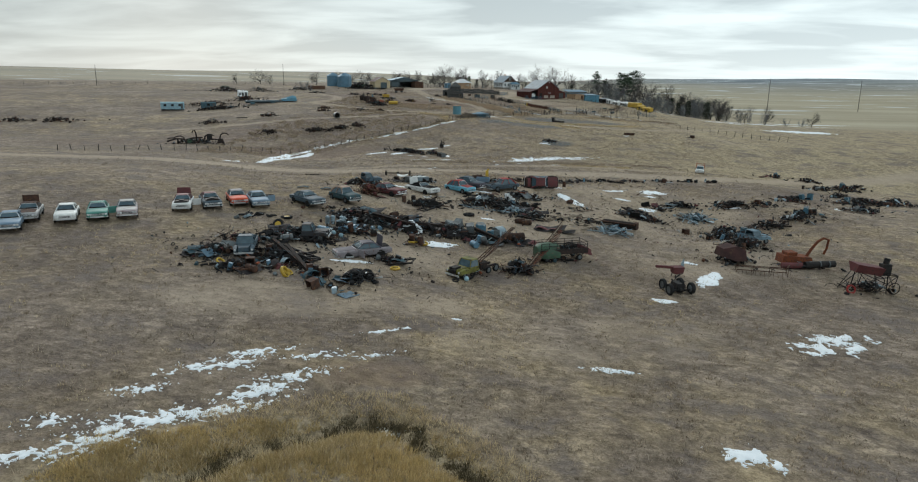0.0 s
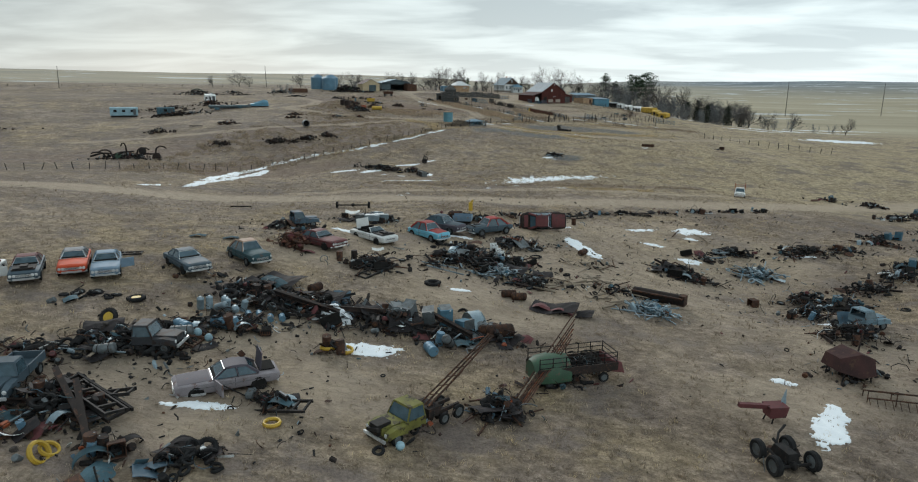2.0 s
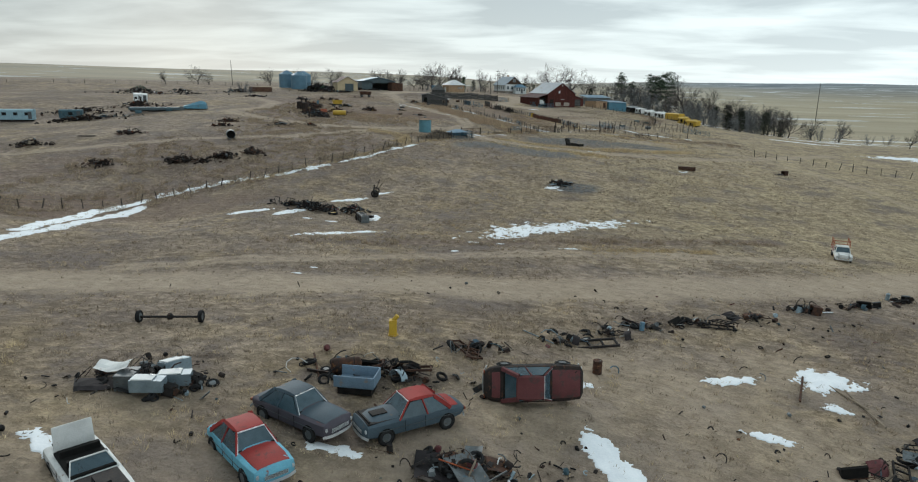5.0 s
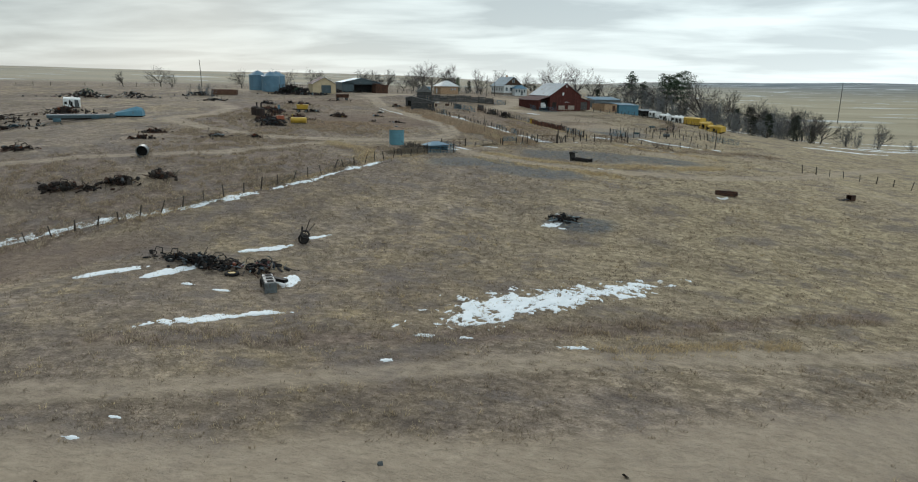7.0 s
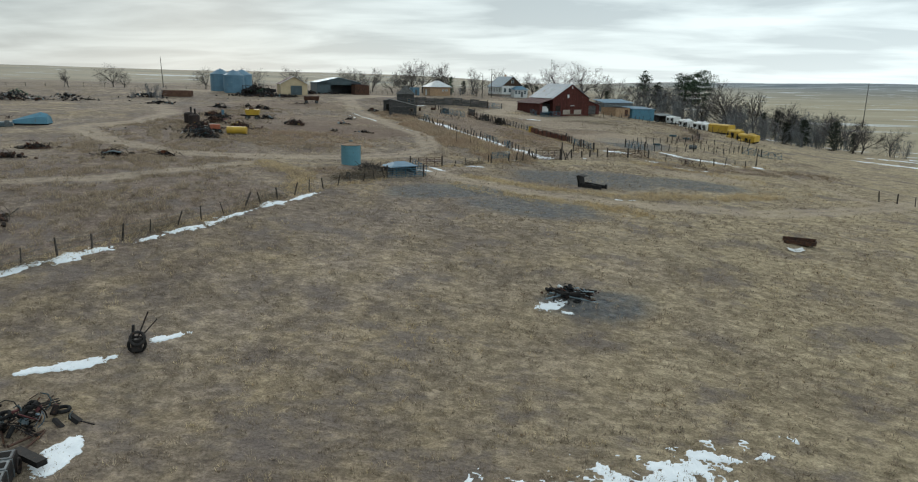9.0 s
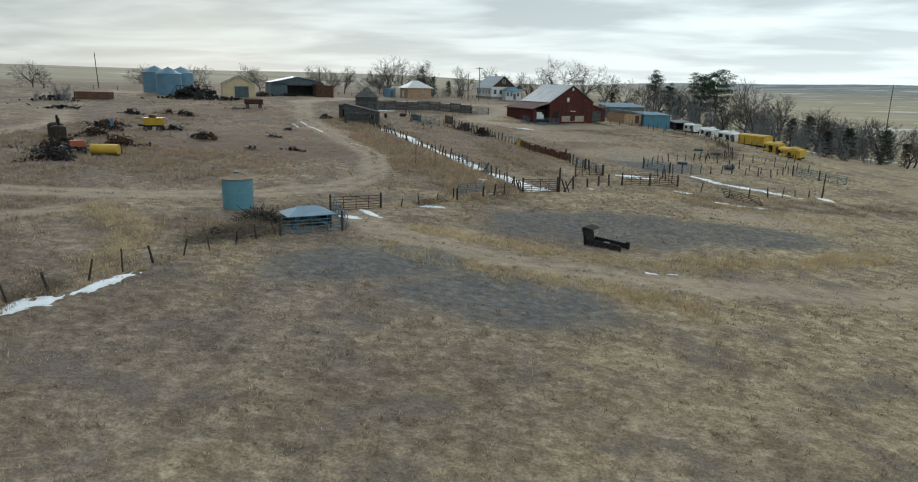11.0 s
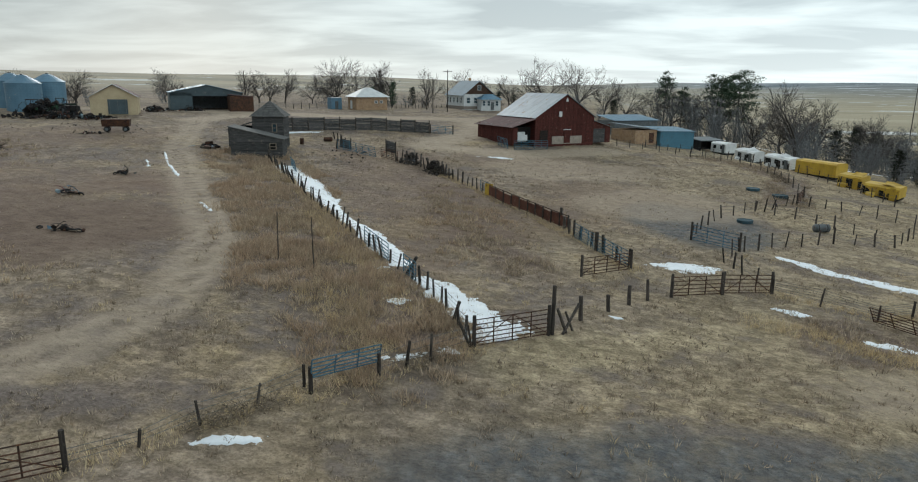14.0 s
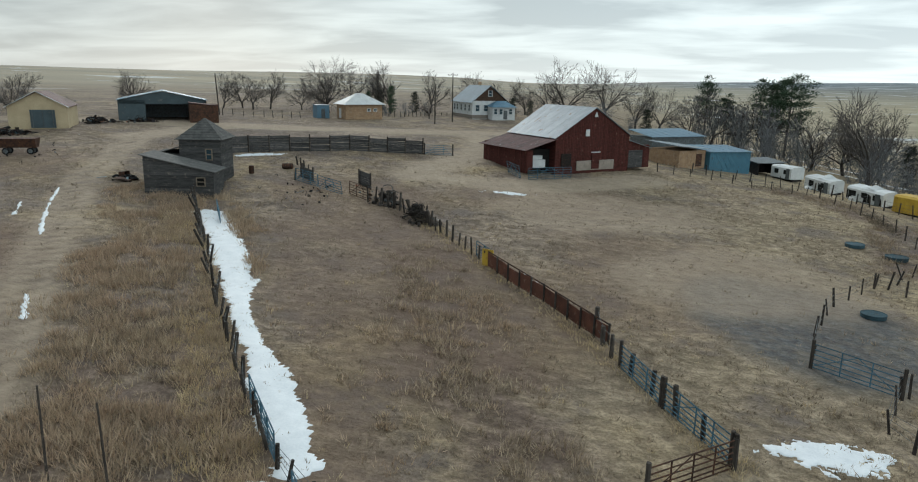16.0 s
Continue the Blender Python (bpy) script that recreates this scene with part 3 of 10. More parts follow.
flecks = s_ramp(s_noise(55, 7, 0.7, (0.35, 1.0, 1)), 0.59, 0.63)
beyond = sn.new("ShaderNodeMapRange")
beyond.inputs["From Min"].default_value, beyond.inputs["From Max"].default_value = 480, 700
sk.new(split_pos.outputs["Y"], beyond.inputs[0])
soil_colour = s_mix(s_times(flecks, beyond.outputs[0]), soil_colour, (0.62, 0.65, 0.68))
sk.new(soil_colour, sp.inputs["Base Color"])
sb = sn.new("ShaderNodeBump")
sb.inputs["Strength"].default_value, sb.inputs["Distance"].default_value = 0.8, 0.3
sk.new(s_mix(0.6, lumps, s_noise(0.5, 8, 0.75)), sb.inputs["Height"])
sk.new(sb.outputs[0], sp.inputs["Normal"])
land.materials.append(soil)
tagged(new("ground", land), "dry tan prairie grass with worn dirt tracks", "ground", kind="structure")


# ---- mesh building ----
def pipe_run(points, r, n=7, r2=None):
    """A bent tube through points, as one skin."""
    pts = [Vector(p) for p in points]
    rings = []
    for i, p in enumerate(pts):
        d = (pts[min(i + 1, len(pts) - 1)] - pts[max(i - 1, 0)]).normalized()
        a = d.cross(Vector((0.13, 1, 0.21))).normalized()
        b = d.cross(a)
        rad = r + ((r2 or r) - r) * i / (len(pts) - 1)
        rings.append([p + (a * math.cos(6.2832 * k / n) + b * math.sin(6.2832 * k / n)) * rad for k in range(n)])
    return Shape().loft(rings)


class Shape:
    """Points and faces of one mesh, put together from simple solids."""

    def __init__(self):
        self.v, self.f = [], []

    def add(self, pts, faces):
        n = len(self.v)
        self.v += [tuple(p) for p in pts]
        self.f += [tuple(n + i for i in q) for q in faces]
        return self

    def box(self, size, at=(0, 0, 0), turn=None, taper=1.0):
        sx, sy, sz = (s / 2 for s in size)
        pts = [Vector((x * sx * (taper if z > 0 else 1), y * sy * (taper if z > 0 else 1), z * sz)) for z in (-1, 1) for y in (-1, 1) for x in (-1, 1)]
        if turn is not None:
            pts = [turn @ p for p in pts]
        pts = [p + Vector(at) for p in pts]
        return self.add(pts, [(0, 2, 3, 1), (4, 5, 7, 6), (0, 1, 5, 4), (2, 6, 7, 3), (0, 4, 6, 2), (1, 3, 7, 5)])

    def tube(self, p, q, r, n=6, r2=None, caps=True):
        p, q = Vector(p), Vector(q)
        r2 = r if r2 is None else r2
        d = (q - p).normalized()
        a = d.orthogonal().normalized()
        b = d.cross(a)
        pts = [c + (a * math.cos(t) + b * math.sin(t)) * rad for c, rad in ((p, r), (q, r2)) for t in (2 * math.pi * i / n for i in range(n))]
        faces = [(i, (i + 1) % n, n + (i + 1) % n, n + i) for i in range(n)]
        if caps:
            faces += [tuple(range(n))[::-1], tuple(range(n, 2 * n))]
        return self.add(pts, faces)

    def spike(self, p, q, r):
        """A three-sided twig that runs to a point."""
        p, q = Vector(p), Vector(q)
        d = (q - p).normalized()
        a = d.orthogonal().normalized() * r
        b = d.cross(a)
        return self.add([p + a, p - a * 0.5 + b * 0.87, p - a * 0.5 - b * 0.87, q], [(0, 1, 3), (1, 2, 3), (2, 0, 3)])

    def lathe(self, profile, n=16, at=(0, 0, 0), turn=None, closed=False):
        """Turn a chain of (radius, height) about z."""
        pts = []
        for rad, z in profile:
            for i in range(n):
                t = 2 * math.pi * i / n
                p = Vector((rad * math.cos(t), rad * math.sin(t), z))
                pts.append((turn @ p if turn is not None else p) + Vector(at))
        k = len(profile)
        faces = [(j * n + i, j * n + (i + 1) % n, ((j + 1) % k) * n + (i + 1) % n, ((j + 1) % k) * n + i) for j in range(k if closed else k - 1) for i in range(n)]
        if not closed:
            faces += [tuple(range(n))[::-1], tuple((k - 1) * n + i for i in range(n))]
        return self.add(pts, faces)

    def slab(self, corners, thick):
        """A flat panel of any outline, thickened downwards along its normal."""
        c = [Vector(p) for p in corners]
        nrm = (c[1] - c[0]).cross(c[-1] - c[0]).normalized() * thick
        n = len(c)
        return self.add(c + [p - nrm for p in c], [tuple(range(n)), tuple(range(n, 2 * n))[::-1]] + [(i, n + i, n + (i + 1) % n, (i + 1) % n) for i in range(n)])

    def loft(self, rings, close=True):
        """Skin rings of equally many points."""
        k = len(rings[0])
        pts = [p for r in rings for p in r]
        faces = [(j * k + i, j * k + (i + 1) % k, (j + 1) * k + (i + 1) % k, (j + 1) * k + i) for j in range(len(rings) - 1) for i in range(k)]
        if close:
            faces += [tuple(range(k))[::-1], tuple((len(rings) - 1) * k + i for i in range(k))]
        return self.add(pts, faces)

    def mesh(self, name, material, smooth=False):
        me = bpy.data.meshes.new(name)
        me.from_pydata(self.v, [], self.f)
        bm = bmesh.new()
        bm.from_mesh(me)
        bmesh.ops.recalc_face_normals(bm, faces=bm.faces)
        bm.to_mesh(me)
        bm.free()
        if smooth:
            me.polygons.foreach_set("use_smooth", np.ones(len(me.polygons), dtype=bool))
            me.set_sharp_from_angle(angle=radians(34))
        me.materials.append(material)
        return me


def part(name, shape, material, parent, label="", smooth=False, at=None):
    ob = new(name, shape.mesh(name, material, smooth) if isinstance(shape, Shape) else shape)
    ob.parent = parent
    if at is not None:
        ob.matrix_basis = at
    return tagged(ob, label)


def height(x, y):
    return float(surface_z(np.float64(x), np.float64(y)))


def thing(name, x, y, turn, label, category, group="", dz=0.0, tilt=(0, 0)):
    """An empty at a thing's foot, on the land."""
    ob = new(name)
    ob.matrix_basis = pose(x, y, height(x, y) + dz, tilt[0], tilt[1], turn)
    return tagged(ob, label, category, group)


def solid(name, shape, material, m, label, category, group="", smooth=False):
    """A thing of a single mesh."""
    ob = new(name, shape.mesh(name, material, smooth) if isinstance(shape, Shape) else shape)
    ob.matrix_basis = m
    return tagged(ob, label, category, group)


def on_land(x, y, turn=0, dz=0.0, tx=0, ty=0):
    return pose(x, y, height(x, y) + dz, tx, ty, turn)


# ---- buildings ----
def local(a, b, z, u, v, o):
    return (o[0] + a * u[0] + b * v[0], o[1] + a * u[1] + b * v[1], z)


def boards(owner, name, material, p, q, z0, z1, wide, top=None, lean=0.02, gap=0.012, rng=None):
    """Upright boards side by side from p to q; top gives the upper edge along the run."""
    rng = rng or random.Random(3)
    p, q = Vector((*p, 0)), Vector((*q, 0))
    run = (q - p).length
    d = (q - p) / run
    nrm = Vector((d.y, -d.x, 0))
    n = max(1, round(run / wide))
    for i in range(n):
        a, b = i * run / n + gap, (i + 1) * run / n - gap
        out = nrm * rng.uniform(0, lean)
        za, zb = (z1, z1) if top is None else (top(a), top(b))
        s = Shape()
        pts = [p + d * a + out, p + d * b + out, p + d * b + out - nrm * 0.03, p + d * a + out - nrm * 0.03]
        s.add([(c.x, c.y, z0) for c in pts] + [(pts[0].x, pts[0].y, za), (pts[1].x, pts[1].y, zb), (pts[2].x, pts[2].y, zb), (pts[3].x, pts[3].y, za)],
              [(0, 1, 5, 4), (1, 2, 6, 5), (2, 3, 7, 6), (3, 0, 4, 7), (4, 5, 6, 7), (3, 2, 1, 0)])
        part(name, s, material, owner)


def ribbed_roof(owner, material, a, b, c, d, name="roof_sheet", thick=0.05, rib=0.9, label=""):
    """A roof plane a-b (eave) to d-c (ridge) of lapped sheets laid side by side down the slope."""
    a, b, c, d = map(Vector, (a, b, c, d))
    nrm = (b - a).cross(d - a).normalized()
    rng = random.Random(round(a.length * 100))
    n = max(2, round((b - a).length / rib))
    for i in range(n):
        u, v, lift = i / n, min(1.0, (i + 1.04) / n), nrm * (0.014 * (i % 2) + rng.uniform(0, 0.006))
        part(name, Shape().slab([a.lerp(b, u) + lift, a.lerp(b, v) + lift, d.lerp(c, v) + lift, d.lerp(c, u) + lift], thick), material, owner, label)


def window(owner, at, turn, w, h, glass=None, frame_material=None):
    """A sash window in a wall that faces local -y."""
    m = Matrix.Translation(at) @ Matrix.Rotation(turn, 4, "Z")
    s = Shape()
    for x in (-w / 2, w / 2):
        s.box((0.1, 0.1, h + 0.1), (x, -0.03, h / 2))
    for z in (0, h / 2, h):
        s.box((w + 0.1, 0.1, 0.08), (0, -0.03, z))
    o = part("window", s, frame_material or white_paint, owner, at=m)
    part("pane", Shape().box((w, 0.03, h), (0, 0, h / 2)), glass or glass_dim, o)
    return o


def gable_house(name, x, y, turn, wide, deep, eave, ridge, wall_material, roof_material, label, category, base=0.0, over=0.35, plank=None, gable_material=None):
    """Walls, gables and a two-sided roof; the gable faces local -y, the ridge runs along local y."""
    o = thing(name, x, y, turn, label, category, dz=base)
    w, d = wide / 2, deep / 2
    for sx in (-1, 1):
        part("wall", Shape().box((0.2, deep - 0.4, eave + 0.8), (sx * (w - 0.1), 0, eave / 2 - 0.4)), wall_material, o)
    for sy in (-1, 1):
        s = Shape().add([(-w, sy * d, -0.8), (w, sy * d, -0.8), (w, sy * d, eave), (0, sy * d, ridge - 0.06), (-w, sy * d, eave)] +
                        [(-w, sy * (d - 0.2), -0.8), (w, sy * (d - 0.2), -0.8), (w, sy * (d - 0.2), eave), (0, sy * (d - 0.2), ridge - 0.06), (-w, sy * (d - 0.2), eave)],
                        [(0, 1, 2, 3, 4), (9, 8, 7, 6, 5), (0, 5, 6, 1), (1, 6, 7, 2), (2, 7, 8, 3), (3, 8, 9, 4), (4, 9, 5, 0)])
        part("gable_wall", s, gable_material or wall_material, o)
    fall = (ridge - eave) / w
    for sx in (-1, 1):
        lo = eave - fall * over
        a, b = (sx * (w + over), -d - over, lo + 0.06), (sx * (w + over), d + over, lo + 0.06)
        c, e = (0, d + over, ridge + 0.06), (0, -d - over, ridge + 0.06)
        if sx > 0:
            ribbed_roof(o, roof_material, a, b, c, e)
        else:
            ribbed_roof(o, roof_material, b, a, e, c)
    if plank:
        rng = random.Random(name)
        boards(o, "board", plank, (-w, -d - 0.03), (w, -d - 0.03), -0.3, 0, 0.28, lambda a: eave + (w - abs(a - w)) * fall - 0.05, rng=rng)
    return o


def red_barn():
    o = gable_house("barn", 1.2 - 0.62 * 5.6, 332 + 0.79 * 5.6, 38, 12.6, 11.2, 4.1, 7.9, red_boards, roof_metal,
                    "faded red board barn with a grey sheet roof", "barn", 0.35, 0.3, red_boards)
    # low wing under the long slope, open at the front
    part("wing_wall", Shape().box((0.2, 10.8, 3.0), (-10.6, 0, 1.1)), red_boards, o)
    part("wing_wall", Shape().box((4.2, 0.2, 3.4), (-8.5, 5.3, 1.2)), red_boards, o)
    part("wing_wall", Shape().box((0.9, 0.2, 2.6), (-10.2, -5.4, 1.2)), red_boards, o)
    boards(o, "board", red_boards, (-10.73, 5.4), (-10.73, -5.4), -0.4, 2.65, 0.3)
    ribbed_roof(o, rust_roof, (-11.3, 5.9, 2.55), (-11.3, -6.0, 2.55), (-6.15, -6.0, 3.95), (-6.15, 5.9, 3.95), "wing_roof", label="rusted patched sheet roof of the wing")
    # solid black block added as the shade inside the open wing
    part("bay", Shape().box((3.6, 4.5, 2.6), (-8.2, -2.2, 1.2)), black_gap, o)
    # small wing on the other side
    part("lean_wall", Shape().box((4.2, 0.2, 3.2), (8.3, -5.2, 1.1)), red_boards, o)
    part("lean_wall", Shape().box((0.2, 9, 2.9), (10.4, -0.8, 1.0)), red_boards, o)
    boards(o, "board", red_boards, (6.3, -5.33), (10.4, -5.33), -0.4, 2.6, 0.3, lambda a: 3.4 - a * 0.27)
    ribbed_roof(o, roof_metal, (10.8, -5.6, 2.2), (10.8, 4, 2.2), (6.1, 4, 3.55), (6.1, -5.6, 3.55), "lean_roof")
    part("foundation", Shape().box((6.4, 0.12, 1.3), (0.4, -5.72, 0.25)), concrete, o, "pale concrete foot of the gable wall")
    door = part("door", Shape().box((1.3, 0.1, 2.2), (0.3, -5.82, 0.85)), red_boards, o, "dark red plank door")
    part("lintel", Shape().box((1.5, 0.12, 0.12), (0.3, -5.84, 2.0)), white_paint, door)
    part("hatch", Shape().box((1.6, 0.08, 1.7), (-4.6, -5.76, 1.1)), dark_rust, o)
    part("loft_vent", Shape().box((0.6, 0.1, 0.9), (-1.2, -5.75, 4.6)), white_paint, o, "small white loft window")
    part("hay_hook", Shape().box((0.5, 0.1, 0.6), (0.1, -5.75, 7.0), None, 0.3), white_paint, o)
    part("pen_panel", Shape().box((2.6, 0.12, 2.4), (7.6, -5.6, 0.8)), grey_wood, o, "grey plank stall door")
    part("stored_van", Shape().box((1.9, 2.4, 1.0), (-8.8, -4.4, 0.75)).box((1.8, 1.6, 0.5), (-8.8, -4.2, 1.5)), white_paint, o, "white vehicle parked in the open wing")
    return o


def hut():
    o = thing("shed", -40.1, 305.2, 12, "weathered grey board shed with a pyramid roof", "shed")
    part("wall", Shape().box((4.2, 4.2, 5.2), (0, 0, 1.9)), grey_wood, o)
    for k in range(16):
        part("siding_board", Shape().box((4.26, 0.03, 0.22), (0, -2.12, 0.2 + k * 0.27)), grey_wood, o)
        part("siding_board", Shape().box((0.03, 4.2, 0.22), (2.12, 0, 0.2 + k * 0.27)), grey_wood, o)
    w = 2.45
    corner = [(-w, -w, 4.35), (w, -w, 4.35), (w, w, 4.35), (-w, w, 4.35)]
    for i in range(4):
        a, b = Vector(corner[i]), Vector(corner[(i + 1) % 4])
        s, top = Shape(), Vector((0, 0, 6.5))
        for k in range(9):
            lo, hi = k / 9, min(1, (k + 1.15) / 9)
            lift = Vector((0, 0, 0.05))
            s.slab([a.lerp(top, lo) + lift, b.lerp(top, lo) + lift, b.lerp(top, hi), a.lerp(top, hi)], 0.04)
        part("roof_slope", s, shingle, o)
    window(o, (0.9, -2.16, 2.3), 0, 0.6, 1.1, glass_dim, timber)
    # front lean-to with a single pitched roof
    lean = thing("lean_to", -39.3, 299.6, 12, "grey plank lean-to with a single sloping roof and small window", "shed")
    part("wall", Shape().add([(-3.4, -1.7, -0.6), (3.2, -1.7, -0.6), (3.2, 1.7, -0.6), (-3.4, 1.7, -0.6), (-3.4, -1.7, 3.6), (3.2, -1.7, 2.1), (3.2, 1.7, 2.1), (-3.4, 1.7, 3.6)],
                             [(0, 1, 5, 4), (1, 2, 6, 5), (2, 3, 7, 6), (3, 0, 4, 7), (3, 2, 1, 0), (4, 5, 6, 7)]), grey_wood, lean)
    for k in range(15):
        z0 = -0.3 + k * 0.26
        x1 = 3.22 if z0 + 0.24 < 2.1 else 3.22 - (z0 + 0.24 - 2.1) / 1.5 * 6.6
        if x1 > -3.2:
            part("board", Shape().box((x1 + 3.42, 0.04, 0.235), ((x1 - 3.42) / 2, -1.74, z0 + 0.12)), grey_wood, lean)
    part("roof", Shape().slab([(-3.7, -2.0, 3.78), (3.5, -2.0, 2.12), (3.5, 2.0, 2.12), (-3.7, 2.0, 3.78)], 0.08), shingle, lean)
    window(lean, (2.0, -1.78, 0.75), 0, 0.8, 0.8, black_gap, timber)
    # low wing on the road side
    wing = thing("lean_to", -44.0, 305.0, 12, "low grey plank wing with a rusty sloping roof", "shed")
    part("wall", Shape().box((3.2, 5.0, 3.2), (0, 0, 1.2)), grey_wood, wing)
    part("roof", Shape().slab([(-1.9, -2.9, 2.5), (2.0, -2.9, 3.7), (2.0, 2.9, 3.7), (-1.9, 2.9, 2.5)], 0.08), shingle, wing)
    # black slab on the closed wall, coloured as the shade in the doorway
    part("doorway", Shape().box((1.0, 0.1, 1.9), (-0.4, -2.53, 0.9)), black_gap, wing)


def farmhouse():
    o = gable_house("house", -23.6, 397.5, 30, 8.4, 12.5, 3.2, 6.6, white_paint, house_roof, "white farmhouse with a blue-grey roof and brown gable", "house", 0.55, 0.5)
    brown = surface("brown_shingle_gable", (0.10, 0.065, 0.045), (0.07, 0.045, 0.035), 2, 0.9)
    part("gable_panel", Shape().add([(-4.2, -6.33, 3.3), (4.2, -6.33, 3.3), (0, -6.33, 6.45), (-4.2, -6.28, 3.3), (4.2, -6.28, 3.3), (0, -6.28, 6.45)], [(0, 1, 2), (5, 4, 3), (0, 3, 4, 1), (1, 4, 5, 2), (2, 5, 3, 0)]), brown, o, "brown shingled gable")
    window(o, (0, -6.35, 4.3), 0, 0.9, 1.2)
    for x in (-3.0, -1.0):
        window(o, (x, -6.32, 1.0), 0, 1.0, 1.4)
    for y in (-4.5, -2, 0.5, 3, 5):
        window(o, (-4.25, y, 1.0), radians(-90), 1.0, 1.4)
    porch = part("porch", Shape().box((5.4, 3.0, 2.9), (2.2, -7.6, 0.6)), white_paint, o)
    s = Shape()
    s.add([(-0.9, -9.6, 2.0), (5.3, -9.6, 2.0), (5.3, -6.2, 2.2), (-0.9, -6.2, 2.2), (1.2, -7.2, 3.35), (3.2, -7.2, 3.35)], [(0, 1, 5, 4), (1, 2, 5), (2, 3, 4, 5), (3, 0, 4), (3, 2, 1, 0)])
    part("porch_roof", s, blue_steel, o)
    for x in (0.2, 1.5, 3.8):
        window(porch, (x, -9.12, 0.45), 0, 0.8, 1.2)
    part("door", Shape().box((0.9, 0.06, 1.9), (2.6, -9.13, 0.35)), dull_steel, porch)
    part("foundation", Shape().box((8.5, 12.6, 0.8), (0, 0, -0.2)), concrete, o)
    part("chimney", Shape().box((0.6, 0.6, 1.6), (0.8, 2.0, 6.6)), stone, o)
    return o


def pump_house():
    o = thing("stone_outbuilding", -45.8, 376.3, 40, "square buff stone outbuilding with a white hipped roof", "outbuilding", dz=0.1)
    part("wall", Shape().box((8.0, 5.0, 3.4), (0, 0, 1.2)), stone, o)
    rng = random.Random(5)
    for side, length, turn in ((-2.5, 8.0, 0), (-4.0, 5.0, 90)):
        for r in range(7):
            x = -length / 2
            while x < length / 2 - 0.2:
                w = min(rng.uniform(0.5, 1.0), length / 2 - x)
                t = Matrix.Rotation(radians(-turn), 4, "Z")
                part("stone_block", Shape().box((w - 0.04, 0.08, 0.36), (x + w / 2, side - 0.02, 0.05 + r * 0.4)), stone, o, at=t)
                x += w
    a = [(-4.6, -3.1, 2.85), (4.6, -3.1, 2.85), (4.6, 3.1, 2.85), (-4.6, 3.1, 2.85)]
    r1, r2 = (-0.8, 0, 5.0), (0.8, 0, 5.0)
    for q in ((a[0], a[1], r2, r1), (a[1], a[2], r2), (a[2], a[3], r1, r2), (a[3], a[0], r1)):
        part("roof_slope", Shape().slab(q, 0.08), white_paint, o, "white sheet roof slope")
    for x in (1.0, 2.4):
        window(o, (x, -2.6, 1.4), 0, 0.7, 0.6)
    part("side_door", Shape().box((0.08, 1.0, 2.0), (-4.12, 0.3, 1.0)), white_paint, o)
    annex = thing("small_shed", -53.5, 374.5, 40, "small grey steel shed with a flat roof", "shed")
    part("wall", Shape().box((2.6, 2.6, 2.9), (0, 0, 1.2)), blue_steel, annex)
    part("roof", Shape().box((2.9, 2.9, 0.1), (0, 0, 2.7)), roof_metal, annex)
    part("door", Shape().box((0.8, 0.06, 1.9), (0, -1.33, 1.0)), dull_steel, annex)


def workshop():
    o = gable_house("workshop", -80.5, 330.2, 30, 7.6, 9, 3.0, 5.0, cream_paint, rust_roof, "cream workshop with a brown roof and dark sliding door", "workshop", 0.1, 0.3)
    door = part("sliding_door", Shape().box((3.2, 0.1, 2.6), (0.6, -4.6, 1.2)), dark_shed, o, "dark grey-green sliding door")
    for x in (-0.7, 0.6, 1.9):
        part("door_rail", Shape().box((0.08, 0.06, 2.6), (x, -4.68, 1.2)), dull_steel, door)
    part("verge", Shape().tube((-4.1, -4.85, 2.85), (0, -4.85, 5.12), 0.06, 4).tube((4.1, -4.85, 2.85), (0, -4.85, 5.12), 0.06, 4), white_paint, o)


def machine_shed():
    o = thing("machine_shed", -74.5, 351.5, 33, "blue-grey steel machine shed with an open front", "shed", dz=0.0)
    w, d, e, r = 7.0, 5.0, 3.6, 5.1
    s = Shape().add([(-w, -d, e), (w, -d, e), (0, -d, r), (-w, -d + 0.15, e), (w, -d + 0.15, e), (0, -d + 0.15, r)], [(0, 1, 2), (5, 4, 3), (0, 3, 4, 1), (1, 4, 5, 2), (2, 5, 3, 0)])
    s.box((4.2, 0.15, e + 0.6), (-w + 2.1, -d + 0.07, e / 2 - 0.3)).box((0.4, 0.15, e + 0.6), (w - 0.2, -d + 0.07, e / 2 - 0.3)).box((14, 0.15, 0.7), (0, -d + 0.07, e - 0.35))
    part("front_wall", s, dark_shed, o)
    for sx in (-1, 1):
        part("side_wall", Shape().box((0.15, 2 * d - 0.3, e + 0.6), (sx * w, 0, e / 2 - 0.3)), dark_shed if sx < 0 else rust, o)
    part("back_wall", Shape().box((14, 0.15, e + 0.6), (0, d, e / 2 - 0.3)), dull_steel, o)
    ribbed_roof(o, blue_steel, (w + 0.3, -d - 0.3, e), (w + 0.3, d + 0.3, e), (0, d + 0.3, r + 0.1), (0, -d - 0.3, r + 0.1))
    ribbed_roof(o, blue_steel, (-w - 0.3, d + 0.3, e), (-w - 0.3, -d - 0.3, e), (0, -d - 0.3, r + 0.1), (0, d + 0.3, r + 0.1))
    annex = thing("wagon_body", -65.6, 349.5, 33, "rusty red box body beside the machine shed", "shed")
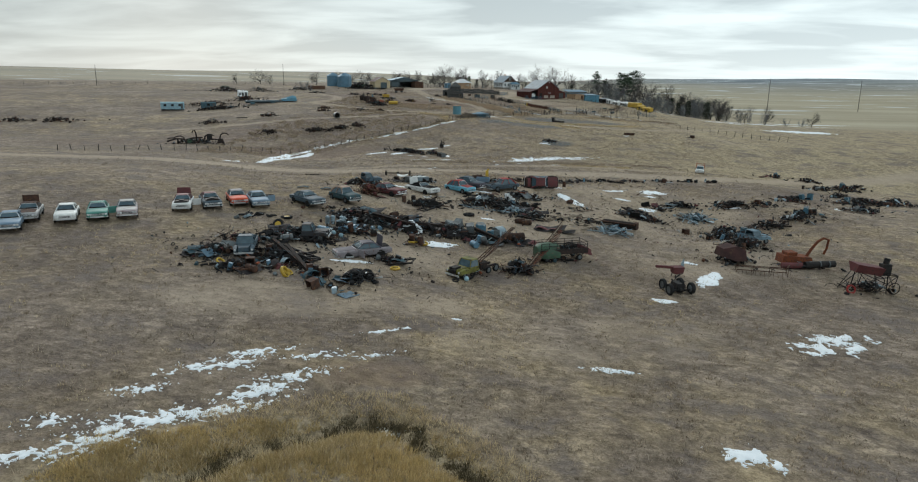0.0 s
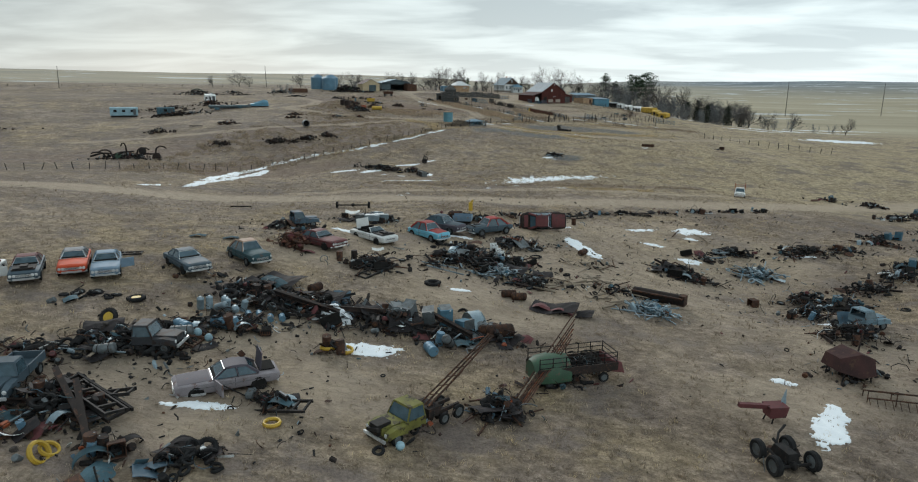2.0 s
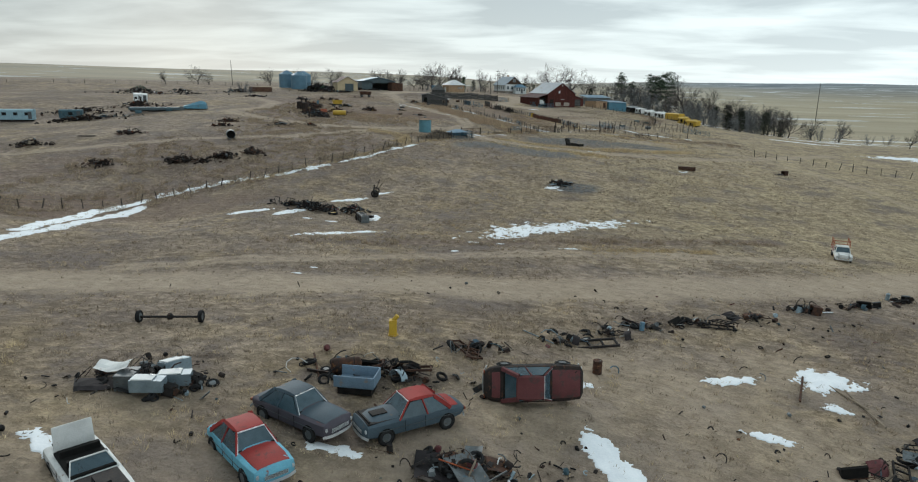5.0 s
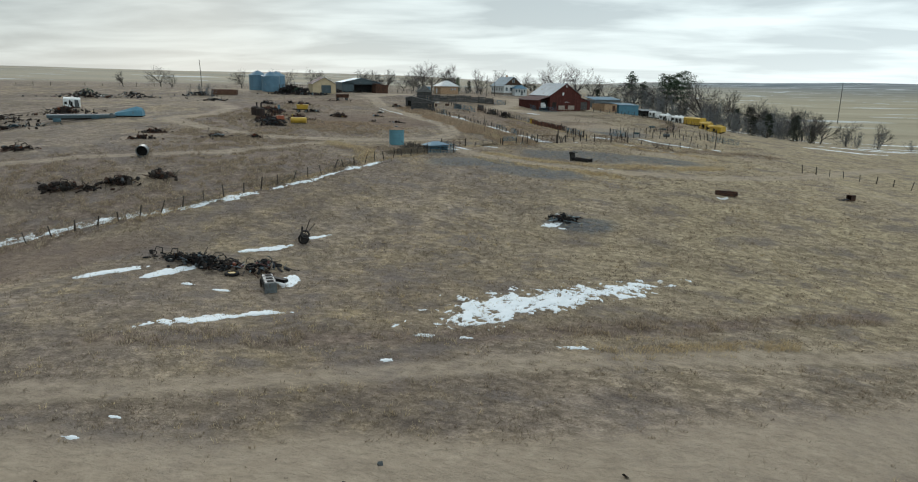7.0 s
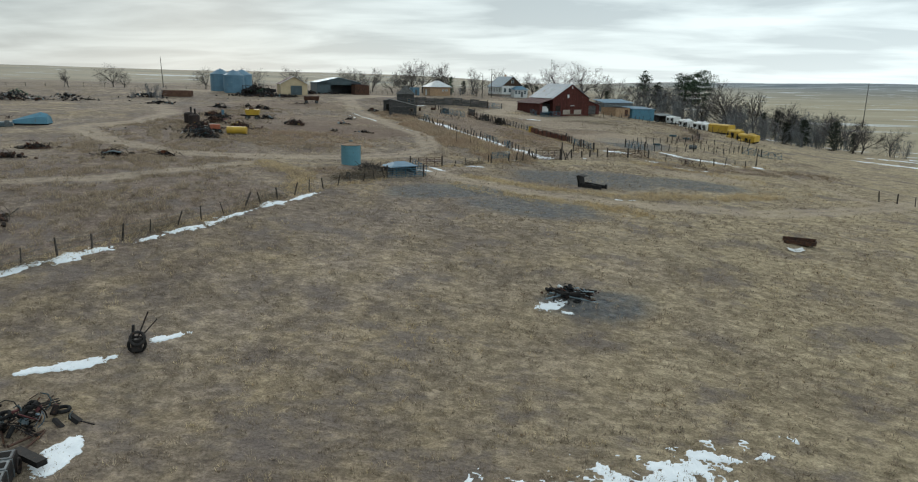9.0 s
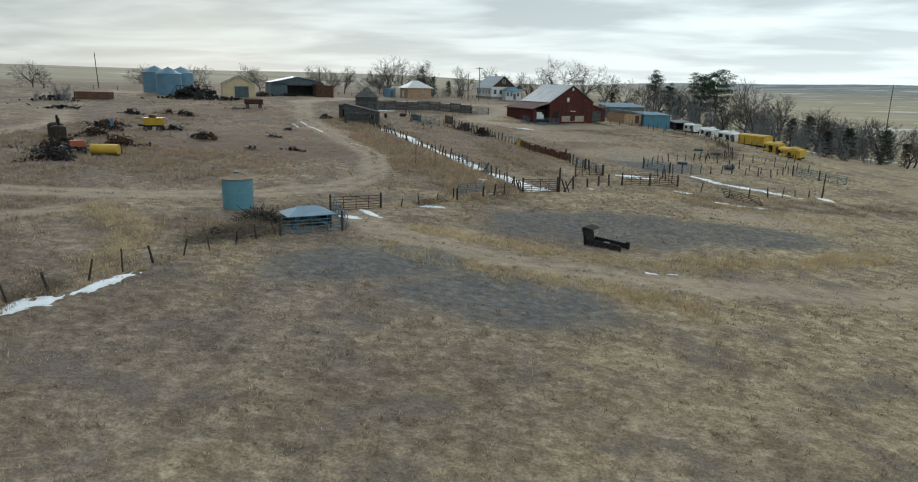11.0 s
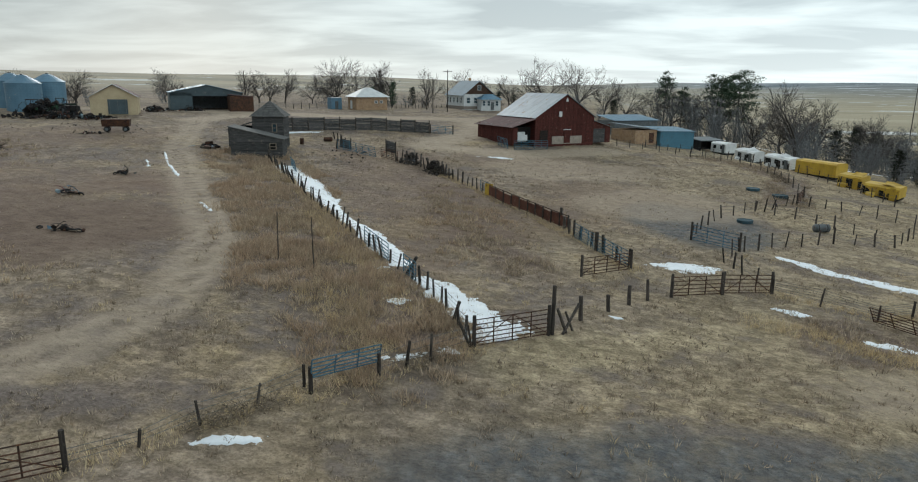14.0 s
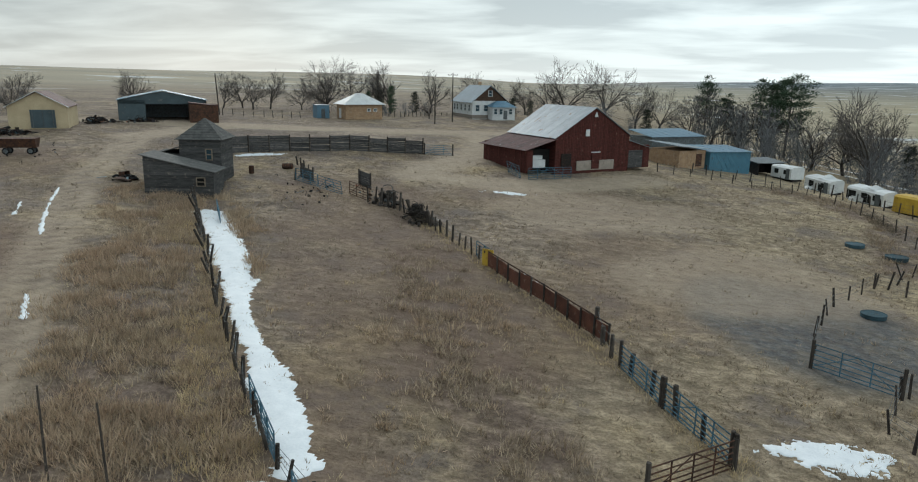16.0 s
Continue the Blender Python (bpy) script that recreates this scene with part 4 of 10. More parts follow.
    part("body", Shape().box((4.6, 5, 3.2), (0, 0, 1.4)), rust, annex)
    part("roof", Shape().box((4.8, 5.2, 0.12), (0, 0, 3.05), Euler((0, radians(6), 0)).to_matrix()), rust_roof, annex)


def grain_bin(x, y, r, eave, top, label, group="grain bins", lid=False):
    o = thing("grain_bin", x, y, random.Random(x).uniform(0, 90), label, "grain bin", group, dz=-0.2)
    prof = []
    n = max(10, int(eave / 0.22))
    for i in range(n + 1):
        prof.append((r + (0.006 if i % 2 else -0.006), eave * i / n))
    part("drum", Shape().lathe(prof, 36), tank_teal if lid else blue_steel, o)
    part("roof_cone", Shape().lathe([(r + 0.15, eave - 0.05), (r + 0.15, eave), (r * 0.25, top - 0.12), (0.25, top)], 36), tan_lid if lid else blue_steel, o)
    s = Shape()
    for i in range(18):
        t = 2 * math.pi * i / 18
        s.tube(((r + 0.12) * math.cos(t), (r + 0.12) * math.sin(t), eave + 0.02), (r * 0.22 * math.cos(t), r * 0.22 * math.sin(t), top - 0.08), 0.03, 4)
    part("roof_rib", s, tan_lid if lid else blue_steel, o)
    part("cap", Shape().lathe([(0.3, top - 0.1), (0.3, top + 0.12), (0.05, top + 0.2)], 12), dull_steel, o)
    return o


def east_sheds():
    o = thing("stone_shed", 14.6, 349.5, 38, "rough stone shed with a low rusted sheet roof", "shed", dz=0.0)
    part("wall", Shape().box((5.6, 6.5, 2.8), (0, 0, 1.0)), stone, o)
    ribbed_roof(o, roof_metal, (-3.3, -3.8, 3.2), (3.4, -3.8, 2.6), (3.4, 3.8, 2.9), (-3.3, 3.8, 3.6))
    part("door", Shape().box((1.2, 0.08, 1.9), (1.4, -3.3, 0.9)), rust, o)
    b = thing("steel_shed", 21.5, 353.0, 32, "blue-grey steel shed with a shallow roof", "shed", dz=-0.1)
    part("wall", Shape().box((8.2, 5.6, 3.6), (0, 0, 1.2)), shed_blue, b)
    s = Shape()
    for i in range(34):
        s.box((0.05, 0.04, 3.4), (-4.1 + i * 0.248, -2.83, 1.2))
    part("cladding", s, shed_blue, b)
    ribbed_roof(b, blue_steel, (-4.4, -3.1, 3.1), (4.4, -3.1, 2.9), (4.4, 3.1, 3.5), (-4.4, 3.1, 3.7))
    c = thing("steel_shed", 14.5, 362, 32, "low blue-roofed shed behind the barn", "shed", dz=0.4)
    part("wall", Shape().box((11, 6, 2.8), (0, 0, 1.2)), dull_steel, c)
    ribbed_roof(c, blue_steel, (-5.8, -3.4, 2.7), (5.8, -3.4, 2.7), (5.8, 3.4, 3.6), (-5.8, 3.4, 3.6))
    d = thing("open_shelter", 29.5, 357.0, 28, "dark open-fronted plank shelter", "shed")
    part("frame", Shape().box((5, 0.15, 2.2), (0, 2, 1)).box((0.15, 4, 2.2), (-2.5, 0, 1)).box((0.15, 4, 2.2), (2.5, 0, 1)), scorched, d)
    part("roof", Shape().box((5.6, 4.6, 0.14), (0, 0, 2.2), Euler((radians(5), 0, 0)).to_matrix()), dull_steel, d)


red_barn(), hut(), farmhouse(), pump_house(), workshop(), machine_shed(), east_sheds()
for x, y in ((-98.4, 329.5), (-105.4, 334.8), (-100.0, 338.0)):
    grain_bin(x, y, 3.0, 5.1, 6.6, "blue corrugated steel grain bin")
grain_bin(-29.1, 226.6, 1.36, 2.95, 3.4, "small blue-green steel tank with a tan conical lid", "tanks", True)


# ---- vehicles ----
def wheel(parent, at, r=0.36, w=0.2, axis="Y", bare=False):
    """A wheel whose axle lies along local y, a tyre with its steel rim."""
    turn = Matrix.Rotation(radians(90), 3, "X") if axis == "Y" else Matrix.Identity(3)
    o = new("wheel")
    o.parent = parent
    o.matrix_basis = Matrix.Translation(at)
    h = w / 2
    if not bare:
        part("tyre", Shape().lathe([(r * 0.62, -h * 0.8), (r * 0.9, -h), (r, -h * 0.6), (r, h * 0.6), (r * 0.9, h), (r * 0.62, h * 0.8)], 16, turn=turn, closed=True), rubber, o, smooth=True)
    part("rim", Shape().lathe([(r * 0.63, -h * 0.7), (r * 0.55, -h * 0.2), (r * 0.2, -h * 0.35), (r * 0.2, h * 0.35), (r * 0.55, h * 0.2), (r * 0.63, h * 0.7)], 12, turn=turn), dull_steel, o)
    return o


STYLES = {
    # stations from the nose back: x, half width, sill, shoulder, crown
    "rounded": dict(rings=[(2.45, 0.60, 0.42, 0.78, 0.80), (2.30, 0.82, 0.34, 0.92, 0.98), (1.7, 0.90, 0.28, 0.95, 1.08), (0.75, 0.92, 0.28, 0.97, 1.10), (-0.9, 0.92, 0.28, 0.96, 1.04), (-1.6, 0.90, 0.30, 0.92, 1.02), (-2.2, 0.82, 0.36, 0.84, 0.92), (-2.5, 0.62, 0.46, 0.72, 0.76)],
                    cabin=(0.85, 0.30, -0.95, -1.65), roof=1.62, narrow=0.62, axle=(1.5, -1.45)),
    "boxy": dict(rings=[(2.55, 0.84, 0.36, 0.80, 0.82), (2.42, 0.92, 0.30, 0.86, 0.90), (1.7, 0.95, 0.26, 0.88, 0.94), (0.7, 0.96, 0.26, 0.90, 0.96), (-1.0, 0.96, 0.26, 0.90, 0.93), (-1.8, 0.95, 0.28, 0.88, 0.92), (-2.45, 0.92, 0.32, 0.84, 0.87), (-2.6, 0.86, 0.40, 0.78, 0.80)],
                 cabin=(0.72, 0.10, -1.0, -1.55), roof=1.40, narrow=0.66, axle=(1.55, -1.5)),
}


def car(x, y, turn, label, style="boxy", body=None, top=None, roofed=True, hood="shut", trunk="shut", flat=False, dz=0.0, tilt=(0, 0), door=False, name="car", group="", hood_material=None):
    """An old saloon car; local x points to its nose."""
    st = STYLES[style]
    o = thing(name, x, y, turn, label, "car", group, dz=dz, tilt=tilt)
    o.scale = (1.13, 1.13, 1.13)
    drop = -0.16 if flat else 0.0
    top, hood_material = top or body, hood_material or top or body
    rings = []
    for px, w, zb, zs, zc in st["rings"]:
        zb, zs, zc = zb + drop, zs + drop, zc + drop
        half = [(w * 0.80, zb), (w * 0.97, zb + 0.10), (w, (zb + zs) / 2 + 0.05), (w * 0.97, zs - 0.05), (w * 0.88, zs), (w * 0.45, zc - 0.01), (0, zc)]
        ring = [(px, yy, zz) for yy, zz in half] + [(px, -yy, zz) for yy, zz in half[-2::-1]]
        rings.append(ring)
    b = part("body", Shape().loft(rings), body, o, smooth=True)

    def skin(x0, x1, reach, lift=0.012, n=6):
        """A panel that follows the body's upper side between two stations."""
        table = sorted(st["rings"])
        out = []
        for k in range(n + 1):
            px = x0 + (x1 - x0) * k / n
            w, zs, zc = (float(np.interp(px, [q[0] for q in table], [q[j] for q in table])) for j in (1, 3, 4))
            ys = [-reach, -0.45, 0.0, 0.45, reach]
            zz = [float(np.interp(abs(f), [0, 0.45, 0.88], [zc, zc - 0.01, zs])) + drop for f in ys]
            out.append([(px, f * w, z + lift) for f, z in zip(ys, zz)] + [(px, f * w, z + lift - 0.03) for f, z in zip(ys[::-1], zz[::-1])])
        return Shape().loft(out)

    # paint seams, and the shade of the arches put on as black discs
    for ax in st["axle"]:
        for s in (-1, 1):
            part("wheel_arch", Shape().lathe([(0.40, -0.015), (0.40, 0.015)], 14, (ax, s * 0.935 * (1 if style == "boxy" else 0.96), 0.34 + drop), Matrix.Rotation(radians(90), 3, "X")), black_gap, b)
            wheel(o, (ax, s * 0.86, 0.33 + drop * 0.8), 0.33)
    # cabin
    f0, f1, r1, r0 = st["cabin"]
    low, high = 0.94 + drop, st["roof"] + drop
    wl2, wh = 0.84, st["narrow"]
    if roofed:
        s = Shape().loft([[(f1 + 0.04, -wh * 0.9, high - 0.06), (f1 + 0.04, wh * 0.9, high - 0.06), (f1 - 0.02, wh * 0.86, high), (f1 - 0.02, -wh * 0.86, high)],
                          [(f1 - 0.35, -wh, high - 0.05), (f1 - 0.35, wh, high - 0.05), (f1 - 0.35, wh * 0.86, high + 0.05), (f1 - 0.35, -wh * 0.86, high + 0.05)],
                          [(r1 + 0.3, -wh, high - 0.06), (r1 + 0.3, wh, high - 0.06), (r1 + 0.3, wh * 0.86, high + 0.04), (r1 + 0.3, -wh * 0.86, high + 0.04)],
                          [(r1 - 0.1, -wh * 0.86, high - 0.12), (r1 - 0.1, wh * 0.86, high - 0.12), (r1 - 0.06, wh * 0.8, high - 0.05), (r1 - 0.06, -wh * 0.8, high - 0.05)]])
        part("roof", s, top, o, smooth=True)
        for sy in (-1, 1):
            part("pillar", Shape().tube((f0, sy * wl2, low - 0.02), (f1, sy * wh * 0.92, high - 0.05), 0.045, 5), top, o)
            part("pillar", Shape().tube((r0, sy * wl2 * 0.95, low), (r1, sy * wh * 0.9, high - 0.09), 0.13 if style == "rounded" else 0.09, 5), top, o)
            part("pillar", Shape().tube(((f0 + r0) / 2 - 0.1, sy * (wl2 + 0.03), low - 0.02), ((f1 + r1) / 2, sy * wh, high - 0.04), 0.04, 5), top, o)
        mid_l, mid_h = (f0 + r0) / 2 - 0.1, (f1 + r1) / 2
        for sy in (-1, 1):
            for a0, a1, b0, b1 in ((f0 - 0.08, f1 - 0.06, mid_l + 0.05, mid_h + 0.05), (mid_l - 0.05, mid_h - 0.05, r0 + 0.12, r1 + 0.08)):
                q = [(a0, sy * wl2, low), (b0, sy * wl2, low), (b1, sy * wh * 0.97, high - 0.08), (a1, sy * wh * 0.97, high - 0.08)]
                part("side_window", Shape().slab(q if sy < 0 else q[::-1], 0.02), glass_dim, o)
        part("rear_window", Shape().slab([(r0 + 0.02, wl2 * 0.8, low), (r0 + 0.02, -wl2 * 0.8, low), (r1, -wh * 0.8, high - 0.1), (r1, wh * 0.8, high - 0.1)], 0.02), glass_dim, o)
    screen = part("windscreen", Shape().slab([(f0 - 0.02, -wl2 * 0.92, low), (f0 - 0.02, wl2 * 0.92, low), (f1 + 0.02, wh * 0.88, high - 0.07), (f1 + 0.02, -wh * 0.88, high - 0.07)], 0.02), glass_dim, o)
    s = Shape()
    for sy in (-1, 1):
        s.tube((f0, sy * wl2 * 0.95, low), (f1 + 0.02, sy * wh * 0.9, high - 0.06), 0.03, 4)
    s.tube((f1 + 0.02, -wh * 0.9, high - 0.05), (f1 + 0.02, wh * 0.9, high - 0.05), 0.03, 4).tube((f0, -wl2 * 0.95, low), (f0, wl2 * 0.95, low), 0.03, 4)
    part("screen_frame", s, chrome if roofed else body, screen)
    # black tray added as the cabin's shade, with seat backs standing on it
    seat = Shape().box((f0 - r0 - 0.1, 1.5, 0.12), ((f0 + r0) / 2, 0, 0.98 + drop))
    for px in (-0.05, -0.95):
        seat.box((0.18, 1.35, 0.34), (px, 0, 1.12 + drop))
    part("seat", seat, black_gap, o)
    # nose and tail
    nx, nw = st["rings"][0][0], st["rings"][1][1]
    for px, nm in ((nx + 0.06, "front_bumper"), (st["rings"][-1][0] - 0.06, "rear_bumper")):
        s = Shape().loft([[(px - (0.18 if px > 0 else -0.18) * (abs(t) ** 3), t * nw * 1.03, 0.40 + drop + dz2) for dz2 in (-0.07, 0.0, 0.07)] + [(px - (0.18 if px > 0 else -0.18) * (abs(t) ** 3) - (0.08 if px > 0 else -0.08), t * nw * 1.03, 0.40 + drop)] for t in (-1, -0.6, -0.2, 0.2, 0.6, 1)])
        part(nm, s, chrome, o)
    g = Shape().box((0.04, nw * 1.1, 0.17), (nx - 0.01, 0, 0.62 + drop))
    grille = part("grille", g, scorched, o)
    s = Shape()
    for k in range(4):
        s.box((0.03, nw * 1.15, 0.018), (nx + 0.015, 0, 0.56 + k * 0.045 + drop))
    part("grille_bar", s, chrome, grille)
    for sy in (-1, 1):
        for k in ((0,) if style == "rounded" else (0, 1)):
            part("headlight", Shape().lathe([(0.10, 0), (0.105, 0.03), (0.04, 0.05)], 10, (nx - (0.02 if style == "boxy" else 0.1), sy * (nw * 0.82 - k * 0.22), 0.64 + drop + (0.06 if style == "rounded" else 0)), Matrix.Rotation(radians(90), 3, "Y")), chrome, o)
        part("tail_light", Shape().box((0.05, 0.16, 0.12), (st["rings"][-1][0] + 0.0, sy * nw * 0.75, 0.64 + drop)), orange_paint, o)
    if hood == "open":
        part("engine_bay", Shape().box((1.35, 1.3, 0.06), (1.55, 0, 0.97 + drop)).box((0.6, 0.45, 0.16), (1.5, 0, 1.03 + drop)).box((0.12, 1.2, 0.1), (2.1, 0, 1.02 + drop)), scorched, o, "open engine bay")
        part("hood", Shape().slab([(0.75, -0.78, 1.02 + drop), (0.75, 0.78, 1.02 + drop), (0.95, 0.74, 2.15 + drop), (0.95, -0.74, 2.15 + drop)], 0.05), hood_material, o, "raised hood")
    elif hood == "gone":
        part("engine_bay", Shape().box((1.4, 1.4, 0.06), (1.55, 0, 0.97 + drop)).box((0.7, 0.45, 0.18), (1.5, 0, 1.04 + drop)).tube((2.15, -0.6, 1.03 + drop), (2.15, 0.6, 1.03 + drop), 0.05), scorched, o, "bare engine bay with no hood")
    else:
        part("hood", skin(0.82, st["rings"][1][0] - 0.05, 0.78), hood_material, o, smooth=True)
    for sy in (-1, 1):
        part("side_trim", Shape().box((3.9, 0.016, 0.02), (-0.1, sy * (st["rings"][3][1] + 0.004), 0.66 + drop)), dull_steel, b)
        for px in (0.62, -0.35):
            part("door_seam", Shape().box((0.015, 0.014, 0.5), (px, sy * (st["rings"][3][1] + 0.002), 0.66 + drop)), black_gap, b)
    if trunk == "open":
        # thin black sheet put on for the shade in the open trunk
        part("trunk_well", Shape().box((0.8, 1.2, 0.05), (-2.0, 0, 0.95 + drop)), black_gap, o)
        part("trunk_lid", Shape().slab([(-1.62, -0.7, 1.0 + drop), (-1.62, 0.7, 1.0 + drop), (-1.75, 0.68, 1.9 + drop), (-1.75, -0.68, 1.9 + drop)], 0.05), top, o, "raised trunk lid")
    else:
        part("trunk_lid", skin(st["cabin"][3] - 0.1, st["rings"][-2][0] + 0.05, 0.74), top, o, smooth=True)
    if door:
        part("door", Shape().slab([(0.6, 0.95, 0.35 + drop), (0.6, 0.95, 1.0 + drop), (0.35, 1.8, 1.0 + drop), (0.35, 1.8, 0.35 + drop)], 0.07), body, o, "door swung open")
    return o


grey_car = paint("grey_car_paint", (0.20, 0.21, 0.225), RUST, 0.2)
silver_car = paint("dull_silver_car_paint", (0.36, 0.36, 0.36), (0.12, 0.085, 0.065), 0.25)
white_car = paint("chalky_white_car_paint", (0.68, 0.69, 0.68), (0.25, 0.17, 0.12), 0.12)
sea_car = paint("sea_green_car_paint", (0.085, 0.25, 0.215), (0.16, 0.19, 0.18), 0.2)
mauve_car = paint("dull_mauve_car_paint", (0.26, 0.235, 0.25), (0.12, 0.075, 0.065), 0.4)
rose_car = paint("faded_rose_car_paint", (0.40, 0.345, 0.35), (0.17, 0.11, 0.10), 0.25)
orange_car = paint("orange_red_car_paint", (0.52, 0.075, 0.03), (0.16, 0.05, 0.03), 0.15)
blue_car = paint("powder_blue_car_paint", (0.17, 0.25, 0.33), (0.2, 0.18, 0.17), 0.15)
slate_car = paint("slate_car_paint", (0.068, 0.098, 0.122), (0.13, 0.10, 0.08), 0.15)
maroon_car = paint("rusted_maroon_car_paint", (0.135, 0.048, 0.05), (0.075, 0.046, 0.045), 0.35)
red_car = paint("oxidised_red_car_paint", (0.30, 0.042, 0.038), (0.13, 0.04, 0.036), 0.25)
aqua_car = paint("aqua_car_paint", (0.17, 0.46, 0.60), (0.22, 0.10, 0.08), 0.2)
plum_car = paint("plum_grey_car_paint", (0.088, 0.08, 0.098), (0.13, 0.065, 0.06), 0.2)
tan_car = paint("tan_car_paint", (0.30, 0.20, 0.145), (0.12, 0.055, 0.04), 0.3)
dark_teal_car = paint("dark_teal_car_paint", (0.042, 0.085, 0.098), (0.10, 0.055, 0.04), 0.2)

ROW = "row of old cars"
car(-53.6, 59.6, -56, "slate blue old car parked in the row", "boxy", blue_car, group=ROW)
car(-54.3, 63.2, -58, "silver-grey old car with its trunk lid raised", "boxy", silver_car, rust, trunk="open", group=ROW)
car(-50.9, 64.4, -58, "white old car with a dark stripe on the hood", "boxy", white_car, group=ROW)
car(-48.6, 66.4, -58, "sea-green old car parked in the row", "boxy", sea_car, group=ROW, door=True)
car(-46.1, 67.9, -58, "faded pinkish-grey old car in the row", "boxy", rose_car, silver_car, group=ROW)
car(-42.3, 73.2, -66, "white old car with its engine bay open", "boxy", white_car, maroon_car, hood="gone", trunk="open", door=True, group=ROW)
car(-39.9, 75.2, -56, "slate grey old car with no hood", "boxy", slate_car, maroon_car, hood="gone", group=ROW)
car(-37.6, 77.6, -58, "orange-red old car with a dark roof", "boxy", orange_car, grey_car, hood_material=orange_car, group=ROW)
car(-35.0, 77.9, -58, "powder-blue old car with an open door", "boxy", blue_car, door=True, group=ROW)
car(-29.5, 80.6, -41, "dark slate coupe standing on the dirt", "boxy", slate_car, group="scrap cars")
car(-25.7, 84.3, -41, "rounded old car, tan at the rear and dark teal in front", "rounded", dark_teal_car, tan_car, hood_material=dark_teal_car, group="scrap cars")
car(-21.6, 91.8, -31, "rusted maroon old saloon sunk on its wheels", "boxy", maroon_car, maroon_car, flat=True, group="scrap cars")
car(-17.4, 96.4, -38, "white convertible wreck with hood and trunk agape", "boxy", white_car, roofed=False, hood="gone", trunk="open", flat=True, group="scrap cars")
car(-12.2, 99.9, -41, "two-tone red and aqua old saloon", "rounded", aqua_car, red_car, flat=True, group="scrap cars")
car(-11.2, 103.6, -27, "plum-grey rounded old saloon with a toothy grille", "rounded", plum_car, slate_car, group="scrap cars")
car(-5.9, 104.6, -141, "dark wreck with a red roof and missing hood", "rounded", slate_car, red_car, hood="gone", group="scrap cars")
car(0.0, 110.2, 14, "rust-red car body lying on its side", "rounded", dark_rust, maroon_car, dz=1.05, tilt=(80, 0), group="scrap cars")
car(-17.7, 63.3, -146, "grey-mauve saloon with an open white door", "boxy", mauve_car, plum_car, flat=True, trunk="open", door=True, group="scrap cars")


def pickup(x, y, turn, label, body, name="pickup_truck", bed=True):
    o = thing(name, x, y, turn, label, "truck")
    part("cab", Shape().loft([[(1.0, -0.85, 0.55), (1.0, 0.85, 0.55), (0.95, 0.85, 1.05), (0.95, -0.85, 1.05)], [(-0.35, -0.9, 0.55), (-0.35, 0.9, 0.55), (-0.35, 0.9, 1.1), (-0.35, -0.9, 1.1)]]), body, o)
    part("roof", Shape().box((1.0, 1.45, 0.1), (0.15, 0, 1.72), None, 0.9), body, o)
    for px, qx in ((0.9, 0.6), (-0.33, -0.28)):
        for sy in (-1, 1):
            part("pillar", Shape().tube((px, sy * 0.83, 1.05), (qx, sy * 0.68, 1.7), 0.05, 5), body, o)
    part("windscreen", Shape().slab([(0.9, -0.78, 1.07), (0.9, 0.78, 1.07), (0.62, 0.65, 1.68), (0.62, -0.65, 1.68)], 0.02), glass_dim, o)
    for sy in (-1, 1):
        q = [(0.82, sy * 0.84, 1.08), (-0.28, sy * 0.84, 1.08), (-0.25, sy * 0.7, 1.66), (0.55, sy * 0.7, 1.66)]
        part("side_window", Shape().slab(q if sy < 0 else q[::-1], 0.02), glass_dim, o)
        part("fender", Shape().loft([[(2.35, sy * 0.95, 0.5), (2.35, sy * 0.6, 0.5), (2.35, sy * 0.62, 0.9), (2.35, sy * 0.92, 0.85)], [(1.7, sy * 1.0, 0.62), (1.7, sy * 0.6, 0.6), (1.7, sy * 0.62, 1.05), (1.7, sy * 0.96, 1.0)], [(0.95, sy * 0.95, 0.5), (0.95, sy * 0.6, 0.5), (0.95, sy * 0.62, 1.0), (0.95, sy * 0.9, 0.95)]]), body, o)
        part("headlight", Shape().lathe([(0.11, 0), (0.12, 0.04), (0.05, 0.07)], 10, (2.34, sy * 0.78, 0.78), Matrix.Rotation(radians(90), 3, "Y")), chrome, o)
        for ax in (1.65, -1.75):
            wheel(o, (ax, sy * 0.85, 0.36), 0.36)
    part("hood", Shape().loft([[(2.35, -0.5, 0.62), (2.35, 0.5, 0.62), (2.32, 0.45, 1.02), (2.32, -0.45, 1.02)], [(1.0, -0.66, 0.62), (1.0, 0.66, 0.62), (1.0, 0.62, 1.12), (1.0, -0.62, 1.12)]]), body, o)
    part("front_bumper", Shape().box((0.1, 1.8, 0.16), (2.5, 0, 0.5)), chrome, o)
    if bed:
        s = Shape().box((2.2, 1.7, 0.08), (-1.6, 0, 0.6)).box((2.2, 0.07, 0.5), (-1.6, 0.85, 0.85)).box((2.2, 0.07, 0.5), (-1.6, -0.85, 0.85)).box((0.07, 1.7, 0.5), (-2.7, 0, 0.85))
        part("cargo_bed", s, body, o)
    return o


pickup(-28.3, 59.4, -72, "dark stripped pickup with a pale roof in the scrap", slate_car)
t = pickup(37.0, 163.5, -104, "white and rust pickup with a crate rack on the bed", white_car)
s = Shape()
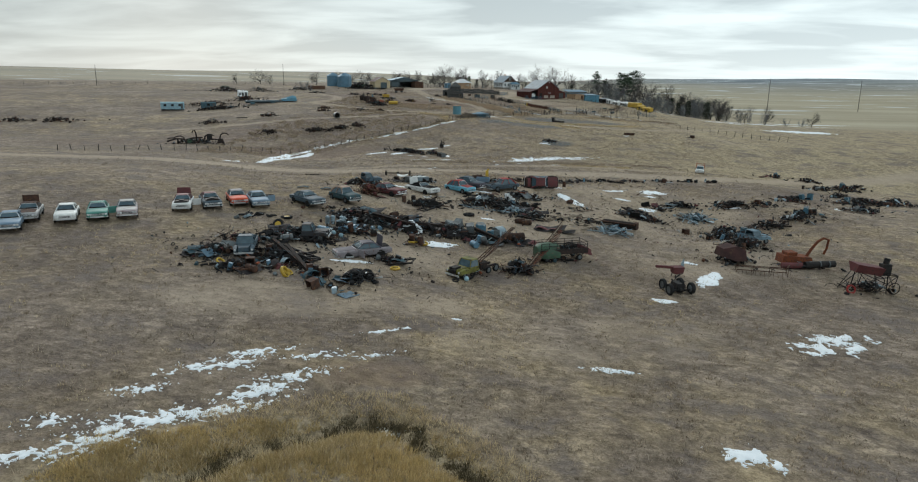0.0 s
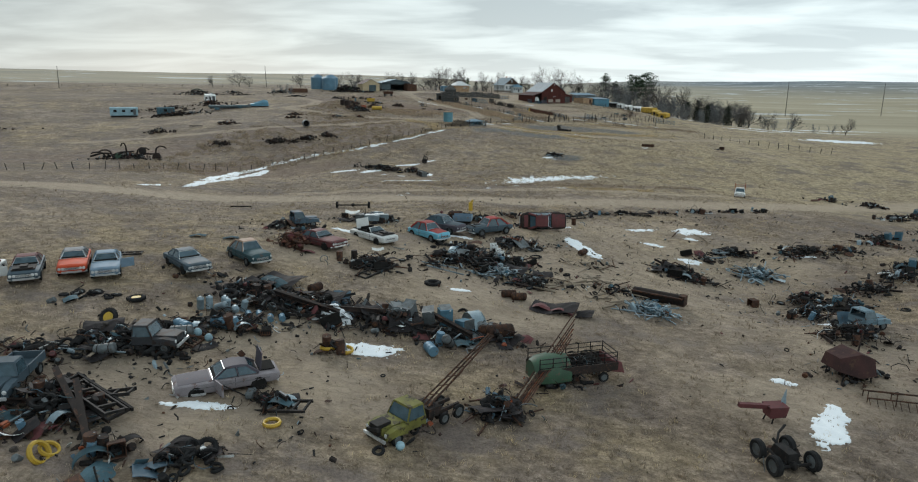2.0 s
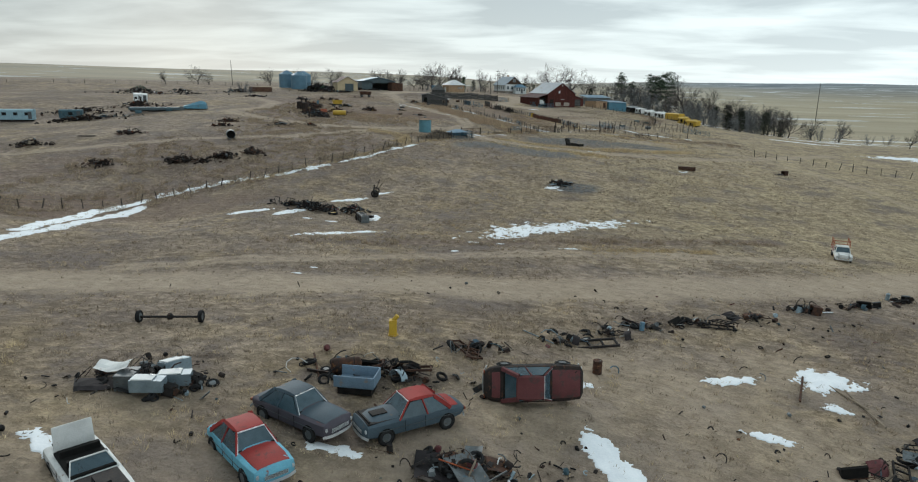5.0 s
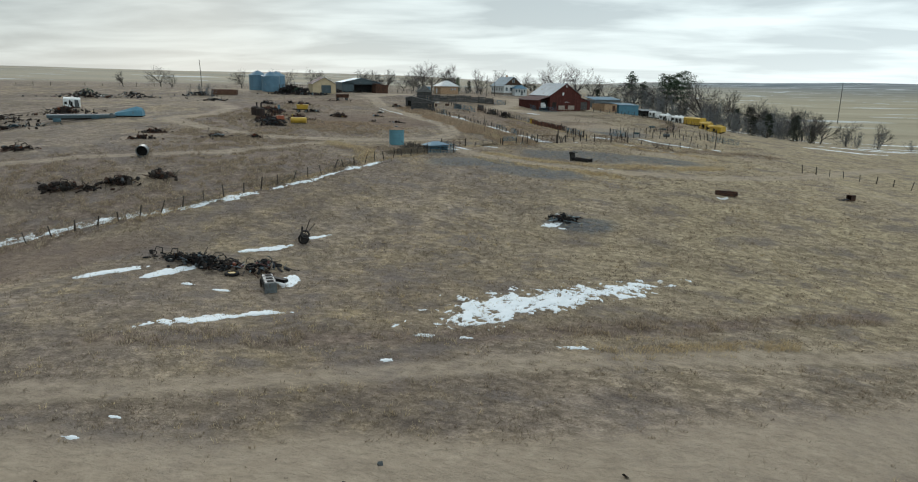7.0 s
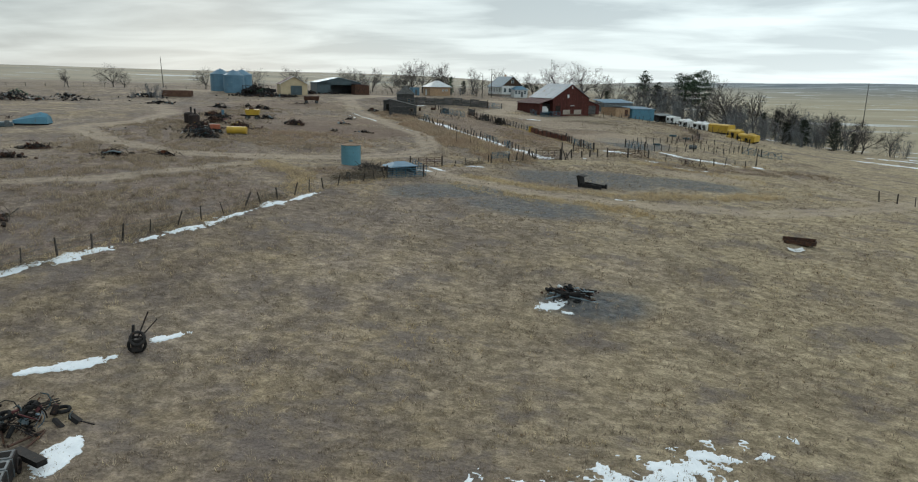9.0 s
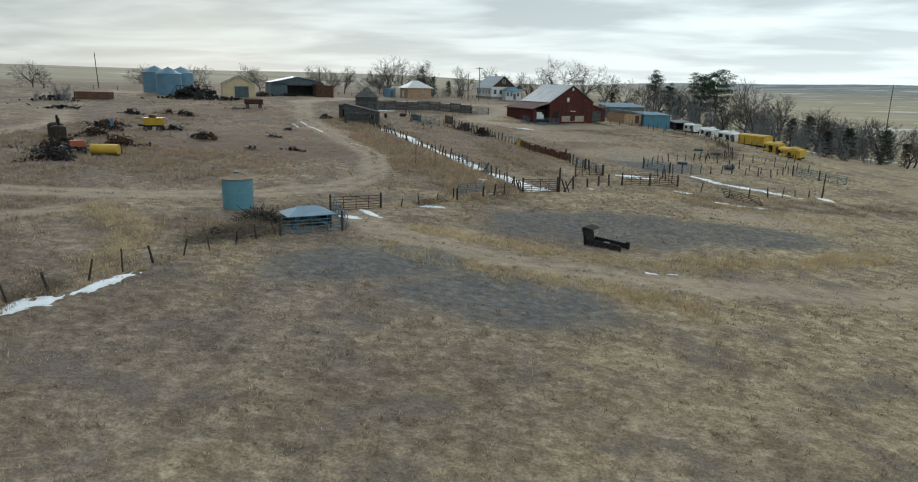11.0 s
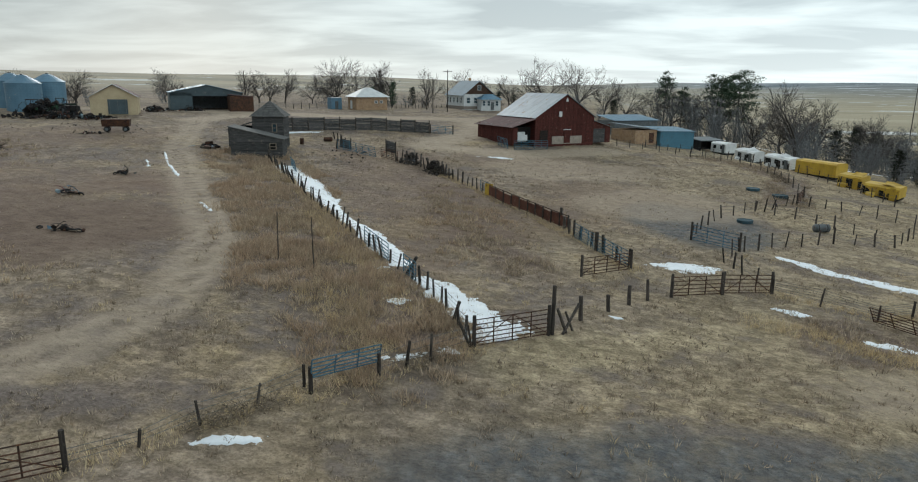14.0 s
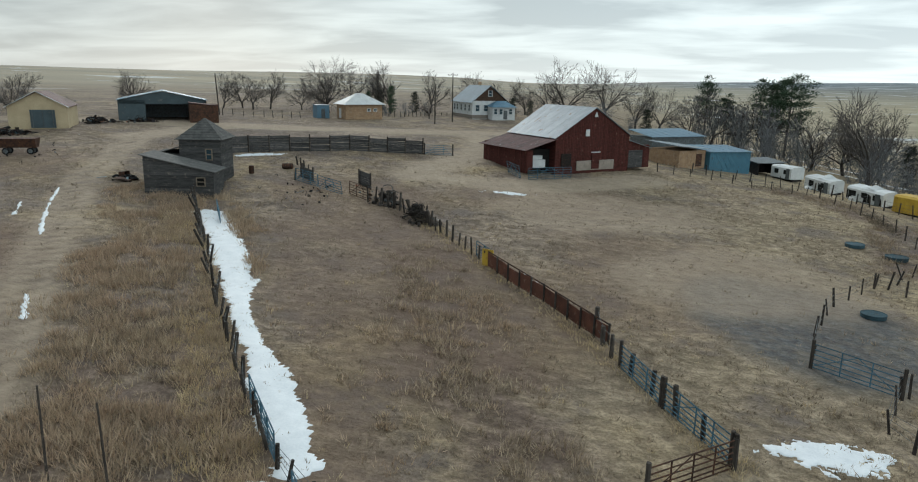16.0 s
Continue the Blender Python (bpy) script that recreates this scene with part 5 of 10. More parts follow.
for zx in (0.9, 1.35, 1.8, 2.2):
    s.tube((-2.7, -0.9, zx), (-0.6, -0.9, zx), 0.04, 4).tube((-2.7, 0.9, zx), (-0.6, 0.9, zx), 0.04, 4).tube((-0.6, -0.9, zx), (-0.6, 0.9, zx), 0.04, 4)
for px in (-2.7, -1.6, -0.6):
    for sy in (-0.9, 0.9):
        s.tube((px, sy, 0.8), (px, sy, 2.3), 0.05, 4)
part("crate_rack", s, orange_paint, t, "rust-orange rack on the bed")

hulk_paint = paint("dark_hulk_paint", (0.05, 0.052, 0.058), DARK_RUST, 0.5)
pickup(-24.6, 66.2, 8, "blackened truck hulk sunk in the scrap", hulk_paint, "truck_hulk", False)
pickup(-26.4, 97.6, 40, "dull blue truck hulk behind the maroon saloon", paint("dull_blue_hulk_paint", (0.075, 0.115, 0.15), RUST, 0.35), "truck_hulk", False)
pickup(27.4, 87.4, 25, "pale blue truck hulk in the scrap line", paint("pale_blue_hulk_paint", (0.16, 0.24, 0.29), RUST, 0.35), "truck_hulk", False)

olive_truck = pickup(-6.4, 62.0, -128, "dull yellow-green derelict truck with a boom", olive_paint, "derelict_truck", False)
s = Shape().box((3.4, 0.16, 0.2), (-1.6, 0.4, 0.6)).box((3.4, 0.16, 0.2), (-1.6, -0.4, 0.6)).box((0.9, 1.4, 0.5), (-1.2, 0, 0.9))
part("chassis", s, dark_rust, olive_truck)
s = Shape()
for sy in (-0.35, 0.0, 0.35):
    s.tube((-0.8, sy, 1.0), (-6.4, sy * 0.5, 3.9), 0.055, 5)
for k in range(7):
    f = 0.15 + k * 0.12
    s.tube((-0.8 - 5.6 * f, -0.35 + 0.17 * f, 1.0 + 2.9 * f), (-0.8 - 5.6 * (f + 0.06), 0.35 - 0.17 * f, 1.0 + 2.9 * (f + 0.06)), 0.03, 4)
s.tube((-0.9, 0.4, 1.2), (-4.6, -0.6, 1.9), 0.06, 5)
part("boom", s, rust, olive_truck, "rusty boom poles laid back")
part("engine", Shape().box((0.9, 0.7, 0.6), (2.1, 0, 0.95)).tube((2.5, -0.5, 0.8), (2.6, 0.5, 1.1), 0.12), scorched, olive_truck)
wheel(olive_truck, (-2.9, 0.8, 0.4), 0.42)
wheel(olive_truck, (-2.9, -0.8, 0.4), 0.42)


def stake_wagon():
    o = thing("stake_wagon", 2.6, 70.4, 24, "green farm wagon with a rusty stake rack", "wagon")
    part("bed", Shape().box((5.6, 2.0, 0.12), (0, 0, 0.85)).box((5.6, 0.1, 0.5), (0, -1.0, 1.1)).box((5.6, 0.1, 0.5), (0, 1.0, 1.1)), dark_rust, o)
    s = Shape()
    for k in range(7):
        for sy in (-1.0, 1.0):
            s.tube((-2.7 + k * 0.9, sy, 0.85), (-2.7 + k * 0.9, sy, 2.1), 0.035, 4)
    for z in (1.45, 1.75, 2.05):
        for sy in (-1.0, 1.0):
            s.tube((-2.7, sy, z), (2.7, sy, z), 0.03, 4)
        s.tube((2.7, -1, z), (2.7, 1, z), 0.03, 4)
    part("stake_rack", s, scorched, o)
    rings = [[(px, -1.15 * k, 0.45)] + [(px, -1.15 * k * math.cos(q), 0.9 + 1.05 * k * math.sin(q)) for q in (0, 0.5, 1.0, 1.57, 2.1, 2.6, 3.14)] + [(px, 1.15 * k, 0.45)] for px, k in ((-2.9, 0.72), (-2.5, 0.95), (-1.6, 1.05), (-0.5, 0.95))]
    part("green_hood", Shape().loft(rings), green_paint, o, "dented rounded green sheet hood", smooth=True)
    for ax in (-1.9, 1.9):
        for sy in (-0.85, 0.85):
            wheel(o, (ax, sy, 0.34), 0.34)
    part("end_board", Shape().loft([[(2.4, -0.9, 0.7), (2.4, 0.9, 0.7), (2.4, 0.8, 1.5), (2.4, -0.8, 1.5)], [(3.5, -0.7, 0.4), (3.5, 0.7, 0.4), (3.3, 0.6, 1.1), (3.3, -0.6, 1.1)]]), maroon_car, o, "sloping maroon end of the wagon")
    return o


stake_wagon()


def axle_frame(x, y, turn, label, span=2.8, long=0.0, r=0.43):
    o = thing("axle", x, y, turn, label, "axle", "axles")
    s = Shape().tube((-span / 2, 0, 0.4), (span / 2, 0, 0.4), 0.09, 6).lathe([(0.05, -0.25), (0.24, -0.1), (0.24, 0.1), (0.05, 0.25)], 8, (0, 0, 0.42), Matrix.Rotation(radians(90), 3, "Y"))
    if long:
        s.tube((-0.5, 0, 0.42), (-0.3, long, 0.5), 0.08, 5).tube((0.5, 0, 0.42), (0.3, long, 0.5), 0.08, 5).tube((-0.9, long, 0.45), (0.9, long, 0.45), 0.08, 5)
    part("beam", s, scorched, o)
    if long:
        part("gearbox", Shape().box((0.7, 1.5, 0.5), (0.1, long * 0.5, 0.7), None, 0.8), scorched, o)
        part("drawbar", pipe_run([(0.2, long, 0.6), (0.9, long + 0.8, 0.9), (1.6, long + 1.2, 1.1)], 0.07), scorched, o)
    turnx = Matrix.Rotation(radians(90), 4, "Z")
    for px in (-span / 2, span / 2):
        w = wheel(o, (px, 0, r), r, r * 0.65)
        w.matrix_basis = Matrix.Translation((px, 0, r)) @ turnx
        if long:
            w = wheel(o, (px * 0.8, long, r), r, r * 0.65)
            w.matrix_basis = Matrix.Translation((px * 0.8, long, r)) @ turnx
    return o


axle_frame(14.0, 62.6, 20, "black twin-axle chassis with four fat bare tyres", 2.3, 1.7, 0.56)
axle_frame(-25.2, 115.4, 12, "rusty trailer axle with two wheels on the dirt", 4.2)


def bent_sheet(long, wide, seed, curl=0.15, thick=0.012):
    """A crumpled panel with real thickness."""
    rng = random.Random(seed)
    n, m = 7, 4
    p = [rng.uniform(0, 6) for _ in range(4)]
    top = []
    for j in range(m + 1):
        for i in range(n + 1):
            u, v = i / n - 0.5, j / m - 0.5
            z = curl * (math.sin(u * 5 + p[0]) * 0.5 + math.cos(v * 4 + p[1]) * 0.4 + u * u * 2 * math.sin(p[2])) + rng.gauss(0, 0.012)
            top.append((u * long + rng.gauss(0, 0.01), v * wide + rng.gauss(0, 0.01), z + curl * 0.5 + 0.03))
    k = len(top)
    f = []
    for j in range(m):
        for i in range(n):
            a = j * (n + 1) + i
            f += [(a, a + 1, a + n + 2, a + n + 1), (k + a + n + 1, k + a + n + 2, k + a + 1, k + a)]
    edge = [i for i in range(n + 1)] + [(j + 1) * (n + 1) + n for j in range(m)] + [m * (n + 1) + n - 1 - i for i in range(n)] + [(m - 1 - j) * (n + 1) for j in range(m - 1)]
    for a, b in zip(edge, edge[1:] + edge[:1]):
        f.append((a, k + a, k + b, b))
    return Shape().add(top + [(x, y, z - thick) for x, y, z in top], f)


def trailer_house(x, y, turn, long, label, material, h=2.6, w=2.4, windows=2, group="trailers", torn=False):
    o = thing("trailer", x, y, turn, label, "trailer", group, tilt=(5 if torn else 0, 3 if torn else 0))
    part("body", Shape().loft([[(px, -w / 2, 0.4), (px, w / 2, 0.4), (px, w / 2, h - 0.25), (px, w / 2 - 0.3, h), (px, -w / 2 + 0.3, h), (px, -w / 2, h - 0.25)] for px in (-long / 2, long / 2)]), material, o)
    for k in range(windows):
        px = -long / 2 + long * (k + 0.6) / (windows + 0.2)
        # black panel on the wall, for the dark behind the window
        part("window", Shape().box((0.9, 0.06, 0.7), (px, -w / 2 - 0.01, h * 0.62)), black_gap, o)
    part("door", Shape().box((0.75, 0.06, 1.7), (long / 2 - 0.8, -w / 2 - 0.015, h * 0.5)), dull_steel if material is not yellow_paint else yellow_paint, o)
    part("chassis", Shape().box((long * 0.95, w * 0.8, 0.3), (0, 0, 0.2)), scorched, o)
    s = Shape()
    for k in range(int(long / 0.6)):
        s.box((0.03, 0.03, h - 0.7), (-long / 2 + 0.3 + k * 0.6, -w / 2 - 0.012, h / 2 + 0.05))
    part("side_rib", s, material, o)
    if torn:
        rng = random.Random(round(x * 10))
        for k in range(3):
            px = -long / 2 + long * (k + rng.uniform(0.2, 0.8)) / 3
            # black slab on the unbroken wall, coloured as the shade in a torn hole
            part("torn_opening", Shape().slab([(px - 0.4, -w / 2 - 0.02, 0.5), (px + rng.uniform(0.2, 0.6), -w / 2 - 0.02, 0.45), (px + rng.uniform(0.1, 0.5), -w / 2 - 0.02, h * rng.uniform(0.55, 0.8)), (px - rng.uniform(0.1, 0.4), -w / 2 - 0.02, h * rng.uniform(0.5, 0.85))], 0.03), black_gap, o)
        part("loose_sheet", bent_sheet(long * 0.45, w * 0.7, round(x), 0.25, 0.03), material, o, at=pose(long * 0.2, -0.1, h - 0.05, 6, 8, 4))
        part("hanging_sheet", bent_sheet(1.2, 0.8, round(y), 0.2, 0.03), material, o, at=pose(-long * 0.25, -w / 2 - 0.35, 0.5, 65, 0, 8))
    return o


trailer_house(41.0, 326.3, -61, 7.6, "faded yellow box trailer in the long grass", yellow_paint, 2.5, windows=0)
trailer_house(43.0, 318.8, -50, 3.4, "small yellow trailer body tipped by the fence", yellow_paint, 2.0, windows=1, torn=True)
trailer_house(45.0, 313.6, -45, 4.6, "low yellow trailer body", yellow_paint, 1.9, windows=0, torn=True)
trailer_house(37.9, 335.0, -62, 5.6, "derelict white caravan with broken windows", white_paint, 2.2, windows=3, torn=True)
trailer_house(34.8, 343.5, -66, 5.0, "derelict white caravan with a torn side", white_paint, 2.2, windows=2, torn=True)
trailer_house(32.2, 352.5, -66, 4.6, "white caravan with a rounded front", white_paint, 2.3, windows=2)
trailer_house(-127.0, 221.5, 28, 7.5, "pale blue trailer house among scrap", pale_trailer, 2.8, windows=3)
trailer_house(-116.5, 226.5, 28, 5.0, "teal trailer body among scrap", dull_teal, 2.4, windows=1)
trailer_house(-101.4, 238.4, 40, 13.0, "long low dark green trailer with pale panels", dark_shed, 1.15, windows=0)
o = thing("tent_trailer", -94.0, 244.8, 18, "bright blue covered trailer rising to a peaked end", "trailer", "trailers")
part("cover", Shape().loft([[(-3.2, -1.1, 0.3), (-3.2, 1.1, 0.3), (-3.2, 1.0, 0.9), (-3.2, 0, 1.0), (-3.2, -1.0, 0.9)], [(1.2, -1.2, 0.3), (1.2, 1.2, 0.3), (1.2, 1.1, 1.5), (1.2, 0, 2.3), (1.2, -1.1, 1.5)], [(2.6, -1.2, 0.3), (2.6, 1.2, 0.3), (2.5, 1.0, 1.4), (2.3, 0, 2.0), (2.5, -1.0, 1.4)]]), shed_blue, o)
part("chassis", Shape().box((5.6, 1.9, 0.3), (-0.2, 0, 0.16)), scorched, o)

trailer_house(-117.5, 256.5, 35, 3.6, "white truck cab box tipped on the scrap", white_paint, 2.4, windows=0, torn=True)


# ---- snow ----
def snow_field(inside, x0, x1, y0, y1, label, thick=0.07, step=0.3):
    """A patch of old snow lying on the land wherever inside(x, y) is above nought."""
    xs, ys = np.arange(x0, x1 + step, step), np.arange(y0, y1 + step, step)
    X, Y = np.meshgrid(xs, ys)
    X = X + 0.35 * step * ripple(X, Y, 0.13, 3)
    Y = Y + 0.35 * step * ripple(X, Y, 0.17, 8)
    k = inside(X, Y)
    Z = surface_z(X, Y) + np.clip(k * 0.5, -0.05, 1) * thick + np.where(k > 0, 0.035, -0.12)
    keep = (k[:-1, :-1] > 0) | (k[1:, 1:] > 0) | (k[:-1, 1:] > 0) | (k[1:, :-1] > 0)
    n = np.arange(X.size).reshape(X.shape)
    q = np.stack([n[:-1, :-1], n[:-1, 1:], n[1:, 1:], n[1:, :-1]], -1)[keep]
    if not len(q):
        return None
    used, back = np.unique(q, return_inverse=True)
    pts = np.stack([X, Y, Z], -1).reshape(-1, 3)[used]
    centre = pts.mean(0)
    me = from_arrays("snow_patch", pts - centre, back.reshape(-1, 4))
    me.polygons.foreach_set("use_smooth", np.ones(len(me.polygons), dtype=bool))
    me.materials.append(snow)
    ob = new("snow_patch", me)
    ob.location = centre
    return tagged(ob, label, "snow", "snow patches")


def snow_blob(x, y, rx, ry, turn=0, broken=0.45, seed=0.0, label="ragged patch of old snow on grass", thick=0.07, fine=1.0):
    c, s = math.cos(radians(turn)), math.sin(radians(turn))

    def inside(X, Y):
        u, v = ((X - x) * c + (Y - y) * s) / rx, (-(X - x) * s + (Y - y) * c) / ry
        return 1 - np.hypot(u, v) - broken * 1.25 * rough_noise(X, Y, fine * min(1.0, 0.3 + 0.6 * ry), seed + x * 0.37, 4, 0.75) - 0.1 * broken
    r = max(rx, ry) * 1.4 + 0.4
    return snow_field(inside, x - r, x + r, y - r, y + r, label, thick, step=min(0.5, max(0.11, r / 55)))


def snow_drift(line, wide, broken=0.4, label="drift of old snow along the fence", seed=0.0):
    def inside(X, Y):
        d = near_line(X, Y, line) / (wide * (1 + 0.35 * noise2(X, Y, 5.0, seed + 9)))
        return 1 - d - broken * 1.25 * rough_noise(X, Y, 1.2, seed, 4, 0.7)
    xs, ys = [p[0] for p in line], [p[1] for p in line]
    return snow_field(inside, min(xs) - wide * 1.8, max(xs) + wide * 1.8, min(ys) - wide * 1.8, max(ys) + wide * 1.8, label, step=min(0.16, 0.5 * wide))


# the long drift inside the pen, heavy towards the gate
snow_drift([(-33.2, 293.2), (-27.0, 284.2), (-22.4, 277.2)], 1.2, 0.35, seed=1)
snow_drift([(-22.6, 277.2), (-19.5, 271.9), (-15.9, 266.7), (-13.5, 263.3), (-11.2, 259.6)], 0.85, 0.38, seed=2)
snow_drift([(-9.0, 256.6), (-6.3, 253.5), (-4.0, 250.8)], 0.95, 0.5, seed=4)
snow_blob(-3.0, 249.3, 2.2, 1.1, 35, 0.5, 3, "snow lying under the gate")
snow_blob(-5.6, 246.2, 0.7, 0.5, 0, 0.6, 4)
snow_blob(-7.4, 245.0, 1.3, 0.3, 30, 0.6, 5)
snow_drift([(0.6, 278.2), (-2.2, 282.6), (-4.8, 286.6)], 0.55, 0.5, "snow behind the rusty fence", 3)
snow_blob(-12.2, 257.8, 0.8, 0.35, 40, 0.5, 71), snow_blob(-9.5, 251.9, 0.8, 0.45, 20, 0.5, 72)
snow_blob(10.2, 266.3, 2.7, 1.2, 10, 0.45, 6, "broad patch of snow in the yard")
snow_blob(15.8, 258.6, 1.3, 0.55, -20, 0.4, 7)
snow_blob(23.6, 269.6, 3.0, 0.75, -25, 0.4, 8)
snow_drift([(19.5, 272.5), (25, 268.8), (31.5, 265.0)], 0.75, 0.45, "long streak of snow below the pens", 5)
snow_blob(20.5, 254.6, 2.0, 0.5, -12, 0.5, 9)
snow_blob(23.3, 253.8, 1.6, 0.45, -5, 0.5, 10)
snow_blob(35.4, 266.2, 0.7, 1.8, 20, 0.4, 11)
snow_blob(-19.0, 227.8, 1.2, 0.55, -10, 0.35, 12)
snow_blob(-17.6, 230.0, 1.9, 0.4, -42, 0.35, 13)
snow_blob(-12.6, 235.8, 1.4, 0.35, 20, 0.5, 14)
snow_blob(7.6, 221.5, 0.5, 0.3, 0, 0.5, 15), snow_blob(9.3, 221.9, 0.45, 0.16, 0, 0.5, 16)
snow_blob(3.8, 253.6, 0.5, 0.25, 0, 0.4, 17)
snow_blob(-8.6, 314, 2.2, 0.6, 10, 0.7, 18, "thin snow before the barn")
snow_blob(-41.5, 320.3, 3.6, 0.8, 30, 0.35, 19, "snow against the plank windbreak")
for k, line in enumerate(([(-51.6, 297.1), (-46.7, 289.6), (-41.2, 282.3)], [(-50.1, 290.6), (-47.5, 286.9)], [(-32.6, 271.1), (-29.9, 267.7)])):
    snow_drift(line, 0.12, 1.2, "thin snow lying in a wheel rut", 20 + k)
# hillside below the farm
snow_blob(-2.8, 158.6, 6.4, 2.6, 42, 0.85, 20, "lacy patch of old snow on grass")
snow_blob(1.5, 161.0, 2.6, 1.4, 40, 0.6, 21)
snow_blob(6.4, 165.2, 5.6, 1.5, 42, 0.95, 22, "lacy patch of old snow on grass")
snow_blob(-8.2, 150.2, 0.9, 0.35, 10, 0.5, 23), snow_blob(-5.2, 150.6, 0.5, 0.25, 0, 0.5, 24), snow_blob(2.8, 150.5, 1.3, 0.25, 5, 0.5, 25)
snow_blob(-9.6, 144.8, 0.6, 0.25, 20, 0.5, 26), snow_blob(-21.6, 133.8, 0.5, 0.2, 0, 0.5, 27), snow_blob(-22.3, 131.4, 0.4, 0.2, 0, 0.5, 28)
snow_blob(-25.0, 149.6, 4.6, 0.8, 38, 0.6, 29), snow_blob(-21.8, 152.2, 2.0, 0.6, 20, 0.6, 30)
snow_blob(-39.8, 159.2, 3.0, 0.65, 45, 0.35, 31), snow_blob(-34.6, 160.8, 3.2, 0.7, 55, 0.4, 32)
snow_blob(-29.0, 169.5, 2.9, 0.55, 35, 0.4, 33), snow_blob(-23.3, 161.4, 0.9, 1.9, 15, 0.4, 34), snow_blob(-25.2, 174.0, 1.4, 0.4, 40, 0.5, 35)
snow_blob(-27.6, 157.0, 0.8, 0.3, 0, 0.4, 36), snow_blob(-31.4, 158.0, 0.6, 0.3, 0, 0.4, 37)
snow_blob(0.1, 185.8, 1.5, 0.7, 45, 0.5, 38), snow_blob(1.6, 185.0, 0.5, 0.25, 0, 0.5, 39)
# the gully along the west fence
snow_drift([(-57.8, 132.0), (-57.6, 142.0), (-58.6, 152.0), (-57.4, 162.0)], 0.95, 0.5, "drift of snow down the gully", 6)
snow_drift([(-60.2, 142.5), (-61.2, 150.0), (-61.6, 158.0), (-58.6, 165.0)], 0.95, 0.4, "drift of snow down the gully", 7)
snow_blob(-62.0, 128.5, 2.2, 0.5, 60, 0.6, 70)
snow_drift([(-58.0, 167.0), (-54.0, 171.5), (-48.0, 176.2), (-43.0, 180.8), (-38.6, 186.4)], 0.55, 1.5, "drift of snow by the wire fence", 8)
snow_drift([(-37.0, 188.0), (-33.0, 195.0), (-29.5, 202.5), (-27.0, 208.0)], 0.3, 1.9, "thin snow under the wire fence", 9)
# among the scrap and the near field
snow_blob(4.6, 104.4, 1.0, 3.6, 28, 0.35, 40), snow_blob(12.6, 117.2, 2.2, 0.6, 15, 0.5, 41), snow_blob(19.2, 119.2, 2.0, 1.5, 20, 0.6, 42)
snow_blob(18.6, 115.4, 1.1, 0.6, 0, 0.5, 43), snow_blob(15.8, 100.6, 1.7, 0.6, -20, 0.5, 44), snow_blob(13.4, 110.5, 1.4, 0.5, 0, 0.4, 45), snow_blob(17.0, 106.5, 1.6, 0.8, 10, 0.5, 46)
snow_blob(-6.6, 84.6, 0.9, 0.35, 10, 0.5, 47), snow_blob(-11.0, 71.0, 2.3, 0.9, 10, 0.4, 48), snow_blob(-14.8, 74.9, 1.9, 1.1, 5, 0.3, 49, "bank of old snow lodged in the scrap heap", 2.2)
snow_blob(-17.9, 60.6, 1.9, 0.4, 12, 0.4, 50), snow_blob(-20.4, 98.2, 2.2, 0.7, -25, 0.35, 51), snow_blob(2.4, 112.3, 1.8, 0.5, 20, 0.4, 52), snow_blob(-8.8, 101.8, 1.4, 0.4, 0, 0.5, 53)
snow_blob(12.1, 59.8, 1.2, 0.75, 0, 0.35, 54), snow_blob(18.2, 68.6, 1.0, 3.1, -28, 0.4, 55), snow_blob(17.0, 74.0, 1.0, 0.5, 0, 0.4, 56)
snow_blob(24.8, 53.2, 3.0, 1.3, 25, 1.5, 57), snow_blob(21.9, 50.4, 0.7, 0.5, 0, 0.5, 58), snow_blob(12.3, 32.4, 1.7, 0.8, -25, 1.1, 59), snow_blob(-7.4, 31.2, 1.1, 0.7, 30, 0.7, 60), snow_blob(-6.2, 49.0, 0.5, 0.22, 0, 0.5, 61)
snow_blob(5.4, 42.3, 1.5, 0.3, 0, 1.2, 62), snow_blob(31.0, 112.0, 1.6, 0.5, 0, 0.5, 63), snow_blob(26.0, 88.0, 1.2, 0.4, 0, 0.6, 64), snow_blob(29.0, 96.5, 2.0, 0.5, 10, 0.5, 65)
for a, b, rx, ry in ((-23.6, 23.0, 2.4, 0.5), (-21.2, 25.4, 1.4, 0.9), (-19.6, 28.4, 2.2, 0.7), (-17.2, 30.2, 1.6, 0.6), (-15.6, 33.0, 1.6, 0.8), (-14.4, 35.4, 1.4, 0.5), (-19.8, 35.4, 1.8, 0.6), (-18.2, 38.0, 1.6, 0.45), (-14.2, 38.8, 1.2, 0.4), (-22.2, 31.0, 1.0, 0.4), (-24.2, 26.6, 0.9, 0.5), (-10.4, 40.3, 1.0, 0.25), (-10.8, 44.5, 1.1, 0.2)):
    snow_blob(a, b, rx * 1.05, ry * 0.85, 35, 2.0, a * 3 + b, "thin broken snow in short grass", 0.05, 0.6)
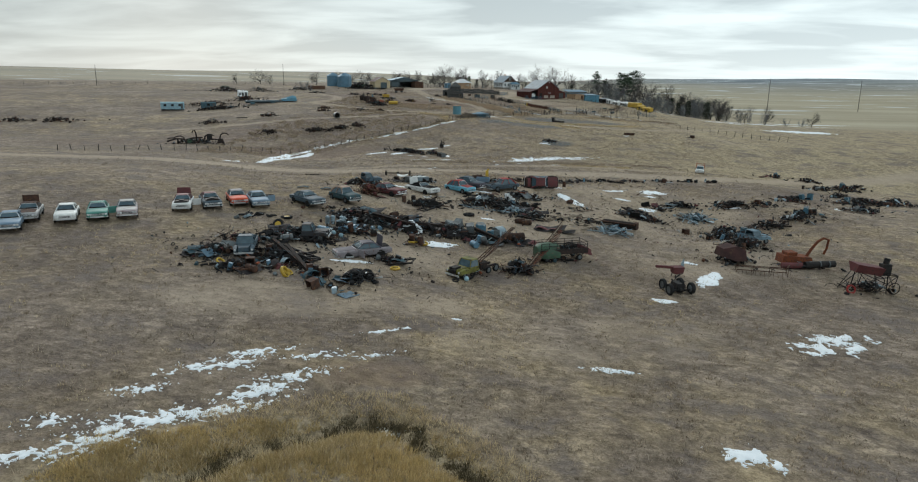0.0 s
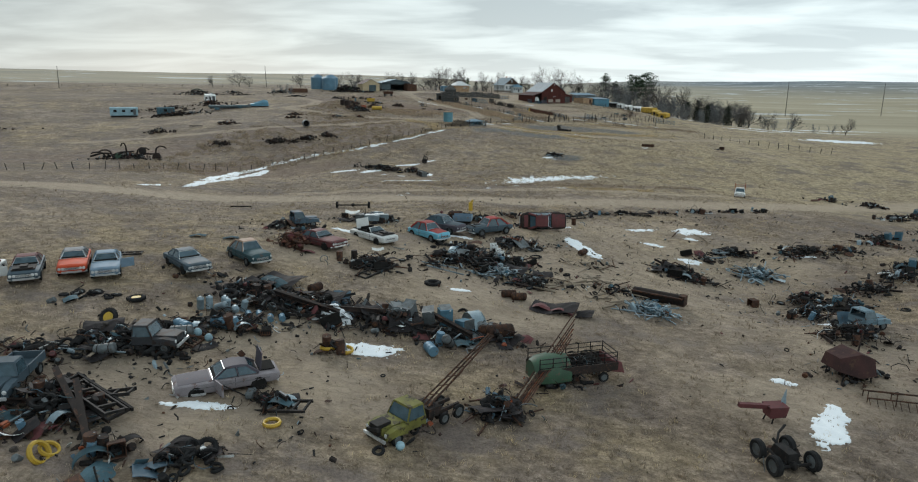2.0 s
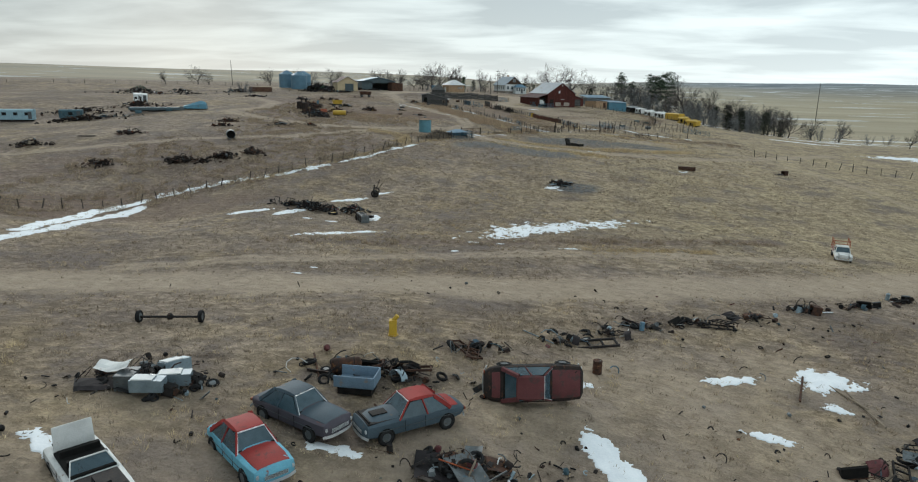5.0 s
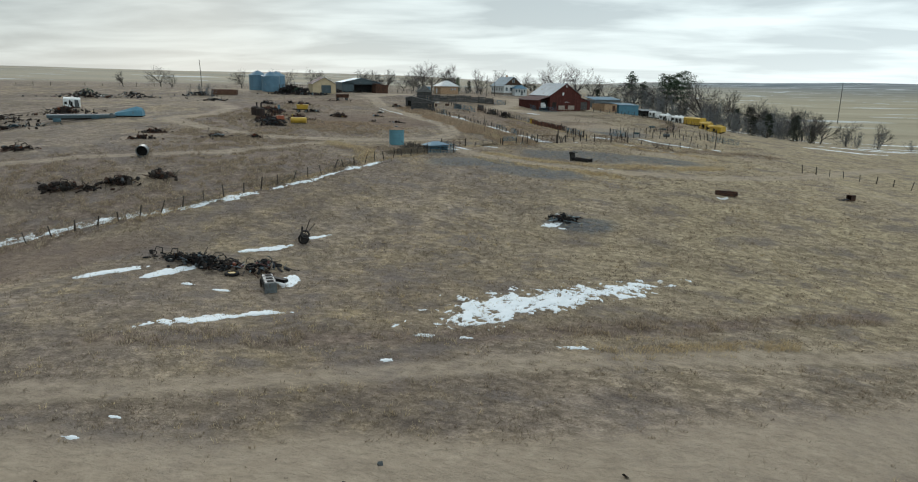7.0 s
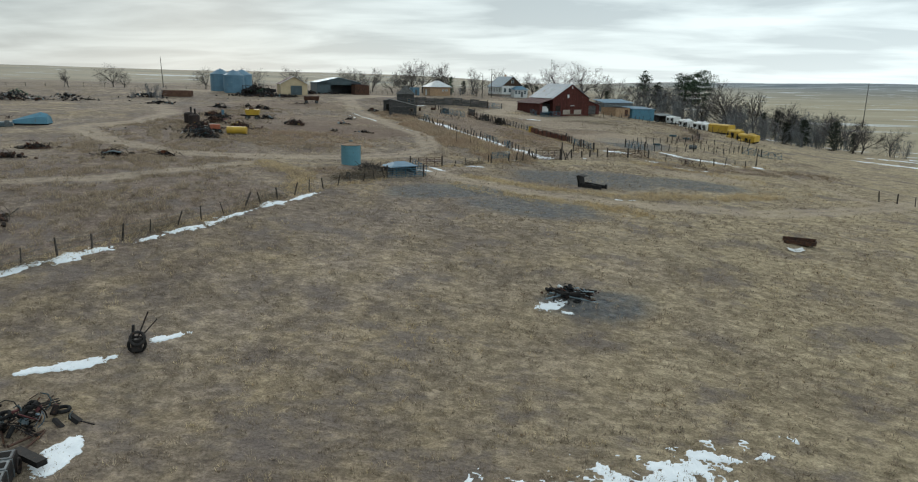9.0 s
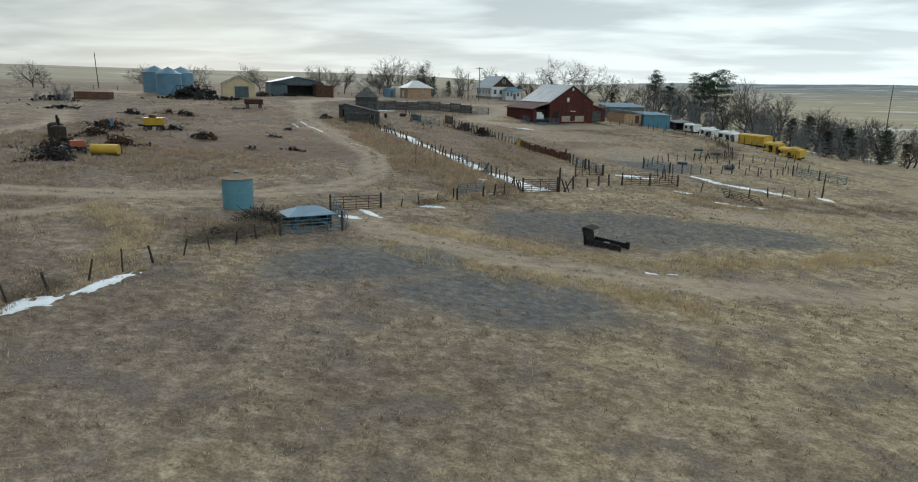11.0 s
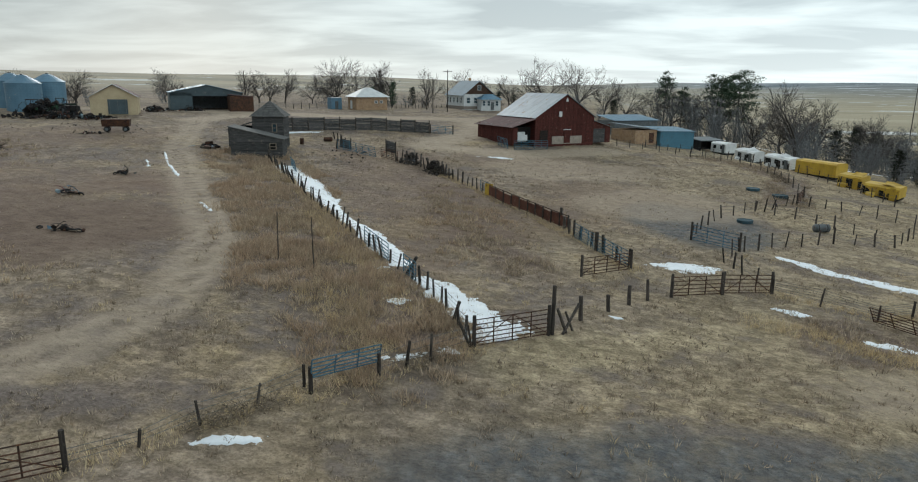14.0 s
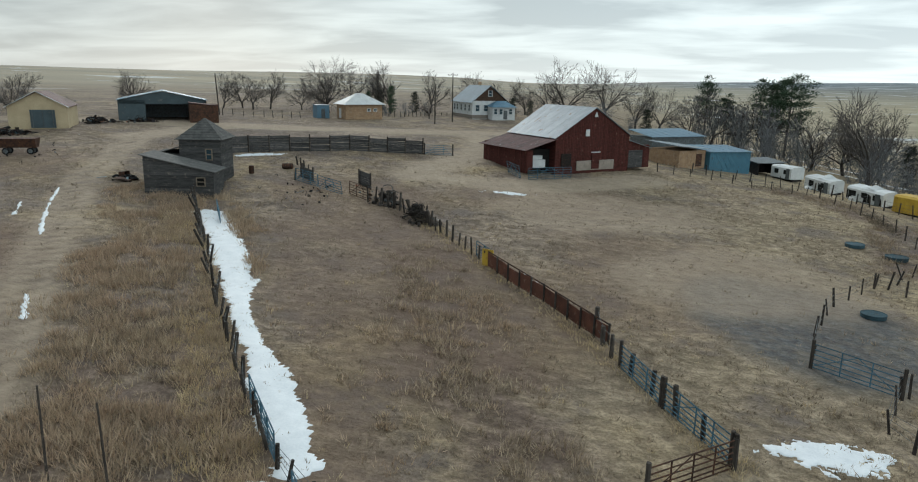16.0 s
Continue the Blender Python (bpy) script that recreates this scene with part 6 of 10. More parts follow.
# down by the creek
for a, b, rx, ry, tn in ((96, 271, 13, 4.4, 8), (79, 303, 8, 1.6, 10), (72, 306, 5, 1.0, 0), (92, 330, 16, 1.8, 20), (112, 350, 18, 2.0, 15), (70, 380, 9, 1.5, 30), (62, 395, 14, 1.6, -15), (95, 400, 14, 1.6, 10), (130, 380, 22, 2.0, 10), (150, 420, 26, 2.2, 10), (58, 425, 18, 1.5, -20)):
    snow_blob(a, b, rx, ry, tn, 0.4, a, "streak of snow by the creek")


# ---- fences ----
def wire_fence(line, label, gap=3.0, tall=1.25, lean=7, wires=3, seed=1, name="wire_fence", thick=0.07, material=None):
    """Weathered posts, each leaning its own way, strung with wire."""
    rng = random.Random(seed)
    o = tagged(new(name), label, "fence", "fences")
    pts = []
    for (ax, ay), (bx, by) in zip(line, line[1:]):
        n = max(1, round(math.hypot(bx - ax, by - ay) / gap))
        for i in range(n):
            pts.append((ax + (bx - ax) * i / n, ay + (by - ay) * i / n))
    pts.append(line[-1])
    tops = []
    for x, y in pts:
        h = tall * rng.uniform(0.8, 1.2)
        r = thick * rng.uniform(0.8, 1.4)
        dx, dy = math.tan(radians(rng.gauss(0, lean))) * h, math.tan(radians(rng.gauss(0, lean))) * h
        z = height(x, y)
        part("post", Shape().tube((x, y, z - 0.3), (x + dx, y + dy, z + h), r, 6, r * 0.85), material or post_wood, o)
        tops.append((Vector((x, y, z)), Vector((x + dx, y + dy, z + h))))
    for k in range(wires):
        f = 0.35 + 0.55 * k / max(1, wires - 1)
        part("wire", pipe_run([a0.lerp(a1, f) for a0, a1 in tops], 0.012, 3), dull_steel, o)
    return o


def pipe_gate(a, b, label, material, tall=1.25, bars=6, posts=True, lean=0.0, dz=0.1, name="pipe_gate"):
    """A tubular farm gate hung between a and b, with upright braces."""
    o = tagged(new(name), label, "gate", "gates")
    A, B = Vector((*a, height(*a) + dz)), Vector((*b, height(*b) + dz))
    side = (B - A).cross(Vector((0, 0, 1))).normalized() * lean
    up = Vector((0, 0, tall)) + side
    for k in range(bars):
        f = (k / (bars - 1)) ** 1.15
        part("bar", Shape().tube(A + up * f, B + up * f, 0.032, 6), material, o)
    n = max(2, round((B - A).length / 1.3))
    for i in range(n + 1):
        part("upright", Shape().tube(A.lerp(B, i / n), A.lerp(B, i / n) + up, 0.035, 6), material, o)
    part("brace", Shape().tube(A, A.lerp(B, 0.5) + up, 0.025, 5).tube(B, A.lerp(B, 0.5) + up, 0.025, 5), material, o)
    if posts:
        for p in (A, B):
            q = p - Vector((0, 0, dz + 0.3))
            part("gate_post", Shape().tube(q, q + Vector((0, 0, tall + 0.65)), 0.11, 7, 0.10), post_wood, o)
    return o


PEN_WEST = [(-37.2, 297.2), (-34.6, 293.4), (-26.2, 280.2), (-20.7, 271.5), (-17.4, 266.7), (-15.1, 263.5), (-11.8, 259.2), (-8.8, 255.3), (-6.9, 252.4), (-4.3, 246.9)]
wire_fence(PEN_WEST, "pen fence of leaning dark posts and wire", 1.25, 1.3, 12, 4, 2, "pen_fence", 0.09)
pipe_gate((-14.8, 263.2), (-12.0, 259.5), "blue-grey pipe panel in the pen fence", gate_steel, posts=False)
pipe_gate((-10.4, 257.4), (-9.2, 255.8), "blue-grey pipe panel in the pen fence", gate_steel, posts=False)
pipe_gate((-32.6, 293.6), (-30.8, 290.4), "galvanised pipe panel by the shed", gate_steel, posts=False, lean=0.2)
pipe_gate((-21.2, 229.3), (-17.2, 232.6), "rusty pipe gate standing shut", rust)
wire_fence([(-17.2, 232.6), (-14.2, 236.6), (-11.3, 240.6)], "low broken fence between gates", 2.4, 1.0, 10, 3, 4)
pipe_gate((-10.8, 240.1), (-8.3, 242.6), "leaning grey pipe panel on props", gate_steel, 0.95, lean=0.25, dz=0.75)
wire_fence([(-8.3, 242.6), (-6.2, 244.8), (-4.3, 246.8)], "short fence by the gate", 2.0, 1.3, 8, 3, 5)
pipe_gate((-4.2, 246.8), (-0.3, 249.7), "rusty pipe gate in the pen corner", rust, 1.45, 7)
solid("gate_post", Shape().tube((0, 0, -0.4), (0.05, 0, 2.9), 0.13, 8, 0.11), post_wood, on_land(-0.1, 249.9), "tall weathered gate post", "post")
solid("propped_planks", Shape().tube((0, 0, 0), (1.3, 0.9, 1.5), 0.09, 5).tube((0.3, 0.2, 0), (-0.4, -0.1, 1.6), 0.09, 5).tube((0.8, 0.5, 0), (0.2, 0.2, 1.3), 0.07, 5), post_wood, on_land(0.5, 250.1, 20), "old planks propped against the gate post", "planks")
wire_fence([(1.6, 252.4), (3.4, 254.5), (4.8, 256.1), (6.2, 257.6), (7.9, 258.9)], "row of stout posts without rails", 2.0, 1.35, 3, 0, 6, "post_row", 0.11)
pipe_gate((7.9, 258.9), (11.6, 260.7), "rusty pipe gate beside stout posts", rust, 1.3)
pipe_gate((11.7, 260.8), (15.4, 262.3), "rusty pipe gate hung at the corner", rust, 1.3)
wire_fence([(15.5, 262.2), (18.2, 260.8), (21.5, 259.6), (27, 262.2), (35.4, 267.2)], "sagging mesh fence with leaning posts", 2.6, 1.3, 9, 5, 7)
wire_fence([(15.4, 262.4), (14.4, 266.2), (13.8, 269.4), (15.9, 273.3)], "corral posts strung with wire", 1.9, 1.5, 6, 3, 8)
pipe_gate((37.6, 287.7), (40.9, 285.2), "blue-grey pipe panel at the corral corner", gate_steel, 1.35)
pipe_gate((41.0, 285.2), (44.6, 284.0), "leaning blue-grey pipe panel in the corral", gate_steel, 1.3, lean=0.4, posts=False)
pipe_gate((21.0, 259.0), (24.6, 255.6), "rusty pipe panel fallen on the snow", rust, 1.2, lean=1.1, posts=False)
pipe_gate((12.3, 276.0), (15.9, 273.3), "blue-grey pipe panel in the corral", gate_steel, 1.35)
wire_fence([(12.3, 276.0), (14.2, 281.5), (17.8, 288.5), (23, 295)], "corral posts running up the slope", 2.6, 1.35, 6, 3, 9)
wire_fence([(16.4, 273.6), (21, 277.5), (26.5, 281), (33, 283), (37, 288)], "corral posts and wire", 2.2, 1.35, 6, 3, 10)
wire_fence([(23, 295), (28, 290), (33, 283)], "cross fence in the corral", 2.4, 1.3, 7, 3, 11)
pipe_gate((1.9, 261.0), (5.7, 264.2), "rusty pipe gate standing ajar", rust, 1.25)
pipe_gate((5.6, 264.4), (3.4, 268.6), "blue-grey pipe panel in the middle fence", gate_steel, 1.25)
pipe_gate((3.3, 268.8), (1.6, 272.4), "grey pipe panel in the middle fence", gate_steel, 1.2)
wire_fence([(5.7, 264.2), (1.2, 273.6), (0.4, 276.9)], "stout posts of the middle fence", 1.9, 1.45, 3, 2, 12, "post_row", 0.12)


def rusty_sheet_fence():
    o = tagged(new("sheet_fence"), "fence of rusty steel sheets on posts", "fence", "fences")
    line = [(1.2, 275.4), (-2.8, 281.4), (-7.4, 287.4)]
    rng = random.Random(8)
    for (ax, ay), (bx, by) in zip(line, line[1:]):
        n = round(math.hypot(bx - ax, by - ay) / 1.5)
        for i in range(n):
            a = Vector((ax + (bx - ax) * i / n, ay + (by - ay) * i / n, 0))
            b = Vector((ax + (bx - ax) * (i + 0.97) / n, ay + (by - ay) * (i + 0.97) / n, 0))
            za, zb, t = height(a.x, a.y) + 0.1, height(b.x, b.y) + 0.1, 1.05 + rng.uniform(-0.08, 0.08)
            part("sheet", Shape().slab([(a.x, a.y, za), (b.x, b.y, zb), (b.x, b.y, zb + t), (a.x, a.y, za + t)], 0.05), sheet_rust, o)
            part("post", Shape().tube((a.x - 0.08, a.y - 0.08, za - 0.4), (a.x - 0.08, a.y - 0.08, za + 1.25), 0.07, 6), post_wood, o)
    part("top_rail", Shape().tube((1.2, 275.4, height(1.2, 275.4) + 1.2), (-2.8, 281.4, height(-2.8, 281.4) + 1.2), 0.05, 5).tube((-2.8, 281.4, height(-2.8, 281.4) + 1.2), (-7.4, 287.4, height(-7.4, 287.4) + 1.2), 0.05, 5), rust, o)


rusty_sheet_fence()
solid("steel_sheet", Shape().slab([(0, 0, 0), (0.9, -0.5, 0), (0.9, -0.4, 1.3), (0, 0.1, 1.3)], 0.06), yellow_paint, on_land(-7.9, 287.6), "bent yellow panel at the fence end", "panel")
pipe_gate((-7.0, 287.3), (-8.6, 289.6), "blue-grey pipe panel in the middle fence", gate_steel, 1.2, posts=False)
wire_fence([(-7.6, 287.8), (-11.2, 293.2), (-14.0, 297.4)], "stout posts and wire of the middle fence", 1.4, 1.3, 5, 3, 13, "post_row", 0.09)


def plank_wall(line, label, tall, seed, name="windbreak"):
    """A tight wall of level planks nailed to stout posts."""
    rng = random.Random(seed)
    o = tagged(new(name), label, "fence", "fences")
    for (ax, ay), (bx, by) in zip(line, line[1:]):
        run = math.hypot(bx - ax, by - ay)
        n = max(1, round(run / 2.7))
        for i in range(n):
            p, q = (ax + (bx - ax) * i / n, ay + (by - ay) * i / n), (ax + (bx - ax) * (i + 0.995) / n, ay + (by - ay) * (i + 0.995) / n)
            zp, zq = height(*p), height(*q)
            rows = round(tall / 0.24)
            for k in range(rows):
                if k == rows - 1 and rng.random() < 0.25:
                    continue
                z, out = 0.02 + k * tall / rows, rng.uniform(-0.03, 0.03)
                tip = rng.gauss(0, 0.02)
                part("plank", Shape().slab([(p[0], p[1] + out, zp + z), (q[0], q[1] + out, zq + z + tip), (q[0], q[1] + out, zq + z + tip + tall / rows - 0.015), (p[0], p[1] + out, zp + z + tall / rows - 0.015)], 0.04), grey_wood, o)
            part("post", Shape().tube((p[0], p[1] - 0.14, zp - 0.3), (p[0], p[1] - 0.14, zp + tall + 0.15), 0.09, 6), post_wood, o)
        part("post", Shape().tube((bx, by - 0.14, height(bx, by) - 0.3), (bx, by - 0.14, height(bx, by) + tall + 0.2), 0.1, 6), post_wood, o)


plank_wall([(-45.4, 319.6), (-36.5, 325.4), (-29.5, 329.6), (-22.6, 333.0)], "tall windbreak of dark weathered planks", 2.1, 4)
plank_wall([(-29.6, 308.8), (-31.4, 310.2)], "short dark plank screen by the chute", 1.5, 5)
plank_wall([(-24.6, 309.6), (-22.8, 308.0)], "plank screen of the loading chute", 1.6, 6)
pipe_gate((-22.4, 333.0), (-18.6, 334.6), "blue-grey pipe gate by the windbreak", gate_steel, 1.3)
pipe_gate((-31.6, 308.6), (-28.2, 306.4), "pale pipe panel by the chute", gate_steel, 1.3, posts=False)
pipe_gate((-28.0, 306.2), (-24.8, 304.4), "pale pipe panel by the chute", gate_steel, 1.3, lean=0.2, posts=False)
pipe_gate((-24.2, 305.0), (-21.4, 303.0), "rusty pipe panel by the chute", rust, 1.3, posts=False)
wire_fence([(-34.4, 316.0), (-31.5, 312.0), (-31.8, 308.8)], "corral posts by the shed", 1.6, 1.3, 5, 2, 14, "post_row", 0.1)
wire_fence([(-21.6, 303.0), (-18.6, 302.0), (-16.6, 300.4), (-14.0, 297.4)], "dark broken corral posts", 0.8, 1.5, 10, 2, 15, "post_row", 0.12)
pipe_gate((-9.6, 325.4), (-7.8, 322.6), "white-grey pipe panel leaning on the barn wing", gate_steel, 1.5, posts=False, lean=0.3)
pipe_gate((-6.8, 322.6), (-1.6, 326.6), "blue-grey pipe gate before the barn", gate_steel, 1.4, posts=False)
wire_fence([(10.6, 338.4), (15, 337.5), (20.5, 336.5), (27.6, 333.6), (31.5, 324.5), (33, 315.5), (32.0, 306.5)], "post and wire fence beside the pasture", 2.6, 1.35, 5, 3, 16)
pipe_gate((31.8, 305.6), (29.4, 300.6), "rusty pipe gate at the corner", rust, 1.25)
wire_fence([(16, 342.5), (24, 341.5), (33.5, 336.5), (37.6, 326), (41.5, 316), (44, 308)], "post and rail fence along the trailers", 2.3, 1.4, 5, 3, 17)
WEST_LINE = [(-100, 128), (-76, 146), (-62, 160), (-54, 169.5), (-46, 177.5), (-39.5, 186.2), (-33, 197.5), (-28.2, 208.2), (-24.2, 216.2), (-22.2, 219.4)]
wire_fence(WEST_LINE, "long wire fence of leaning grey posts", 2.5, 1.35, 12, 3, 18)
wire_fence([(46.4, 241.5), (53.6, 241), (62.5, 234.5), (78, 230)], "short row of old fence posts", 2.6, 1.5, 7, 1, 19)
wire_fence([(24, 295), (29, 301), (36, 299), (42, 294)], "old leaning corral posts", 2.0, 1.4, 9, 2, 20)
wire_fence([(-120, 340), (-150, 332), (-220, 318), (-320, 300)], "wire fence along a prairie road", 6, 1.3, 3, 2, 21)
wire_fence([(-20, 402), (-34, 398), (-40, 388), (-52, 382)], "garden picket fence by the house", 1.3, 1.0, 2, 2, 22, "garden_fence")
wire_fence([(-72, 368), (-64, 370), (-57, 372)], "old rail fence by the yard road", 2.0, 1.3, 6, 3, 23)


dull_roof = surface("dull_blue_roof_sheet", (0.20, 0.29, 0.37), (0.15, 0.23, 0.30), 0.8, 0.7, 0, (0.2, 0.24, 0.27), 0.15)


def shelter():
    o = thing("calf_shelter", -21.3, 223.6, 38, "low shelter with a blue sheet roof", "shelter")
    o.scale = (0.8, 0.8, 0.85)
    for px in (-2.1, 2.1):
        for py in (-1.7, 1.7):
            part("post", Shape().tube((px, py, -0.2), (px, py, 1.35), 0.09, 6), post_wood, o)
    top = [(-0.9, 0, 1.95), (0.9, 0.1, 1.95)]
    a = [(-2.6, -2.1, 1.25), (2.6, -2.1, 1.3), (2.6, 2.1, 1.25), (-2.6, 2.1, 1.2)]
    for q in ((a[0], a[1], top[1], top[0]), (a[1], a[2], top[1]), (a[2], a[3], top[0], top[1]), (a[3], a[0], top[0])):
        part("roof_sheet", Shape().slab(q, 0.03), dull_roof, o)
    part("back_board", Shape().box((4.2, 0.06, 1.0), (0, 1.6, 0.6)).box((0.06, 3.2, 1.0), (2.05, 0, 0.6)), grey_wood, o)
    pipe_gate((-22.0, 219.6), (-17.9, 222.9), "blue-grey pipe gate before the low shelter", gate_steel, 1.35, 6)
    pipe_gate((-17.7, 223.2), (-20.9, 229.0), "blue-grey pipe panel beside the low shelter", gate_steel, 1.2, 5, False, 0.2)


shelter()


# ---- poles ----
def power_pole(x, y, tall, label, arm=True, lean=0.0, r=0.14):
    o = thing("utility_pole", x, y, 35, label, "pole", "poles")
    part("shaft", Shape().tube((0, 0, -0.5), (math.tan(radians(lean)) * tall, 0, tall), r, 8, r * 0.65), post_wood, o)
    if arm:
        part("crossarm", Shape().box((2.4, 0.1, 0.12), (math.tan(radians(lean)) * tall, 0, tall - 0.4)), post_wood, o)
        for px in (-1.0, -0.4, 0.4, 1.0):
            part("insulator", Shape().lathe([(0.05, 0), (0.06, 0.08), (0.03, 0.14)], 6, (px + math.tan(radians(lean)) * tall, 0, tall - 0.34)), dull_steel, o)
    return o


power_pole(-29.4, 374.4, 8.0, "dark wooden power pole in the yard", False)
power_pole(-27.0, 381.0, 10.0, "wooden pole with a long crossarm", True)
power_pole(-49, 401, 10, "wooden pole behind the outbuilding", False)
power_pole(-73.5, 369.5, 8.2, "leaning wooden pole by the yard road", False, -3)
power_pole(-141, 361, 10.6, "tall grey power pole on the skyline", False, -2)
power_pole(-216, 311, 9.5, "power pole beside the road fence", False)
power_pole(182, 599, 27, "tall grey power pole on the plain", False, 0, 0.25)
power_pole(270, 640, 26, "tall grey power pole on the plain", False, 0, 0.25)
power_pole(-19.0, 256.3, 3.6, "thin steel stake in the grass", False, 1, 0.05)
power_pole(-16.3, 255.9, 3.7, "thin steel stake in the grass", False, -1, 0.05)
power_pole(35.4, 267.4, 3.4, "leaning old pole by the mesh fence", False, 4, 0.1)


# ---- trees ----
def bare_tree(seed, tall, spread, levels=5, twig=0.012):
    """Trunk and limbs, and the fine twigs, of a leafless tree that forks low and spreads wide."""
    rng = random.Random(seed)
    wood, fine = Shape(), Shape()
    segs = (1, 4, 4, 3, 2, 2)

    def turned(d, low, high):
        a = d.orthogonal().normalized()
        a.rotate(Matrix.Rotation(rng.uniform(0, 6.283), 3, d))
        e = d.copy()
        e.rotate(Matrix.Rotation(radians(rng.uniform(low, high)), 3, a))
        return e

    def grow(p, d, length, r, level):
        n = segs[level]
        for i in range(n):
            d = (d + Vector((rng.gauss(0, 0.13), rng.gauss(0, 0.13), rng.gauss(0.02, 0.11)))).normalized()
            q = p + d * length / n
            r2 = max(twig, r * (0.80 if level else 0.9))
            if level == levels:
                fine.spike(p, q + d * length * 0.12, r * 1.2)
            else:
                (wood if level < 3 else fine).tube(p, q, r, 6 if level < 2 else 3, r2, caps=False)
            p, r = q, r2
            if level and level < levels:
                for _ in range(rng.choice((1, 1, 2)) if level < 3 else rng.choice((1, 1, 2))):
                    grow(p, turned(d, 25, 60 * spread), length * rng.uniform(0.5, 0.8) * (1 - 0.3 * i / n), max(twig, r * 0.62), level + 1)
        if not level:
            for _ in range(rng.choice((4, 5))):
                grow(p, turned(d, 18, 62 * spread), tall * rng.uniform(0.42, 0.62), r * rng.uniform(0.5, 0.75), 1)
        elif level < levels:
            grow(p, d, length * 0.5, max(twig, r * 0.8), level + 1)
    grow(Vector((0, 0, -0.2)), Vector((rng.gauss(0, 0.06), rng.gauss(0, 0.06), 1)), tall * rng.uniform(0.14, 0.22), tall * 0.03, 0)
    return wood, fine


def tree_kind(name, seed, tall, spread, label, category, group, levels=5, twig=0.012):
    wood, fine = bare_tree(seed, tall, spread, levels, twig)
    o = tagged(new(name), label, category, group)
    part("trunk", wood, bark, o)
    part("crown", fine, twig_grey, o)
    return o


def thicket_kind(seed, tall, label):
    """Many thin stems from one root."""
    rng = random.Random(seed)
    wood, fine = Shape(), Shape()
    for _ in range(11):
        p, d = Vector((rng.gauss(0, tall * 0.16), rng.gauss(0, tall * 0.16), -0.1)), Vector((rng.gauss(0, 0.3), rng.gauss(0, 0.3), 1)).normalized()
        r = tall * 0.010
        for k in range(4):
            d = (d + Vector((rng.gauss(0, 0.15), rng.gauss(0, 0.15), 0.05))).normalized()
            q = p + d * tall / 4 * rng.uniform(0.7, 1.15)
            wood.tube(p, q, r, 3, r * 0.75, caps=False)
            p, r = q, r * 0.75
            for _ in range(6):
                e = (d + Vector((rng.gauss(0, 0.55), rng.gauss(0, 0.55), rng.gauss(0.2, 0.3)))).normalized()
                m = p + e * tall * rng.uniform(0.09, 0.22)
                fine.spike(p, m + e * tall * 0.04, r * 0.55)
                for _ in range(3):
                    g = (e + Vector((rng.gauss(0, 0.6), rng.gauss(0, 0.6), rng.gauss(0.2, 0.3)))).normalized()
                    fine.spike(m, m + g * tall * rng.uniform(0.06, 0.14), 0.015)
    o = tagged(new("bush"), label, "bush", "bushes")
    part("stem", wood, thicket_grey, o)
    part("crown", fine, thicket_grey, o)
    return o


def pine(seed, tall, label, full=1.0, category="pine tree", material=None, low=0.3, wide=0.2, round_top=0.5, clumps=(0.5, 0.75, 1.0), sprays=40):
    """A conifer: limbs up a tapered trunk, each carrying clumps of needle sprays."""
    rng = random.Random(seed)
    o = tagged(new("pine_tree"), label, category, "conifers")
    part("trunk", Shape().tube((0, 0, -0.5), (0.2, 0, tall * 0.55), tall * 0.016, 7, tall * 0.011).tube((0.2, 0, tall * 0.55), (0.1, 0.1, tall * 0.98), tall * 0.011, 6, 0.03), bark, o)
    limbs, vs, fs = Shape(), [], []
    n = int(32 * full)
    for i in range(n):
        f = low + (1 - low) * (i / n) ** 0.9
        a = i * 2.4 + rng.uniform(-0.5, 0.5)
        g = (f - low) / (1 - low)
        out = tall * wide * (1.03 - g) ** round_top * min(1.0, 0.55 + 2.2 * g) * rng.uniform(0.5, 1.15)
        base = Vector((0.15, 0.05, tall * (f - 0.02)))
        tip = base + Vector((math.cos(a) * out, math.sin(a) * out, rng.uniform(-0.01, 0.09) * tall))
        limbs.tube(base, tip, tall * 0.004, 3, 0.02, caps=False)
        for c0 in clumps:
            mid = base.lerp(tip, c0 * rng.uniform(0.9, 1.08))
            size = tall * rng.uniform(0.024, 0.05)
            for _ in range(sprays):
                c = mid + Vector((rng.gauss(0, 1), rng.gauss(0, 1), rng.gauss(0.1, 0.5))) * size
                d = (c - mid + Vector((0, 0, 0.4 * size))).normalized()
                e = d.orthogonal().normalized() * tall * 0.006
                k = len(vs)
                vs.extend((tuple(c - e), tuple(c + e), tuple(c + d * tall * rng.uniform(0.02, 0.04))))
                fs.append((k, k + 1, k + 2))
    part("limb", limbs, bark, o)
    me = from_arrays("crown", np.array(vs), np.array(fs))
    me.materials.append(material or needles)
    part("crown", me, None, o)
    return o


def plant(kind, x, y, scale=1.0, turn=None, label=""):
    rng = random.Random(x * 7.3 + y)
    m = pose(x, y, height(x, y) - 0.05, 0, 0, rng.uniform(0, 360) if turn is None else turn) @ Matrix.Diagonal((scale, scale, scale, 1))
    made = copy_thing(kind, m)
    made.scale = (scale, scale, scale)
    return tagged(made, label)


def first(kind, x, y, scale=1.0):
    kind.matrix_basis = pose(x, y, height(x, y) - 0.05)
